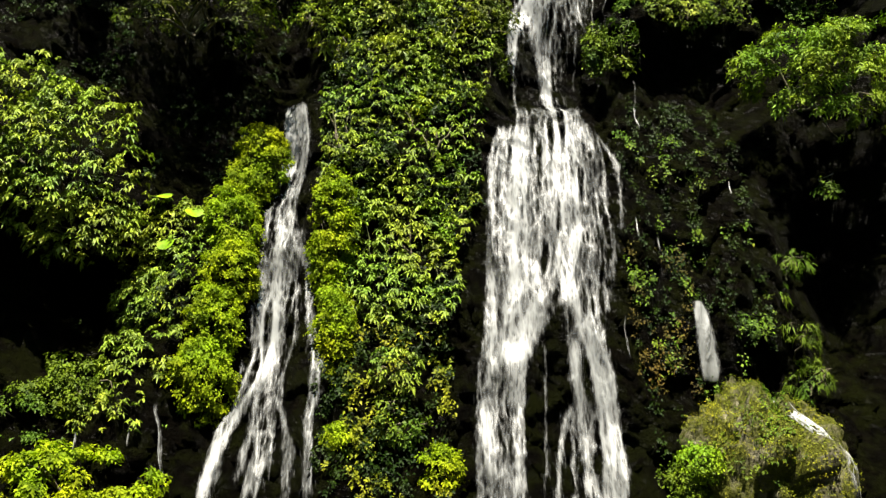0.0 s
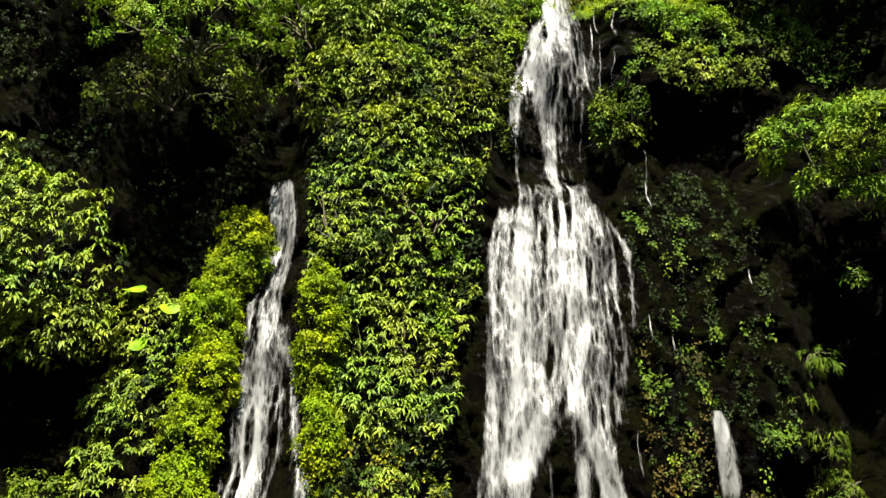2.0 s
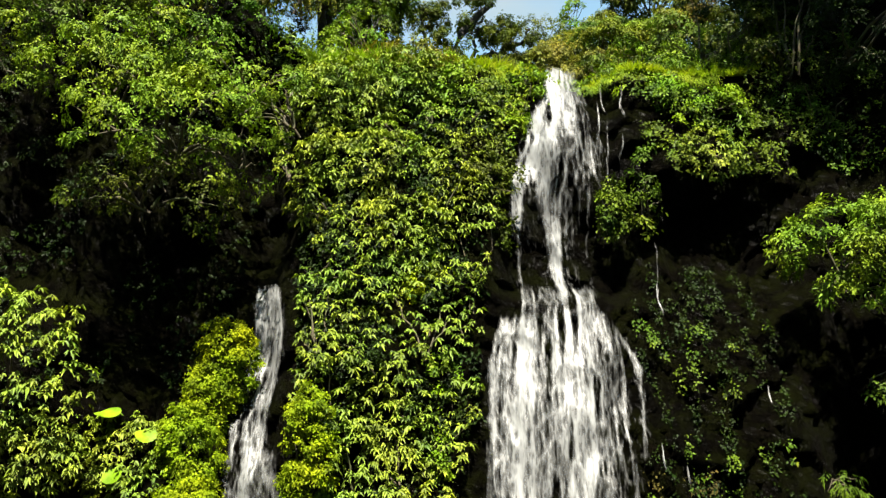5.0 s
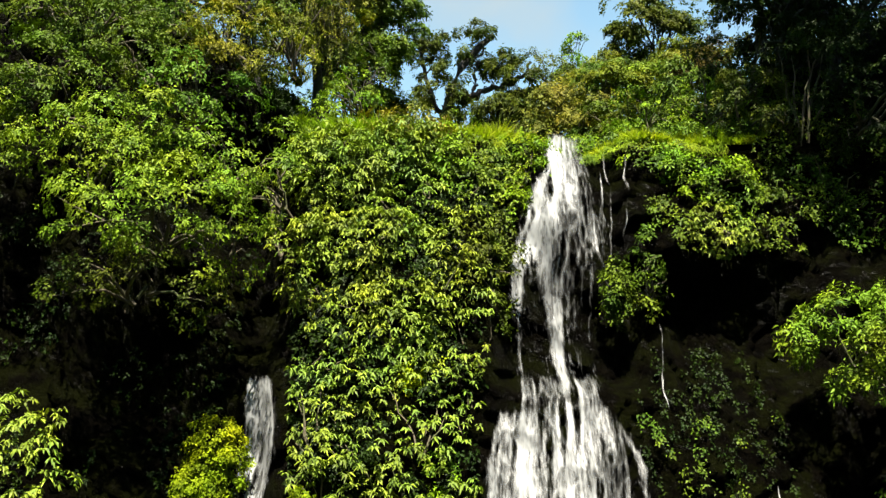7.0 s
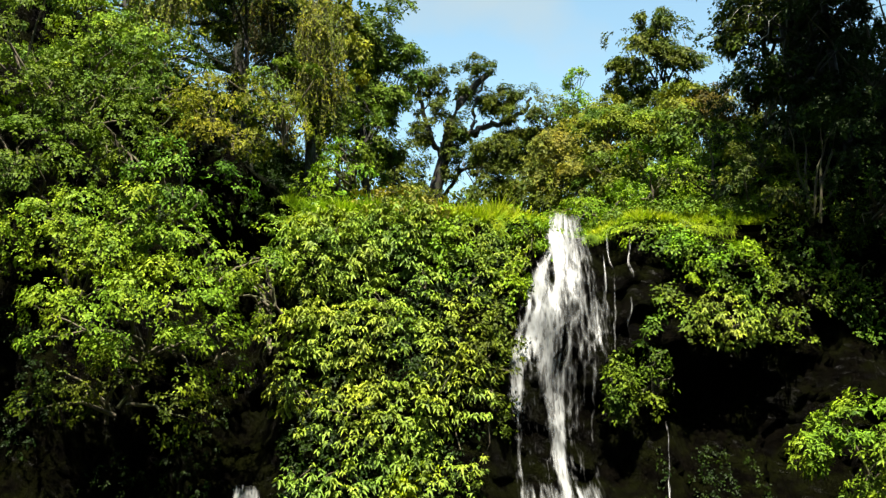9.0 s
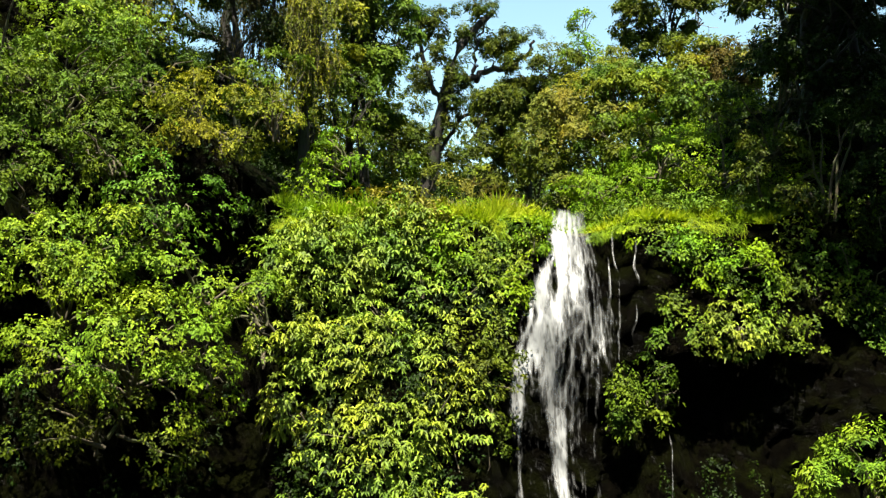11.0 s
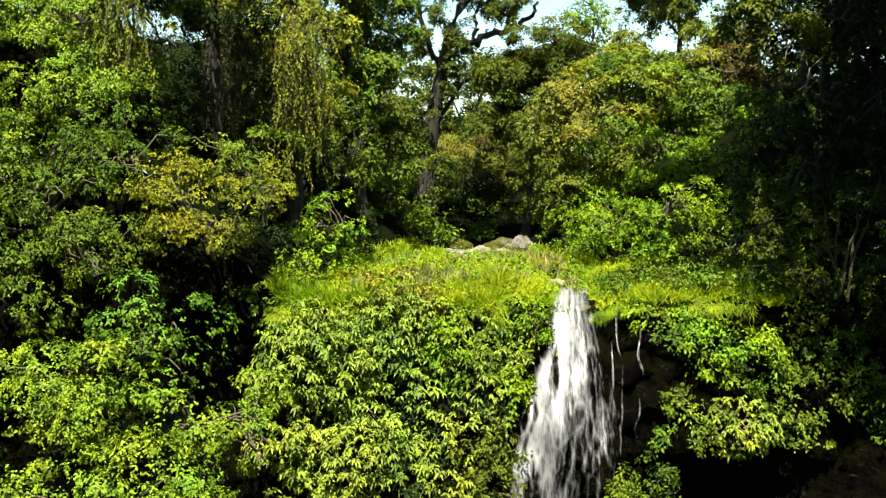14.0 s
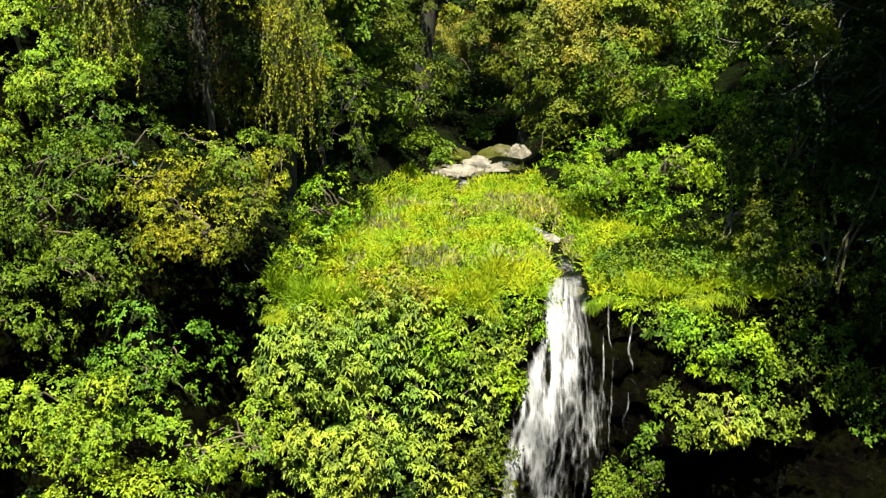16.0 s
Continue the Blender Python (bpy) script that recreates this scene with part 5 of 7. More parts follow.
plant("shrub", "yellowish shrub hung with dry vines", "shrub", "medium", LEAF_YELLOW, (-5.6, 36.0, 27.4), (1.2, 0.7, 0.8), group="shrubs on the slopes", keep=None)
plant("shrub", "yellowish shrub hung with dry vines", "shrub", "medium", LEAF_YELLOW, (-4.9, 37.0, 26.7), (0.9, 0.6, 0.8), group="shrubs on the slopes", keep=None)
plant("shrub", "leafy undergrowth crowding the wooded slope", "shrub", "far", LEAF_YELLOW, (-4.9, 45.0, 31.0), (1.2, 1.0, 1.3), group="shrubs on the slopes", scale=0.80, thick=1.2, keep=None)
plant("shrub", "leafy undergrowth crowding the wooded slope", "shrub", "far", LEAF_YELLOW, (-6.0, 46.0, 33.6), (1.5, 1.0, 1.5), group="shrubs on the slopes", scale=0.80, thick=1.2, keep=None)
plant("shrub", "leafy undergrowth crowding the wooded slope", "shrub", "far", LEAF_MEDIUM, (-3.8, 44.0, 28.3), (1.1, 0.9, 1.1), group="shrubs on the slopes", scale=0.80, thick=1.2, keep=None)
plant("shrub", "leafy undergrowth crowding the wooded slope", "shrub", "far", LEAF_MEDIUM, (-8.6, 46.5, 34.6), (1.6, 1.0, 1.0), group="shrubs on the slopes", scale=0.80, thick=1.2, keep=None)
plant("shrub", "leafy undergrowth crowding the wooded slope", "shrub", "far", LEAF_MEDIUM, (-3.0, 50.0, 33.2), (1.1, 1.0, 1.5), group="shrubs on the slopes", scale=0.80, thick=1.2, keep=None)
plant("shrub", "leafy undergrowth crowding the wooded slope", "shrub", "far", LEAF_TREE, (-3.2, 50.0, 29.4), (1.2, 1.0, 1.2), group="shrubs on the slopes", scale=0.80, thick=1.2, keep=None)
plant("shrub", "leafy undergrowth crowding the wooded slope", "shrub", "far", LEAF_TREE, (-2.2, 56.0, 29.7), (1.3, 1.0, 1.0), group="shrubs on the slopes", scale=0.80, thick=1.2, keep=None)
plant("shrub", "yellowish shrub hung with dry vines", "shrub", "far", LEAF_YELLOW, (8.3, 50.5, 30.1), (1.1, 0.9, 0.9), group="shrubs on the slopes", scale=0.75, thick=1.2, keep=None)
plant("shrub", "rounded leafy shrub with bright sunlit tops", "shrub", "far", LEAF_BRIGHT, (10.3, 51.0, 30.6), (1.2, 0.9, 0.9), group="shrubs on the slopes", scale=0.75, thick=1.2, keep=None)
plant("shrub", "yellowish shrub hung with dry vines", "shrub", "far", LEAF_YELLOW, (12.3, 51.5, 31.6), (1.3, 0.9, 0.9), group="shrubs on the slopes", scale=0.75, thick=1.2, keep=None)
plant("shrub", "pale straw-green brush on the slope", "shrub", "far", LEAF_PALE, (14.3, 52.0, 32.0), (1.2, 0.9, 0.7), group="shrubs on the slopes", scale=0.75, thick=1.2, keep=None)
plant("shrub", "pale straw-green brush on the slope", "shrub", "far", LEAF_PALE, (6.2, 52.5, 30.0), (1.1, 0.9, 1.1), group="shrubs on the slopes", scale=0.75, thick=1.2, keep=None)
plant("shrub", "pale straw-green brush on the slope", "shrub", "far", LEAF_PALE, (7.0, 51.0, 28.9), (1.0, 0.8, 1.0), group="shrubs on the slopes", scale=0.75, thick=1.2, keep=None)
plant("shrub", "pale straw-green brush on the slope", "shrub", "far", LEAF_PALE, (5.4, 53.0, 28.8), (0.9, 0.8, 0.9), group="shrubs on the slopes", scale=0.75, thick=1.2, keep=None)
plant("shrub", "fresh bright green leafy shrub beside the grass", "shrub", "far", LEAF_FRESH, (8.9, 46.0, 27.4), (1.2, 0.9, 0.8), group="shrubs on the slopes", scale=0.75, thick=1.2, keep=None)
plant("shrub", "fresh bright green leafy shrub beside the grass", "shrub", "medium", LEAF_FRESH, (6.1, 44.6, 24.5), (1.2, 0.8, 0.9), group="shrubs on the slopes", keep=None)
plant("shrub", "fresh bright green leafy shrub beside the grass", "shrub", "medium", LEAF_FRESH, (7.5, 46.0, 25.3), (1.4, 0.9, 1.0), group="shrubs on the slopes", keep=None)

plant("shrub", "pale yellowish brush on the slope behind the stream", "shrub", "far", LEAF_YELLOW, (7.8, 54.1, 32.1), (1.1, 0.9, 1.1), group="shrubs on the slopes", scale=0.70, thick=1.5, keep=None)
plant("shrub", "pale yellowish brush on the slope behind the stream", "shrub", "far", LEAF_YELLOW, (9.1, 54.1, 31.8), (1.1, 0.9, 0.9), group="shrubs on the slopes", scale=0.70, thick=1.5, keep=None)
plant("shrub", "pale yellowish brush on the slope behind the stream", "shrub", "far", LEAF_YELLOW, (7.1, 54.1, 30.6), (1.1, 0.9, 1.1), group="shrubs on the slopes", scale=0.70, thick=1.5, keep=None)
plant("shrub", "pale yellowish brush on the slope behind the stream", "shrub", "far", LEAF_YELLOW, (8.6, 54.1, 30.3), (1.2, 0.9, 1.1), group="shrubs on the slopes", scale=0.70, thick=1.5, keep=None)
plant("shrub", "leafy undergrowth crowding the wooded slope", "shrub", "far", LEAF_TREE, (6.3, 59.1, 34.0), (1.2, 0.9, 1.0), group="shrubs on the slopes", scale=0.80, thick=1.6, keep=None)
plant("shrub", "leafy undergrowth crowding the wooded slope", "shrub", "far", LEAF_TREE, (4.9, 59.1, 33.1), (1.2, 0.9, 1.0), group="shrubs on the slopes", scale=0.80, thick=1.6, keep=None)
plant("shrub", "leafy undergrowth crowding the wooded slope", "shrub", "far", LEAF_TREE, (3.7, 59.1, 31.7), (1.2, 0.9, 1.0), group="shrubs on the slopes", scale=0.80, thick=1.6, keep=None)
plant("shrub", "leafy undergrowth crowding the wooded slope", "shrub", "far", LEAF_TREE, (5.5, 59.1, 31.6), (1.3, 0.9, 1.2), group="shrubs on the slopes", scale=0.80, thick=1.6, keep=None)
plant("shrub", "leafy undergrowth crowding the wooded slope", "shrub", "far", LEAF_TREE, (2.2, 59.1, 30.4), (1.2, 0.9, 1.2), group="shrubs on the slopes", scale=0.80, thick=1.6, keep=None)
plant("shrub", "leafy undergrowth crowding the wooded slope", "shrub", "far", LEAF_TREE, (2.8, 59.1, 28.4), (1.3, 0.9, 1.2), group="shrubs on the slopes", scale=0.80, thick=1.6, keep=None)
plant("shrub", "leafy undergrowth crowding the wooded slope", "shrub", "far", LEAF_TREE, (4.6, 59.1, 29.6), (1.3, 0.9, 1.3), group="shrubs on the slopes", scale=0.80, thick=1.6, keep=None)
# Dimness of these far thickets is shade put into the leaf green.
plant("shrub", "thicket at the head of the ravine, shade put in its green", "shrub", "far", LEAF_DARK_SHADED, (-3.2, 77.8, 28.2), (3.2, 1.2, 2.8), group="far wood", scale=1.60, thick=1.2, keep=None)
plant("shrub", "thicket at the head of the ravine, shade put in its green", "shrub", "far", LEAF_DARK_SHADED, (1.2, 77.8, 28.6), (3.2, 1.2, 2.8), group="far wood", scale=1.60, thick=1.2, keep=None)
plant("shrub", "thicket at the head of the ravine, shade put in its green", "shrub", "far", LEAF_DARK_SHADED, (5.7, 77.8, 28.6), (3.2, 1.2, 2.8), group="far wood", scale=1.60, thick=1.2, keep=None)
plant("shrub", "thicket at the head of the ravine, shade put in its green", "shrub", "far", LEAF_DARK_SHADED, (9.3, 77.8, 29.0), (2.8, 1.2, 2.8), group="far wood", scale=1.60, thick=1.2, keep=None)
plant("shrub", "straw-coloured dry brush above the stream", "shrub", "tress", LEAF_PALE, (1.0, 68.3, 27.4), (1.4, 1.2, 1.1), group="shrubs on the slopes", scale=1.30, thick=1.3, keep=None)
plant("shrub", "straw-coloured dry brush above the stream", "shrub", "tress", LEAF_PALE, (2.4, 68.3, 26.7), (1.2, 1.2, 1.2), group="shrubs on the slopes", scale=1.30, thick=1.3, keep=None)
plant("shrub", "straw-coloured dry brush above the stream", "shrub", "tress", LEAF_PALE, (1.7, 68.3, 25.6), (1.6, 1.2, 0.9), group="shrubs on the slopes", scale=1.30, thick=1.3, keep=None)
plant("creeper", "cushion of bright creeper on the side of the boulder", "creeper", "mat", LEAF_FRESH, (6.6, 26.2, 4.2), (0.55, 0.5, 0.45), group="creeper cushions", branches=0, lumps=0.2, thick=1.3, keep=None)
plant("creeper", "cushion of bright creeper on the side of the boulder", "creeper", "mat", LEAF_MEDIUM, (6.2, 26.4, 3.5), (0.7, 0.5, 0.6), group="creeper cushions", branches=0, lumps=0.2, thick=1.2, keep=None)


def between_falls(x, z):
    return (x > np.interp(z, [3, 9, 15, 17.5, 19.5, 24], [-3.3, -3.5, -3.85, -4.1, -5.2, -6.0])) & (x < np.interp(z, [3, 8, 12, 15, 20, 24], [0.2, 0.3, 1.1, 1.4, 2.1, 3.7]))


def right_bank(x, z):
    return x > np.interp(z, [3, 8, 14, 16, 20, 24], [5.5, 5.2, 5.4, 5.8, 6.5, 6.3])


def left_bank(x, z):
    return x < np.interp(z, [3, 8, 13, 16, 20, 24], [-7.4, -6.6, -5.9, -5.8, -5.6, -5.0])


def wall_climbers(xa, xb, za, zb, inside, per, cell=1.9):
    """Climbers that cover the rock, each rooted in its own patch of the wall."""
    n = int((xb - xa) * (zb - za) * per)
    x, z = rng.uniform(xa, xb, n), rng.uniform(za, zb, n)
    ok = inside(x, z) & (z < crest(x) - 0.2) & (fbm(x / 1.1, z / 1.1, 1, 3) < 0.55)
    x, z = x[ok], z[ok]
    lift = 0.55 * (0.3 + 0.7 * rng.random(len(x))) * (1 + 0.8 * fbm(x / 0.8, z / 0.8, 10, 2))
    p = np.stack([x, rock(x, z) - np.maximum(0.05, lift), z], 1)
    row = np.floor((z - za + 0.5 * value_noise(x, z, 4)) / cell)
    key = row * 100 + np.floor((x - xa + 0.5 * (row % 2) * cell + 0.4 * value_noise(x, z, 5)) / cell)
    for k in np.unique(key):
        q = p[key == k]
        if len(q) > 5:
            ob = thing("climber", 0, "broad drooping green leaves on a rock wall between the falls", "climber", "climbers on the cliff")
            tufts("foliage", LEAF_BROAD, "broad", q, np.tile((0, -0.8, 0.5), (len(q), 1)) + 0.3 * rng.normal(size=q.shape), ob)
            foot = q[np.argmin(q[:, 2])] + np.array((0, 0.35, -0.2))
            for tip in q[:5]:
                part("stem", tubes_mesh("stem", [tube(bent(foot, tip + np.array((0, 0.1, 0)), 0, 0.15), np.linspace(0.035, 0.012, 7), 5)], TWIG), ob)


wall_climbers(-6, 3.2, 8, 24, between_falls, 23.0)
# Gaps between climbers kept dark by shade painted into this undergrowth.
carpet("cliff_undergrowth", "small plants between the climbers, gap shade put in their green", "small", LEAF_DARK_SHADED, -6, 3.2, 3, 24, 0.8, 0.1, 1.1, 0.25, between_falls, 1.0, 5)
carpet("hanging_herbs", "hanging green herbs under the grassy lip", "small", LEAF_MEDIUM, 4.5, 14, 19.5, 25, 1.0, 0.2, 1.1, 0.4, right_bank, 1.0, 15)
# Overhang shade is carried by the colour of these leaves.
carpet("overhang_leaves", "leaves on the hollow rock, its shade put in their green", "medium", LEAF_DARK_SHADED, -15, -5, 8, 26, 0.6, -0.1, 1.4, 0.3, left_bank, 1.0, 24)
carpet("left_bank_leaves", "leafy climbers on the rock beside the narrow fall", "broad", LEAF_BROAD, -10, -5.8, 5, 12, 0.6, 0.2, 1.2, 0.4, left_bank, 0.85, 25)
carpet("lip_herbs", "fresh green herbs hanging at the cliff edge", "small", LEAF_MEDIUM, -4, 2.9, 21.5, 24.6, 1.1, 0.3, 1.0, 0.4, between_falls, 1.0, 33)
carpet("rock_herbs", "small herbs growing on the wet ledges beside the fall", "small", LEAF_YELLOW, -3, 1.0, 2.5, 8, 0.9, -0.05, 0.7, 0.25, between_falls, 1.0, 48)
carpet("lip_grass", "long bright grass hanging over the cliff edge", "tress", GRASS, -5, 2.3, 22.0, 25.5, 1.6, 0.35, 1.0, 0.4, lambda x, z: z > crest(x) - 0.9 + 0.5 * value_noise(x, x * 0, 3), 0.65, 63)
carpet("lip_grass", "long bright grass hanging over the cliff edge beside the fall", "tress", GRASS, 6.1, 10.5, 22.0, 26.5, 1.2, -0.1, 0.7, 0.3, lambda x, z: z > crest(x) - 0.6 + 0.5 * value_noise(x, x * 0, 4), 0.65, 64)
carpet("wall_ferns", "small dark ferns and moss hanging on dripping rock", "mat", LEAF_MEDIUM, 5, 9.6, 3, 14.5, 0.45, -0.5, 0.5, 0.3, right_bank, 1.15, 14, 1.8)
carpet("wall_moss", "dark moss in streaks on the dripping rock", "mat", LEAF_DARK_SHADED, 4.6, 9.6, 3, 16.5, 0.3, -0.2, 0.4, 0.1, right_bank, 1.0, 114, 3.0)
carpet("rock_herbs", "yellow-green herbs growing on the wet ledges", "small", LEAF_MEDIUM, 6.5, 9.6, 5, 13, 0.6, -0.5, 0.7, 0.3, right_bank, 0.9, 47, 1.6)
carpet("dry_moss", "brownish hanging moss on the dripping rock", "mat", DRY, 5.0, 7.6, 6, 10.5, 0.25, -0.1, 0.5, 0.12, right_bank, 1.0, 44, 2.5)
carpet("rock_moss", "dark moss in streaks on wet rock between the falls", "mat", LEAF_DARK_SHADED, -4.4, 1.4, 3, 22, 0.3, -0.15, 0.4, 0.1, between_falls, 1.0, 115, 2.5)
carpet("lip_grass", "short grass along the rim of dripping rock", "tress", LEAF_FRESH, 4.7, 6.3, 22.5, 26.5, 1.6, 0.5, 0.9, 0.25, lambda x, z: z > crest(x) - 0.3, 0.4, 65)


# ---- grass on the shelf ----
def meadow(name, label, mat, n, xa, xb, ya, yb, height, inside=None, lean=0.35, wide=0.05):
    x, y = rng.uniform(xa, xb, n), rng.uniform(ya, yb, n)
    edge = rock(x, crest(x))
    ok = (y > edge - 0.25)
    if inside is not None:
        ok &= inside(x, y)
    x, y, edge = x[ok], y[ok], edge[ok]
    tall = height * (0.55 + 0.5 * rng.random(len(x))) * (1 + 0.5 * fbm(x / 1.1, y / 1.1, 61, 2))
    p = np.stack([x, y, np.where(y < edge + 0.2, np.minimum(crest(x), upland(x, y)), upland(x, y)) - 0.05], 1)
    way = np.stack([rng.normal(0, lean, len(x)), rng.normal(-0.15, lean, len(x)), np.ones(len(x))], 1)
    top = unit(0.45 * rng.normal(size=p.shape) + np.array((0, -0.6, 0.8)))
    me = leaf_mesh(name, mat, "blade", p, way, top, tall, np.full(len(x), wide), rng.uniform(0.1, 0.7, len(x)))
    tagged(new(name, me), label, "grass", "", "stuff")


def on_shelf(x, y):
    open_bed = np.where((y > 47.5) | (y < 43.6), np.where(y < 40.5, 0.42, 0.28), -1.0) + 0.3 * value_noise(x, y * 0.7, 8)
    return (np.abs(x - bed_x(y)) > open_bed) & (x > shelf_left(y) - 0.8) & (x < shelf_right(y) + 0.6)


meadow("grass", "bright yellow-green long grass on the shelf", GRASS, 70000, -5, 12, 35, 52, 0.52, on_shelf, 0.6, 0.05)
meadow("grass", "short bright grass at the foot of the long blades", GRASS, 36000, -5, 12, 35, 50, 0.24, on_shelf, 0.9, 0.07)
meadow("grass", "tall bright grass standing along the cliff edge", GRASS, 26000, -4.5, 2.2, 35, 38.6, 0.85, lambda x, y: y < rock(x, crest(x)) + 1.1, 0.45, 0.045)
meadow("grass", "bright grass standing along the cliff edge beside the fall", GRASS, 14000, 6.2, 10.5, 34, 38.6, 0.6, lambda x, y: y < rock(x, crest(x)) + 1.0, 0.45, 0.045)
meadow("sedge", "pale feathery seed heads in the grass", SEDGE, 11000, -2.5, 5, 37.5, 47, 0.62,
       lambda x, y: on_shelf(x, y) & (fbm(x / 1.3, y / 1.6, 77, 2) > 0.1), 0.25, 0.05)


def undergrowth(name, label, kind, mat, n, xa, xb, ya, yb, inside, height=0.8, scale=1.0, seed=1):
    """Low leafy growth over the soil of the slopes."""
    each = 7
    x, y = rng.uniform(xa, xb, n), rng.uniform(ya, yb, n)
    ok = inside(x, y) & (y > rock(x, crest(x)) + 0.2) & (fbm(x / 1.6, y / 1.6, seed, 2) < 0.55)
    x, y = x[ok], y[ok]
    z = upland(x, y) + height * (0.2 + 0.6 * rng.random(len(x))) * (1 + 0.7 * fbm(x / 1.3, y / 1.3, seed + 3, 2))
    c = np.repeat(np.stack([x, y, z], 1), each, 0)
    e = unit(rng.normal(size=c.shape))
    e[:, 2] = np.abs(e[:, 2])
    q = c + e * (0.45 * rng.uniform(0.5, 1.1, len(c)))[:, None] * np.array((1.1, 1.1, 0.7))
    tagged(tufts(name, mat, kind, q, unit(e + 0.3 * UP), None, "", scale), label, "undergrowth", "", "stuff")


def slope_left(x, y):
    return x < shelf_left(y)


def slope_right(x, y):
    return x > shelf_right(y)


# Dark green fills the gaps between bushes with painted shade.
undergrowth("slope_undergrowth", "low undergrowth on the slope beside the narrow fall, shade in its green", "medium", LEAF_DARK_SHADED, 800, -18, 2, 33, 62, slope_left, 0.9, 1.0, 3)
# Canopy shade of the hollow put into the undergrowth colour.
undergrowth("slope_undergrowth", "undergrowth in a hollow, canopy shade put in its green", "medium", LEAF_DARK_SHADED, 700, -11, -2.5, 38.5, 52, slope_left, 0.7, 1.2, 13)
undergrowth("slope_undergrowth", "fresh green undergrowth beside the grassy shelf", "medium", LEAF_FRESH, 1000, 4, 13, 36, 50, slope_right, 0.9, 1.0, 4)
# Shadow on this slope is in the leaf green as well.
undergrowth("slope_undergrowth", "undergrowth on the slope with the shadow put in its green", "medium", LEAF_DARK_SHADED, 450, 10, 20, 33, 62, slope_right, 1.0, 1.0, 5)
undergrowth("ravine_undergrowth", "green undergrowth at the head of the ravine", "far", LEAF_MEDIUM, 800, -8, 16, 50, 80, lambda x, y: (np.abs(x - 3.0) > 2.3) | (y > 61), 1.5, 1.2, 6)
undergrowth("meadow_herbs", "bright yellow-green herbs and grass tufts on the shelf", "mat", GRASS, 420, -5, 12, 35, 49, on_shelf, 0.22, 0.85, 7)
undergrowth("meadow_herbs", "fresh green leafy herbs among the grass", "small", LEAF_FRESH, 90, -5, 12, 35.5, 47, on_shelf, 0.4, 1.0, 8)
undergrowth("rim_herbs", "leafy green herbs crowding the rim beside the fall", "small", LEAF_MEDIUM, 430, 5.5, 11, 34, 40, lambda x, y: x > 5.5, 0.45, 1.0, 9)

# ---- trees above the cliff ----
def tree(label, foot, height, lean, trunk, crowns, kind, mat, scale=1.0, thick=1.0, bark=None, limbs_each=6, group="trees above the falls"):
    """A tree: tapered trunk, limbs to each lobe of the crown, leaf tufts in lobes. crowns: x, y, z and radii of lobes."""
    bark = bark or BARK
    ob = thing("tree", 0, label, "tree", group)
    foot = np.array(foot, float)
    sunk = foot[2] - float(upland(foot[0], foot[1])) + 0.1
    foot[2], height = foot[2] - max(0, sunk), height + max(0, sunk)
    top = foot + np.array((lean[0], lean[1], height))
    line = bent(foot - np.array((0, 0, 0.3)), top, 0, 0.06 * height, 10)
    part("trunk", tubes_mesh("trunk", [tube(line, np.linspace(trunk, trunk * 0.35, 10) * np.concatenate([[1.5, 1.15], np.ones(8)]), 10)], bark), ob)
    qs, outs = [], []
    for cx, cy, cz, rx, ry, rz in crowns:
        c = np.array((cx, cy, cz))
        k = int(np.clip(np.argmin(np.linalg.norm(line - c, axis=1)) - 1, 2, 8))
        main = bent(line[k], c, 0.15, 0.5, 8)
        limb = part("limb", tubes_mesh("limb", [tube(main, np.linspace(trunk * 0.4, trunk * 0.16, 8), 7)], bark), ob)
        q, out = lump_points(c, (rx, ry, rz), KINDS[kind][4] * thick / scale**2, KINDS[kind][7], 0.4, 0.8, None, True)
        ok = fbm(q[:, 0] / 0.9, q[:, 2] / 0.9, 12, 2) < 0.35
        q, out = q[ok], out[ok]
        for tip in q[rng.choice(len(q), min(limbs_each, len(q)), False)]:
            a = main[rng.integers(3, 8)]
            part("branch", tubes_mesh("branch", [tube(bent(a, tip, 0.1, 0.35, 6), np.linspace(trunk * 0.16, 0.012, 6), 5)], bark), limb)
        qs.append(q)
        outs.append(out)
    tufts("crown", mat, kind, np.concatenate(qs), unit(np.concatenate(outs) + 0.15 * UP), ob, "", scale)
    return ob


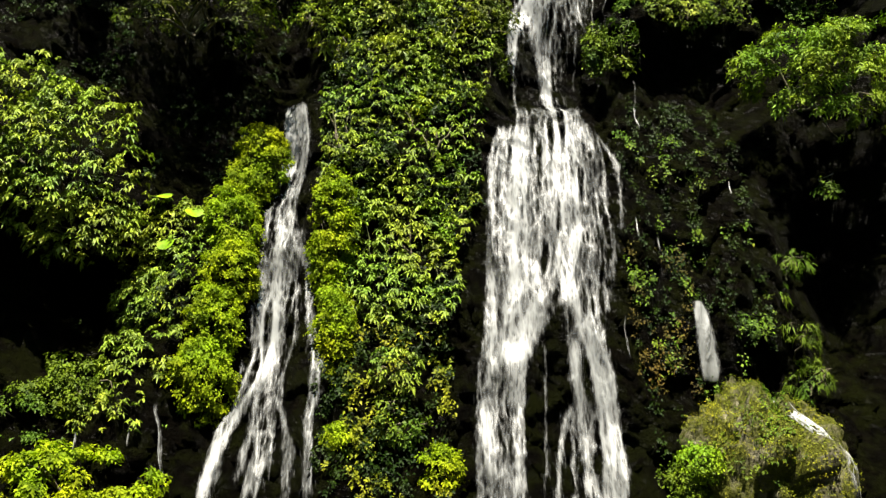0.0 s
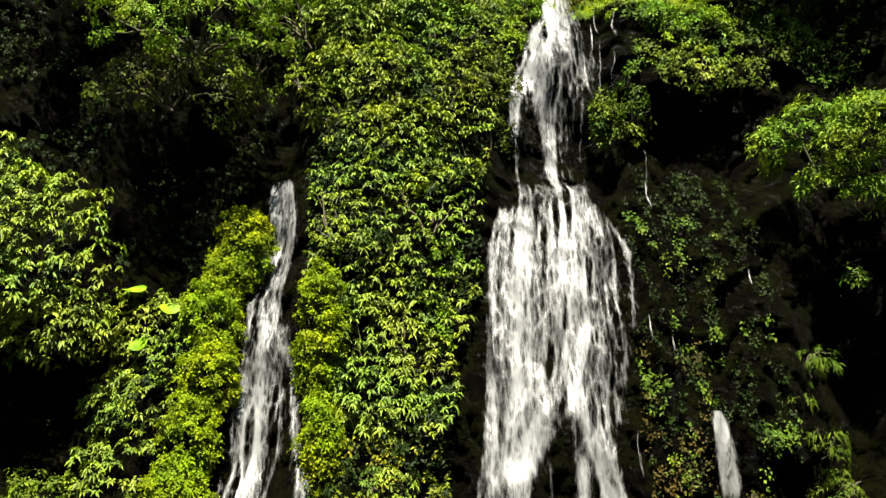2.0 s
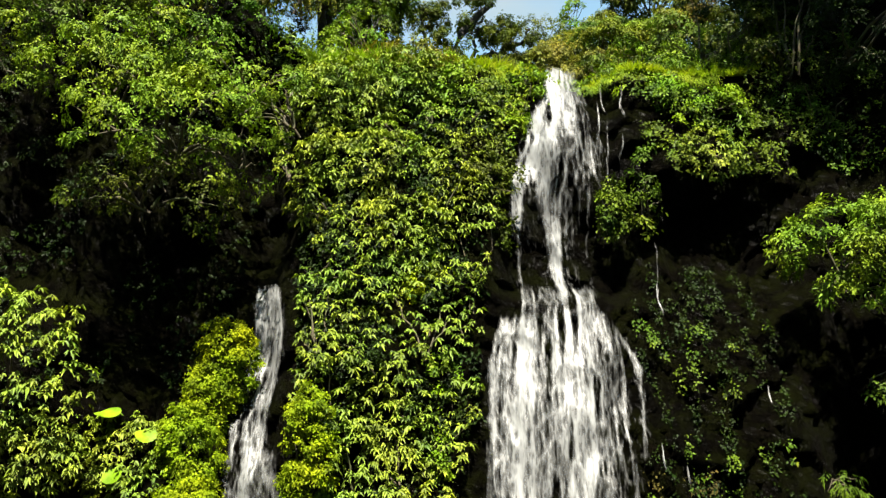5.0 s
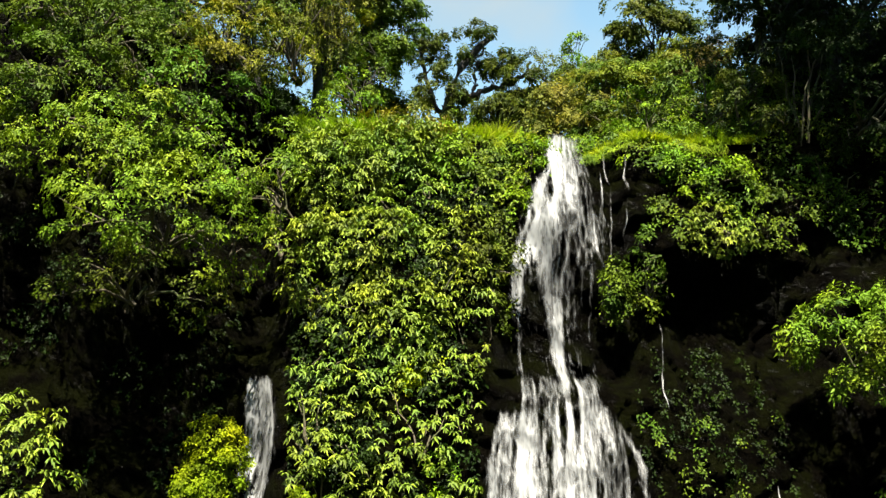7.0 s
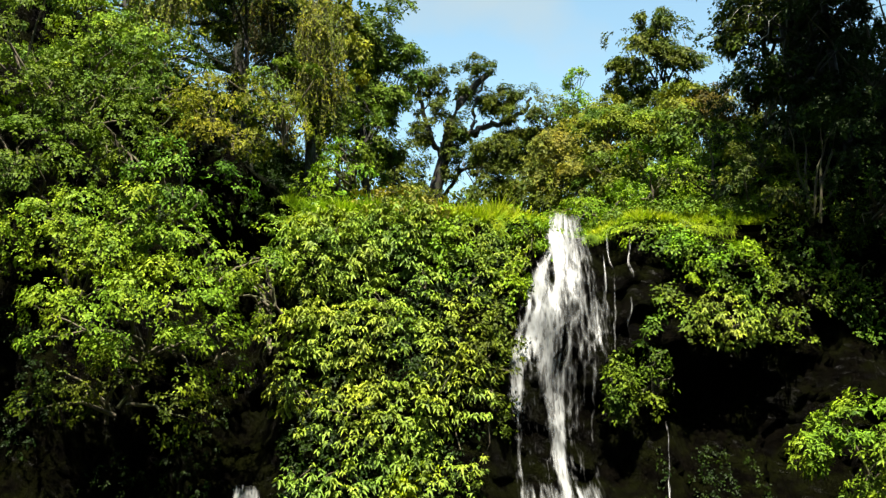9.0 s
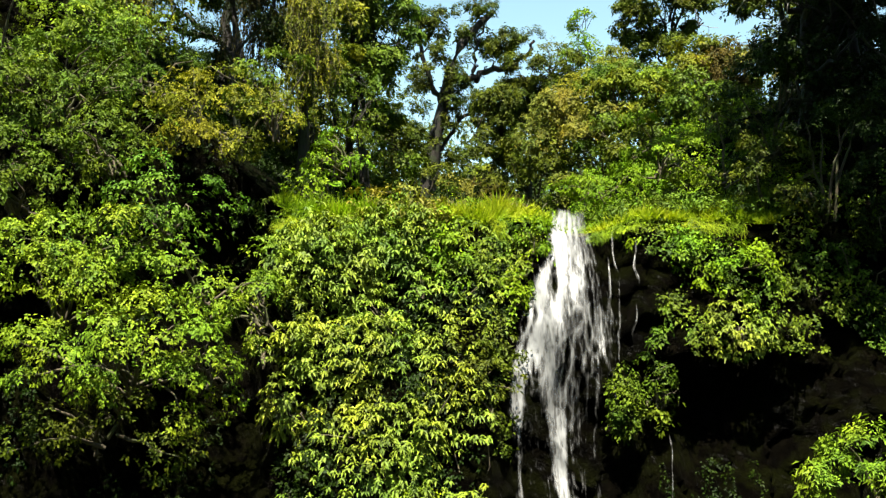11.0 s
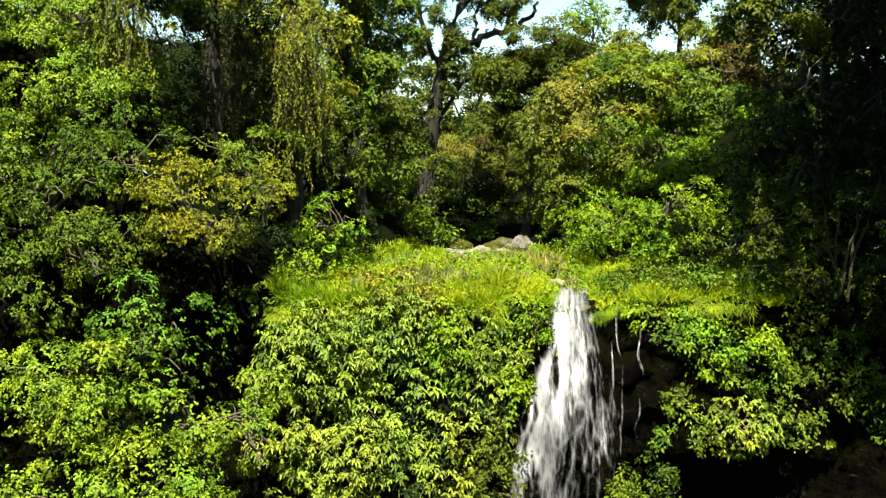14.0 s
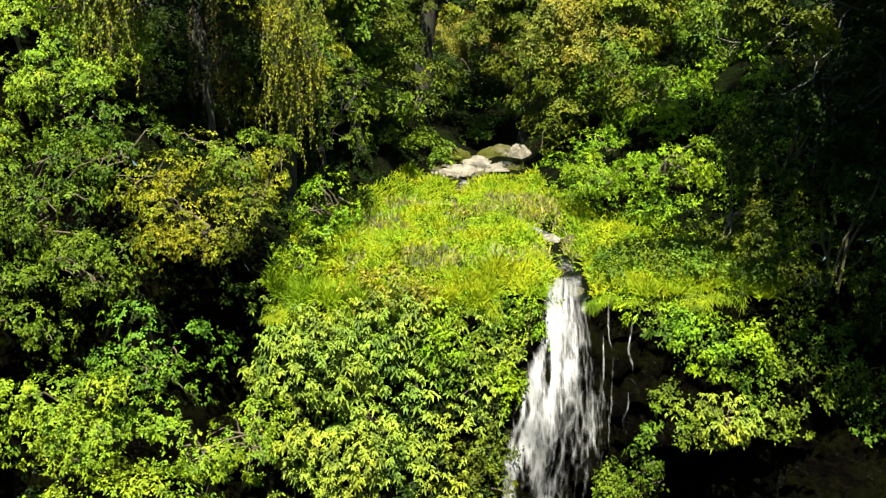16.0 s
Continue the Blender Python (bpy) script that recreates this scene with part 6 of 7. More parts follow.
def old_tree(label, trunk, limbs, lobes, kind, mat, bark, group="trees above the falls"):
    """A gnarled tree with given crooked limbs and ragged clumps of leaves. limbs: line, radius; lobes: middle, radii."""
    ob = thing("tree", 0, label, "tree", group)
    part("trunk", tubes_mesh("trunk", [tube(trunk, np.linspace(0.55, 0.16, len(trunk)), 10)], bark), ob)
    fine = []
    for line, thick in limbs:
        line = np.array(line)
        s = np.linspace(0, len(line) - 1, 4 * len(line))
        line = np.stack([np.interp(s, np.arange(len(line)), line[:, k]) for k in range(3)], 1)
        line = line + 0.5 * thick * rng.normal(size=line.shape)
        limb = part("limb", tubes_mesh("limb", [tube(line, np.linspace(thick, 0.4 * thick, len(line)), 7)], bark), ob)
        for k in range(5):
            a = line[rng.integers(2, len(line))]
            b = a + rng.normal(0, 0.55, 3) + np.array((0, 0, 0.5))
            part("branch", tubes_mesh("branch", [tube(bent(a, b, 0.1, 0.3, 6), np.linspace(0.4 * thick, 0.02, 6), 5)], bark), limb)
            fine.append(b)
    qs, outs = [], []
    for (x, y, z), (rx, ry, rz) in [(l[:3], l[3:]) for l in lobes] + [(tuple(b), (0.35, 0.35, 0.25)) for b in fine]:
        q, out = lump_points((x, y, z), (rx, ry, rz), KINDS[kind][4] * 1.8, 0.4, 0.45, 0.7)
        ok = fbm(q[:, 0] / 0.8, q[:, 2] / 0.8, 12, 2) < 0.35
        qs.append(q[ok])
        outs.append(out[ok])
    tufts("crown", mat, kind, np.concatenate(qs), unit(np.concatenate(outs) + 0.4 * UP), ob, "", 0.8)


old_tree("ivy-covered tall tree with crooked dark limbs", [(-0.5, 64.0, 24.5), (-0.62, 64.0, 27.5), (-0.36, 64.0, 28.7), (-0.13, 64.0, 30.6), (0.29, 64.0, 32.2), (0.71, 64.0, 34.4), (1.25, 64.0, 35.7), (2.38, 64.0, 37.0), (3.27, 64.0, 37.8)],
         [([(0.5, 64.0, 33.6), (1.15, 63.9, 33.9), (2.21, 63.8, 33.84), (3.33, 63.8, 34.35), (4.46, 63.8, 34.67), (5.1, 63.8, 35.12), (5.51, 63.8, 36.0)], 0.24),
          ([(3.81, 63.8, 34.5), (4.07, 63.8, 35.5), (4.46, 63.8, 36.2)], 0.10),
          ([(0.29, 64.0, 32.0), (-0.51, 64.3, 33.8), (-1.09, 64.4, 35.7), (-1.31, 64.4, 37.3)], 0.20),
          ([(1.99, 63.8, 33.9), (2.12, 63.7, 35.4), (2.53, 63.6, 36.4)], 0.14),
          ([(0.12, 64.0, 29.6), (1.2, 64.0, 31.4), (2.37, 64.2, 32.3), (2.95, 64.2, 31.2), (3.65, 64.2, 30.8)], 0.13)],
         [(2.4, 64.0, 37.8, 0.8, 0.8, 0.6), (0.8, 64.2, 37.0, 1.0, 1.0, 0.9), (-1.0, 64.4, 36.7, 0.8, 0.8, 1.0), (-0.2, 64.0, 34.4, 1.2, 1.1, 1.2), (0.8, 63.6, 33.0, 1.0, 0.9, 0.9), (-1.4, 64.0, 33.1, 0.8, 0.8, 1.1),
          (5.4, 63.8, 36.1, 0.55, 0.5, 0.35), (4.2, 63.8, 36.1, 0.45, 0.4, 0.3), (3.0, 63.8, 35.5, 0.6, 0.6, 0.5), (1.9, 64.0, 32.2, 0.9, 0.9, 0.9), (0.3, 63.6, 30.4, 0.9, 0.8, 1.0), (-1.5, 64.0, 29.8, 1.1, 1.0, 1.3)], "far", LEAF_TREE, BARK)
tree("slender tall tree with thin leafy limbs", (-2.9, 49.0, 25.5), 8.5, (-0.5, 0.3), 0.22,
     [(-2.2, 49.0, 30.2, 0.9, 1.0, 1.5), (-3.1, 49.0, 31.7, 1.1, 1.2, 1.3), (-3.8, 49.0, 33.6, 1.2, 1.2, 1.3), (-2.4, 50.0, 34.0, 0.9, 1.0, 1.2), (-1.7, 51.5, 32.6, 0.8, 0.9, 1.2), (-1.9, 50.0, 28.2, 1.0, 1.0, 1.2)], "far", LEAF_MEDIUM, 1.0, 1.9)
tree("tall leafy tree crowding the slope", (-5.2, 47.5, 27.5), 8.0, (0.2, 0.3), 0.25,
     [(-5.0, 47.5, 34.6, 1.4, 1.3, 1.4), (-3.7, 46.5, 32.6, 1.0, 1.0, 1.2), (-4.6, 47.0, 36.4, 1.3, 1.2, 1.1), (-3.0, 48.0, 36.2, 0.9, 0.9, 1.3), (-5.6, 47.5, 32.2, 1.1, 1.0, 1.3)], "far", LEAF_YELLOW, 1.0, 1.9)
tree("small leafy tree beside a shaded hollow", (-3.9, 43.6, 25.4), 3.4, (0.1, 0.2), 0.14,
     [(-3.2, 43.0, 27.3, 0.8, 0.8, 0.7), (-4.1, 43.4, 28.6, 0.9, 0.9, 0.8), (-3.5, 43.6, 29.6, 0.9, 0.9, 0.8), (-2.6, 43.6, 27.9, 0.6, 0.7, 0.6)], "medium", LEAF_MEDIUM, 1.0, 0.9)
tree("leafy tree with large dark leaves behind the stream", (4.6, 61.0, 24.0), 7.5, (1.0, 0.3), 0.22,
     [(5.9, 61.0, 33.2, 1.1, 1.0, 0.9), (4.4, 61.0, 32.6, 0.9, 0.9, 0.8), (6.9, 61.0, 32.5, 0.9, 0.9, 0.9), (4.0, 61.0, 31.2, 0.8, 0.8, 0.8), (5.4, 61.0, 30.8, 1.1, 1.0, 1.0), (3.6, 61.0, 29.4, 0.7, 0.8, 0.8), (6.4, 66.0, 31.8, 1.2, 1.0, 1.3)], "far", LEAF_TREE, 1.0, 2.6)
tree("pale young tree with layered crown", (8.5, 64.0, 28.5), 8.0, (0.0, 0.3), 0.12,
     [(8.6, 64.0, 37.2, 0.7, 0.7, 0.4), (8.3, 64.0, 35.8, 0.9, 0.8, 0.6), (9.0, 64.0, 34.8, 0.9, 0.8, 0.7), (7.7, 64.0, 34.6, 0.7, 0.7, 0.6)], "far", LEAF_FRESH, 0.9, 1.2)
tree("round-crowned tree against the sky", (13.0, 63.0, 28.2), 7.8, (0.3, 0.3), 0.25,
     [(13.4, 63.0, 39.4, 1.4, 1.2, 1.0), (12.0, 63.0, 38.9, 1.6, 1.4, 1.4), (14.6, 63.0, 38.6, 1.6, 1.5, 1.3), (13.2, 63.0, 37.0, 1.6, 1.5, 1.3), (11.4, 63.0, 37.0, 0.9, 1.0, 1.0), (15.2, 63.0, 36.8, 1.2, 1.2, 1.0), (12.8, 63.0, 35.2, 1.2, 1.1, 0.9)], "far", LEAF_TREE, 1.0, 2.3)
tree("tall tree of the wood with a high crown", (-13.3, 70.0, 34.0), 8.0, (0.0, 0.3), 0.35,
     [(-13.3, 70.0, 44.0, 4.0, 2.7, 3.2), (-9.5, 66.0, 42.0, 2.6, 2.0, 2.6)], "far", LEAF_TREE, 1.7, 1.2)
tree("tall tree of the wood with a high crown", (26.3, 80.0, 32.0), 7.0, (0.0, 0.3), 0.35,
     [(26.3, 80.0, 40.0, 4.5, 2.4, 3.4)], "far", LEAF_TREE, 1.8, 1.2)
tree("tall mossy tree with yellow-green crown on the slope", (-8.0, 44.0, 28.0), 6.5, (0.2, 0.2), 0.3,
     [(-14.8, 44.0, 33.9, 1.5, 1.1, 1.2), (-12.3, 44.0, 33.3, 1.5, 1.1, 1.2), (-9.8, 44.0, 34.1, 1.5, 1.1, 1.2), (-7.3, 44.0, 33.5, 1.5, 1.1, 1.2), (-11.3, 44.0, 32.0, 1.5, 1.1, 1.2), (-14.0, 44.0, 32.3, 1.5, 1.1, 1.2), (-5.6, 44.0, 34.1, 1.5, 1.1, 1.2)], "far", LEAF_YELLOW, 0.9, 1.5)
# Shade put into the green; high forward lobes added to shade the hollow.
tree("tree hung with vines and dry leaves, shade in its green", (-6.5, 40.0, 25.3), 6.8, (-0.4, 0.3), 0.15,
     [(-6.9, 40.0, 32.4, 1.5, 1.3, 1.1), (-5.7, 40.2, 30.9, 0.7, 0.9, 0.9), (-6.8, 38.6, 34.2, 2.0, 1.5, 0.8), (-7.9, 39.4, 33.2, 1.0, 1.2, 0.7), (-6.4, 42.6, 29.6, 1.5, 0.8, 2.0), (-7.9, 42.8, 30.3, 1.1, 0.8, 1.8)], "medium", LEAF_DARK_SHADED, 1.1, 1.7)
tree("yellowish tree hung with hanging vines", (-4.7, 41.5, 25.3), 7.3, (0.0, 0.3), 0.25,
     [(-4.7, 41.5, 32.0, 1.1, 1.2, 1.4), (-4.1, 41.5, 30.2, 0.9, 1.0, 1.2), (-5.2, 41.5, 29.4, 1.0, 1.1, 1.2), (-4.5, 41.5, 28.2, 0.9, 0.9, 1.0)], "medium", LEAF_YELLOW, 1.0, 1.4)
# Shade put into the green; high forward lobes, out of view, added for shade.
tree("overhanging tree with shade put in its leaf green", (13.3, 41.0, 23.7), 8.2, (-0.2, 0.3), 0.35,
     [(12.1, 41.0, 31.8, 1.3, 1.2, 1.1), (13.8, 41.0, 31.4, 1.7, 1.7, 1.7), (15.4, 41.0, 30.1, 1.7, 1.9, 2.1), (13.2, 41.0, 29.0, 1.3, 1.4, 1.5), (16.2, 41.0, 32.7, 1.9, 1.8, 1.7), (12.2, 33.0, 34.8, 2.0, 1.8, 1.5), (13.7, 32.0, 33.5, 2.1, 2.0, 1.8), (11.5, 34.0, 33.9, 1.6, 1.3, 1.1), (15.4, 32.0, 34.2, 2.1, 2.1, 2.1), (14.2, 34.0, 37.7, 2.3, 2.0, 1.6), (11.7, 37.5, 31.9, 1.3, 1.1, 1.3), (13.1, 37.5, 30.9, 1.3, 1.1, 1.3), (13.6, 37.5, 32.6, 1.3, 1.1, 1.3), (11.5, 37.5, 29.7, 1.3, 1.1, 1.3), (12.9, 37.5, 28.6, 1.3, 1.1, 1.3), (11.7, 37.5, 27.3, 1.3, 1.1, 1.3), (13.4, 37.5, 26.9, 1.3, 1.1, 1.3)], "medium", LEAF_DARK_SHADED, 1.8, 1.4)
tree("tall green tree on the slope", (-11.6, 40.0, 28.1), 4.3, (0.4, 0.3), 0.30,
     [(-13.3, 40.0, 32.8, 1.7, 1.7, 1.7), (-11.0, 40.0, 32.0, 1.7, 1.6, 1.5), (-9.3, 40.0, 33.5, 1.7, 1.7, 1.7), (-7.3, 40.0, 33.9, 1.7, 1.6, 1.5)], "medium", LEAF_BRIGHT, 1.1, 1.5)
# Crown and trunk stay out of view, added only to block the sun.
tree("unseen tall tree added to shade the slope beside the falls", (19.5, 36.0, 27.0), 10.5, (-2.5, -1.5), 0.5,
     [(17.6, 33.2, 38.8, 2.6, 3.0, 2.0), (15.2, 36.0, 38.5, 2.8, 3.2, 2.0), (18.5, 36.0, 39.0, 3.2, 3.4, 2.4),
      (13.6, 39.6, 38.0, 2.6, 2.8, 1.8), (17.0, 40.0, 39.0, 3.2, 3.2, 2.2),
      (17.8, 46.0, 41.5, 3.0, 3.0, 2.0),
      (11.2, 41.5, 39.6, 2.3, 2.8, 1.4), (12.4, 36.8, 38.8, 2.0, 2.2, 1.3)], "far", LEAF_TREE, 2.2, 2.6)

tree("leafy tree with dense crown filling the slope behind the old tree", (-4.0, 52.0, 26.5), 8.5, (0.2, 0.3), 0.2,
     [(-5.4, 52.0, 35.8, 1.3, 1.0, 1.3), (-3.9, 52.0, 35.5, 1.3, 1.0, 1.3), (-2.7, 52.0, 33.9, 0.9, 0.8, 1.3), (-2.5, 52.0, 35.9, 0.9, 0.8, 1.1), (-4.4, 52.0, 33.6, 1.3, 1.0, 1.3), (-5.6, 52.0, 33.6, 1.0, 0.8, 1.3), (-3.1, 52.0, 31.6, 1.0, 0.8, 1.3), (-4.7, 52.0, 31.3, 1.3, 1.0, 1.3)], "far", LEAF_MEDIUM, 1.0, 1.9)
tree("green tree leaning from the shaded slope over the ravine", (14.8, 47.5, 26.0), 9.5, (-0.6, 0.3), 0.22,
     [(14.4, 47.0, 34.9, 1.1, 0.9, 0.9), (14.0, 47.0, 33.3, 1.0, 0.8, 1.0), (14.7, 47.0, 34.7, 1.1, 0.9, 1.0)], "far", LEAF_TREE, 0.9, 2.0)
# Added as a dark fill, the slope's shade painted in its leaves.
tree("tree closing the slope, shade put in its leaf green", (19.5, 50.0, 28.0), 7.5, (-0.6, 0.3), 0.3,
     [(16.1, 49.0, 34.2, 1.7, 1.3, 1.7), (18.2, 49.0, 34.2, 1.7, 1.3, 1.7), (17.0, 49.0, 31.6, 1.9, 1.5, 1.7), (18.7, 49.0, 31.4, 1.9, 1.5, 1.7), (15.9, 49.0, 30.5, 1.4, 1.1, 1.4), (16.5, 49.0, 36.6, 2.1, 1.7, 1.2)], "far", LEAF_DARK_SHADED, 1.2, 2.4)
tree("green tree leaning its boughs out over the ravine", (14.3, 38.2, 26.0), 8.0, (-2.2, -1.2), 0.2,
     [(7.0, 36.5, 32.7, 0.8, 0.9, 0.6), (8.1, 36.5, 32.3, 0.8, 0.9, 0.7), (9.2, 36.5, 31.8, 0.8, 0.9, 0.8), (9.7, 36.5, 32.7, 0.8, 0.9, 0.8), (10.3, 36.5, 31.1, 0.8, 0.9, 0.8)], "far", LEAF_TREE, 0.75, 1.5)


# ---- rocks ----
def boulder(name, label, place, radii, mat, seed, rough=0.25, group="", turn=0.0, fine=4, flare=0.0):
    """A rounded, fractured stone; flare: how much wider it grows towards its foot."""
    bm = bmesh.new()
    bmesh.ops.create_icosphere(bm, subdivisions=fine, radius=1)
    for v in bm.verts:
        p = v.co.copy()
        q = p * 1.1 + Vector((seed * 3.7, seed * 1.3, 0))
        d = rough * noise.fractal(q, 0.9, 2.1, 4) + 0.2 * rough * (noise.cell(q * 1.9) - 0.5) + 0.05 * noise.fractal(q * 6, 0.8, 2.1, 3) + 0.022 * noise.fractal(q * 16, 0.8, 2.1, 3)
        crack = abs(noise.noise(q * 1.6))
        d -= 0.16 * max(0, 1 - crack / 0.06)
        v.co = p * (1 + d)
        spread_out = 1 + flare * max(0, 0.75 - p.z)
        v.co = Vector((v.co.x * spread_out, v.co.y * spread_out, min(v.co.z, 1.02 + 0.25 * (v.co.z - 1.02)) if flare else v.co.z))
        v.co = Vector((v.co.x * radii[0], v.co.y * radii[1], v.co.z * radii[2]))
    me = bpy.data.meshes.new(name)
    bm.to_mesh(me)
    bm.free()
    me.materials.append(mat)
    me.polygons.foreach_set("use_smooth", np.ones(len(me.polygons), bool))
    ob = new(name, me)
    ob.matrix_world = pose(*place, 0, 0, turn)
    return tagged(ob, label, "rock", group)


big_stone = boulder("boulder", "large mossy grey boulder under a water spout", (8.4, 28.6, 2.4), (2.2, 2.3, 4.2), ROCK_BOULDER, 2, 0.34, fine=6, flare=0.4)


STONE = BVHTree.FromPolygons([big_stone.matrix_world @ v.co for v in big_stone.data.vertices], [p.vertices[:] for p in big_stone.data.polygons])
cascade("jet", spout, [[(7.18, 8.62, 0.06, 2.0), (7.24, 8.30, 0.13, 2.6), (7.30, 7.96, 0.16, 2.8), (7.38, 7.39, 0.19, 3.0), (7.49, 6.4, 0.21, 3.2)]], 2, 9, 0.2)
strand(spout, [(8.76, 6.04, 0.14, 2.0), (9.03, 5.69, 0.2, 2.1), (9.36, 5.37, 0.24, 2.2), (9.72, 5.06, 0.24, 2.2), (10.05, 4.71, 0.2, 2.0)], True)
strand(spout, [(10.14, 4.74, 0.09, 0.90), (10.43, 4.41, 0.12, 0.80), (10.47, 3.77, 0.14, 0.70), (10.46, 3.14, 0.17, 0.60)], True)


def stream_stone(k, x, y, r, flat, seed, mat, label):
    z = float(upland(x, y))
    return boulder("stone", label, (x, y, z - 0.12 * r), (r, r * 0.8, r * flat), mat, seed, 0.28, "stones in the stream", 40 * k)


PALE = "pale grey rounded stone in the stream bed"
DARK_STONE = "dark wet stone at the lip of the falls"
for k, (x, y, r, flat) in enumerate([(0.95, 54.6, 1.25, 0.36), (3.3, 55.0, 1.0, 0.45), (2.1, 56.6, 1.3, 0.45), (0.55, 52.6, 0.7, 0.4), (3.1, 53.2, 0.55, 0.35),
                                     (4.2, 57.2, 0.6, 1.3), (1.3, 51.4, 0.55, 0.4), (2.0, 52.0, 0.5, 0.4), (3.9, 54.0, 0.7, 0.4),
                                     (1.0, 57.2, 0.9, 0.6), (2.5, 54.4, 0.6, 0.4), (0.2, 53.6, 0.6, 0.4), (3.2, 58.0, 1.2, 0.5)]):
    stream_stone(k, x, y, r, flat, k + 5, ROCK_PALE if k < 6 else ROCK_BOULDER, PALE)
for k, (x, y, r, flat) in enumerate([(4.5, 42.9, 0.6, 0.3), (5.1, 42.2, 0.45, 0.4), (3.6, 43.4, 0.4, 0.3), (5.2, 40.8, 0.35, 0.4), (4.2, 39.6, 0.35, 0.4), (4.75, 37.6, 0.4, 0.35)]):
    stream_stone(k, x, y, r, flat, k + 25, ROCK_PALE if k == 0 else ROCK_BOULDER, DARK_STONE if k else PALE)


def stream(label):
    """A shallow white-flecked stream down its bed to the lip."""
    y = np.linspace(37.2, 60.0, 180)
    bed = bed_x(y)
    e = np.linspace(-1, 1, 9)
    X = bed[:, None] + 0.36 * e[None] * (1 + 0.3 * value_noise(y * 1.5, y * 0, 19))[:, None]
    Y = y[:, None] + 0 * X
    Z = (upland(bed, y) + 0.12)[:, None] + 0.03 * value_noise(X * 4, Y * 3, 20)
    me = mesh_of("stream", np.stack([X, Y, Z], -1).reshape(-1, 3), [grid_faces(180, 9)], WATER)
    at = me.attributes.new("cover", "FLOAT", "POINT")
    at.data.foreach_set("value", ((0.25 + 0.35 * value_noise(y * 1.1, y * 0, 23))[:, None] * (1 - np.abs(e[None]) ** 3) + 0 * X).ravel().astype(np.float32))
    uv = me.uv_layers.new(name="run")
    idx = np.empty(len(me.loops), np.int32)
    me.loops.foreach_get("vertex_index", idx)
    uv.data.foreach_set("uv", np.stack([X, 2 * Y], -1).reshape(-1, 2)[idx].ravel().astype(np.float32))
    tagged(new("stream", me), label, "stream", "", "structure")


stream("shallow stream with white flecks running to the lip of the fall")


def growth_on(name, label, ob, kind, mat, n, patch, cut, seed, scale=1.0):
    """Small plants rooted on the upper and outer side of a stone."""
    me = ob.data
    co, no = np.empty(len(me.vertices) * 3), np.empty(len(me.vertices) * 3)
    me.vertices.foreach_get("co", co)
    me.vertices.foreach_get("normal", no)
    co, no = co.reshape(-1, 3), no.reshape(-1, 3)
    m = np.array(ob.matrix_world)
    co, no = co @ m[:3, :3].T + m[:3, 3], no @ m[:3, :3].T
    ok = np.flatnonzero((no[:, 1] < 0.4) & (fbm(co[:, 0] / patch, co[:, 2] / patch, seed, 3) < cut))
    pick = rng.choice(ok, min(n, len(ok)), False)
    tagged(tufts(name, mat, kind, co[pick] + 0.04 * no[pick], unit(no[pick] + 0.4 * UP), None, "", scale), label, "foliage", "", "stuff")


growth_on("boulder_moss", "cushions of yellow-green moss plants on the boulder", big_stone, "mat", LEAF_YELLOW, 7500, 0.8, 0.28, 91, 0.62)
growth_on("boulder_herbs", "small green herbs rooted on the boulder", big_stone, "small", LEAF_MEDIUM, 900, 0.9, -0.3, 93, 0.7)


# ---- small things ----
def elephant_ear(label, place, size, face_way, roll):
    """A plant with one big heart-shaped leaf on a stalk."""
    ob = thing("elephant_ear", 0, label, "plant", "big-leaved plants")
    n = 22
    a = np.linspace(0, 2 * np.pi, n, endpoint=False)
    r = size * (0.62 - 0.28 * np.cos(a)) * (1 + 0.25 * np.abs(np.sin(a)))
    flat = np.stack([r * np.sin(a), -r * np.cos(a) * 1.1 + 0.1 * size], 1)
    ring = np.concatenate([flat * k for k in (1.0, 0.55)] + [np.zeros((1, 2))])
    up = unit(np.array(face_way, float))
    e1 = unit(np.cross(UP, up))
    e2 = np.cross(up, e1)
    c, s = math.cos(roll), math.sin(roll)
    e1, e2 = c * e1 + s * e2, c * e2 - s * e1
    dish = 0.18 * (np.abs(ring[:, :1]) / size) * size - 0.12 * (ring[:, 1:] / size) ** 2 * size
    v = np.array(place) + ring[:, :1] * e1 + ring[:, 1:] * e2 + dish * up
    i = np.arange(n)
    j = (i + 1) % n
    part("leaf", mesh_of("leaf", v, [np.stack([i, j, n + j, n + i], 1), np.stack([n + i, n + j, np.full(n, 2 * n)], 1)], LEAF_FRESH), ob)
    foot = np.array(place) + np.array((0.1, 0.9, -0.7))
    part("stalk", tubes_mesh("stalk", [tube(bent(foot, place, 0.25, 0.05), np.linspace(0.03, 0.018, 7), 6)], LEAF_FRESH), ob)


elephant_ear("big heart-shaped pale green leaf over dark rock", (-8.35, 29.6, 11.9), 0.42, (0.1, -0.45, 1), 0.7)
elephant_ear("big heart-shaped green leaf among climbers", (-7.3, 29.3, 11.3), 0.34, (0.3, -0.7, 0.7), 0.3)
elephant_ear("big yellowish heart-shaped leaf among climbers", (-8.1, 29.1, 10.3), 0.32, (-0.2, -0.8, 0.5), 0.2)
elephant_ear("big pale leaf at the edge of the grass", (-3.1, 38.3, 24.7), 0.26, (0.2, -0.6, 0.8), 0.4)


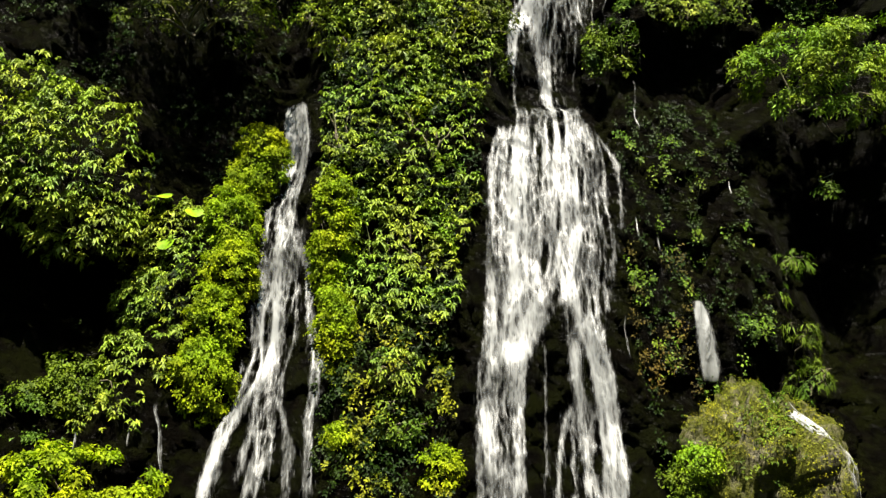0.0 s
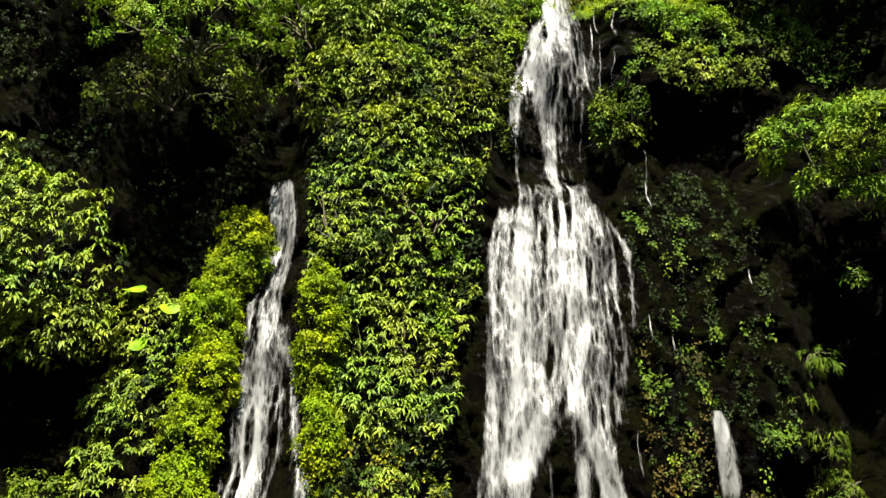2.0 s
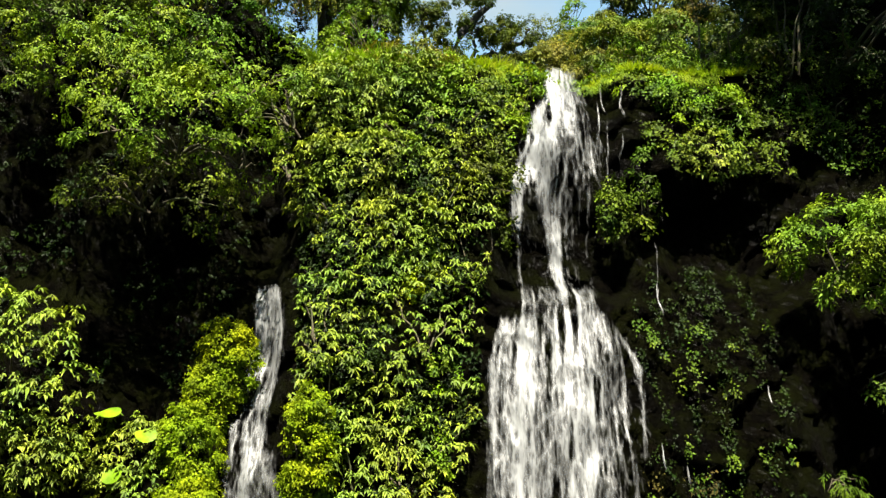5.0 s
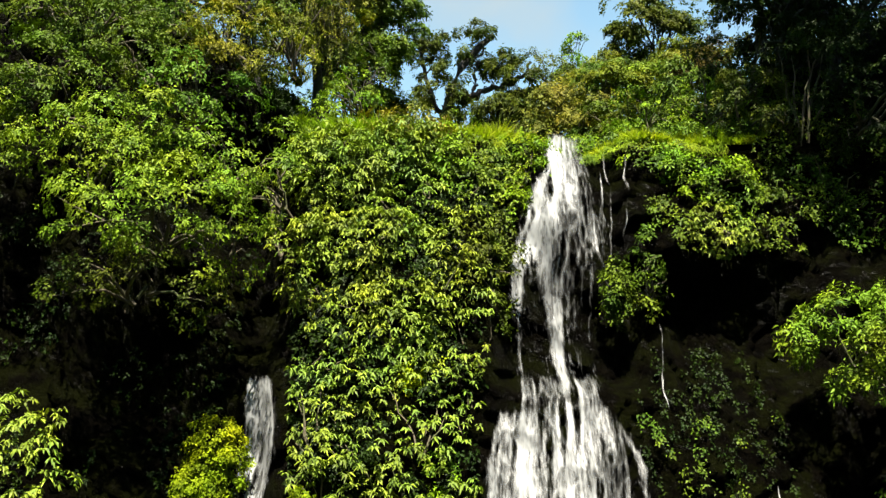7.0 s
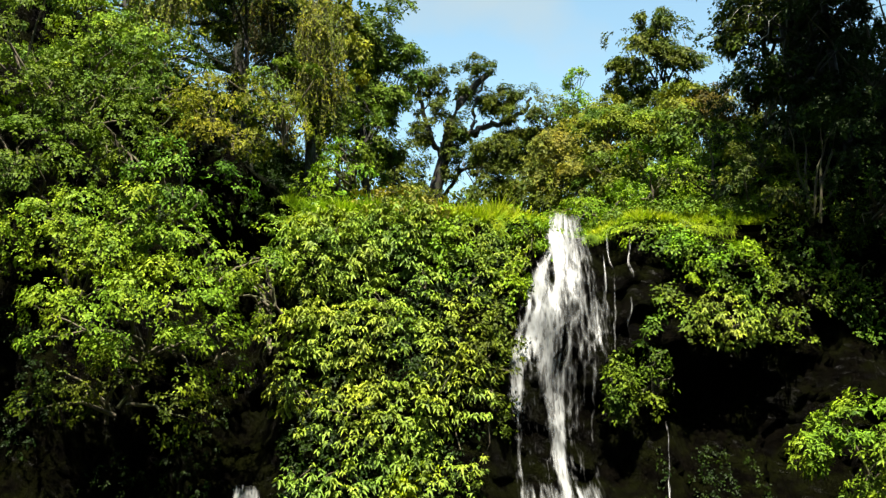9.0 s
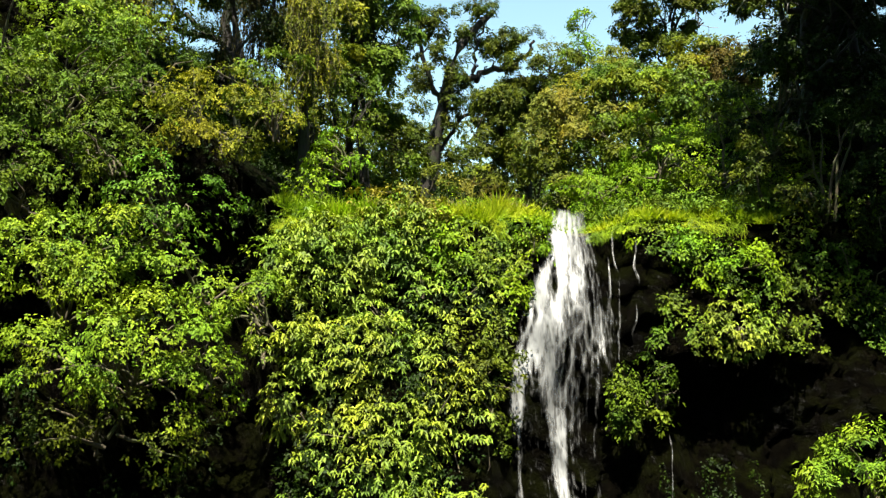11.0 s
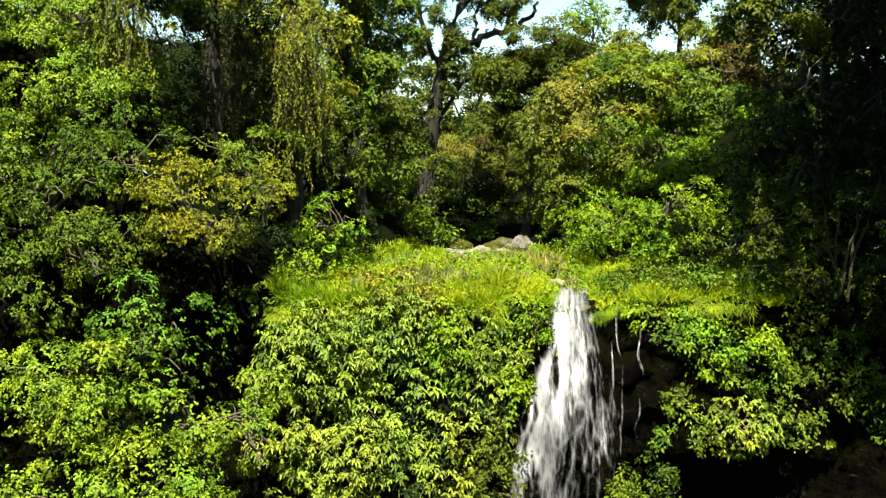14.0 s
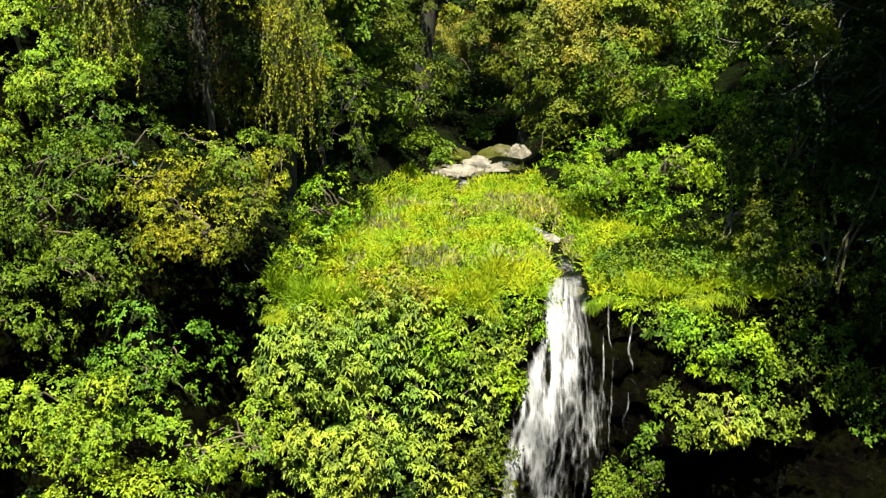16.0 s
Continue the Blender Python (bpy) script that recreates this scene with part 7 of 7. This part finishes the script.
def bare_branch(label, points, forks, thick):
    """A dead pale branch: a wandering stem with forks."""
    ob = thing("dead_branch", 0, label, "branch", "dead branches")
    part("stem", tubes_mesh("stem", [tube(points, np.linspace(thick, thick * 0.4, len(points)), 6)], DEADWOOD), ob)
    for a, b in forks:
        part("fork", tubes_mesh("fork", [tube(bent(a, b, 0.05, 0.12, 6), np.linspace(thick * 0.7, thick * 0.25, 6), 5)], DEADWOOD), ob)


bare_branch("bleached dead branch sticking out of the shaded slope", [(9.83, 37.90, 30.26), (10.04, 37.50, 30.58), (10.23, 37.50, 30.83), (10.48, 37.50, 31.07), (10.94, 37.50, 31.04), (11.32, 37.00, 31.13)], [((10.90, 37.50, 31.04), (10.50, 37.50, 30.26))], 0.02)
bare_branch("thin bleached dead twig on the slope", [(9.02, 40.00, 30.97), (9.13, 40.00, 30.45), (9.56, 40.00, 30.31), (9.84, 40.00, 30.31)], [((9.47, 40.00, 30.35), (9.56, 40.00, 29.86))], 0.014)
bare_branch("thin bleached dead twig in the shade", [(10.70, 36.50, 29.49), (10.97, 36.50, 29.68), (11.02, 36.50, 30.11), (11.45, 36.50, 30.50)], [((11.02, 36.50, 30.03), (10.86, 36.50, 30.34))], 0.02)


def vine(label, top, bottom, thick):
    ob = new("vine", tubes_mesh("vine", [tube(bent(top, bottom, -0.1, 0.25, 14), np.full(14, thick), 5)], TWIG))
    tagged(ob, label, "vine", "hanging vines")


vine("long thin pale vine hanging in the shade", (13.6, 33.6, 31.5), (14.2, 33.2, 25.0), 0.018)
vine("long thin vine hanging in the shade", (13.9, 33.4, 31.5), (14.7, 33.2, 27.0), 0.014)


def curtain(label, mat, x, y, top, wide, long, count):
    """Vines hanging in a ragged curtain: thin stems, each set with small drooping leaves."""
    ob = thing("vine_curtain", 0, label, "vine", "hanging vines")
    stems, at, way = [], [], []
    for k in range(count):
        a = np.array((x + rng.normal(0, 0.42) * wide, y + rng.normal(0, 0.35) * wide, top + rng.normal(0, 0.5) - 0.3 * abs(rng.normal())))
        b = a + np.array((rng.normal(0, 0.3), rng.normal(-0.1, 0.3), -long * rng.uniform(0.25, 1.05)))
        line = bent(a, b, 0, 0.3, 9)
        stems.append(tube(line, np.full(9, 0.008), 3))
        n = int(abs(a[2] - b[2]) / 0.05)
        s = rng.random(n) * 8
        at.append(np.stack([np.interp(s, np.arange(9), line[:, i]) for i in range(3)], 1))
        way.append(rng.normal(0, 0.55, (n, 3)) + np.array((0, -0.25, -0.75)))
    at, way = np.concatenate(at), np.concatenate(way)
    size = rng.uniform(0.05, 0.115, len(at))
    me = leaf_mesh("foliage", mat, "small", at, way, unit(np.array((0, -0.6, 0.7)) + 0.4 * rng.normal(size=at.shape)), size, size * 0.5, np.full(len(at), 0.2))
    part("foliage", me, ob)
    part("tangle", tubes_mesh("tangle", stems, TWIG), ob)


curtain("pale olive vines hanging in a curtain over the slope", LEAF_YELLOW, -9.3, 38.2, 33.5, 1.3, 4.0, 110)
curtain("yellowish vines with dry tips hanging beside a dark hollow", LEAF_YELLOW, -4.2, 39.8, 31.9, 0.9, 4.6, 120)
curtain("dry brown vines hanging in a shaded hollow", DRY, -6.4, 40.9, 32.8, 1.3, 4.8, 110)
curtain("brown dry vines hanging over the stream", DRY, 3.0, 68.0, 27.6, 1.8, 3.0, 80)
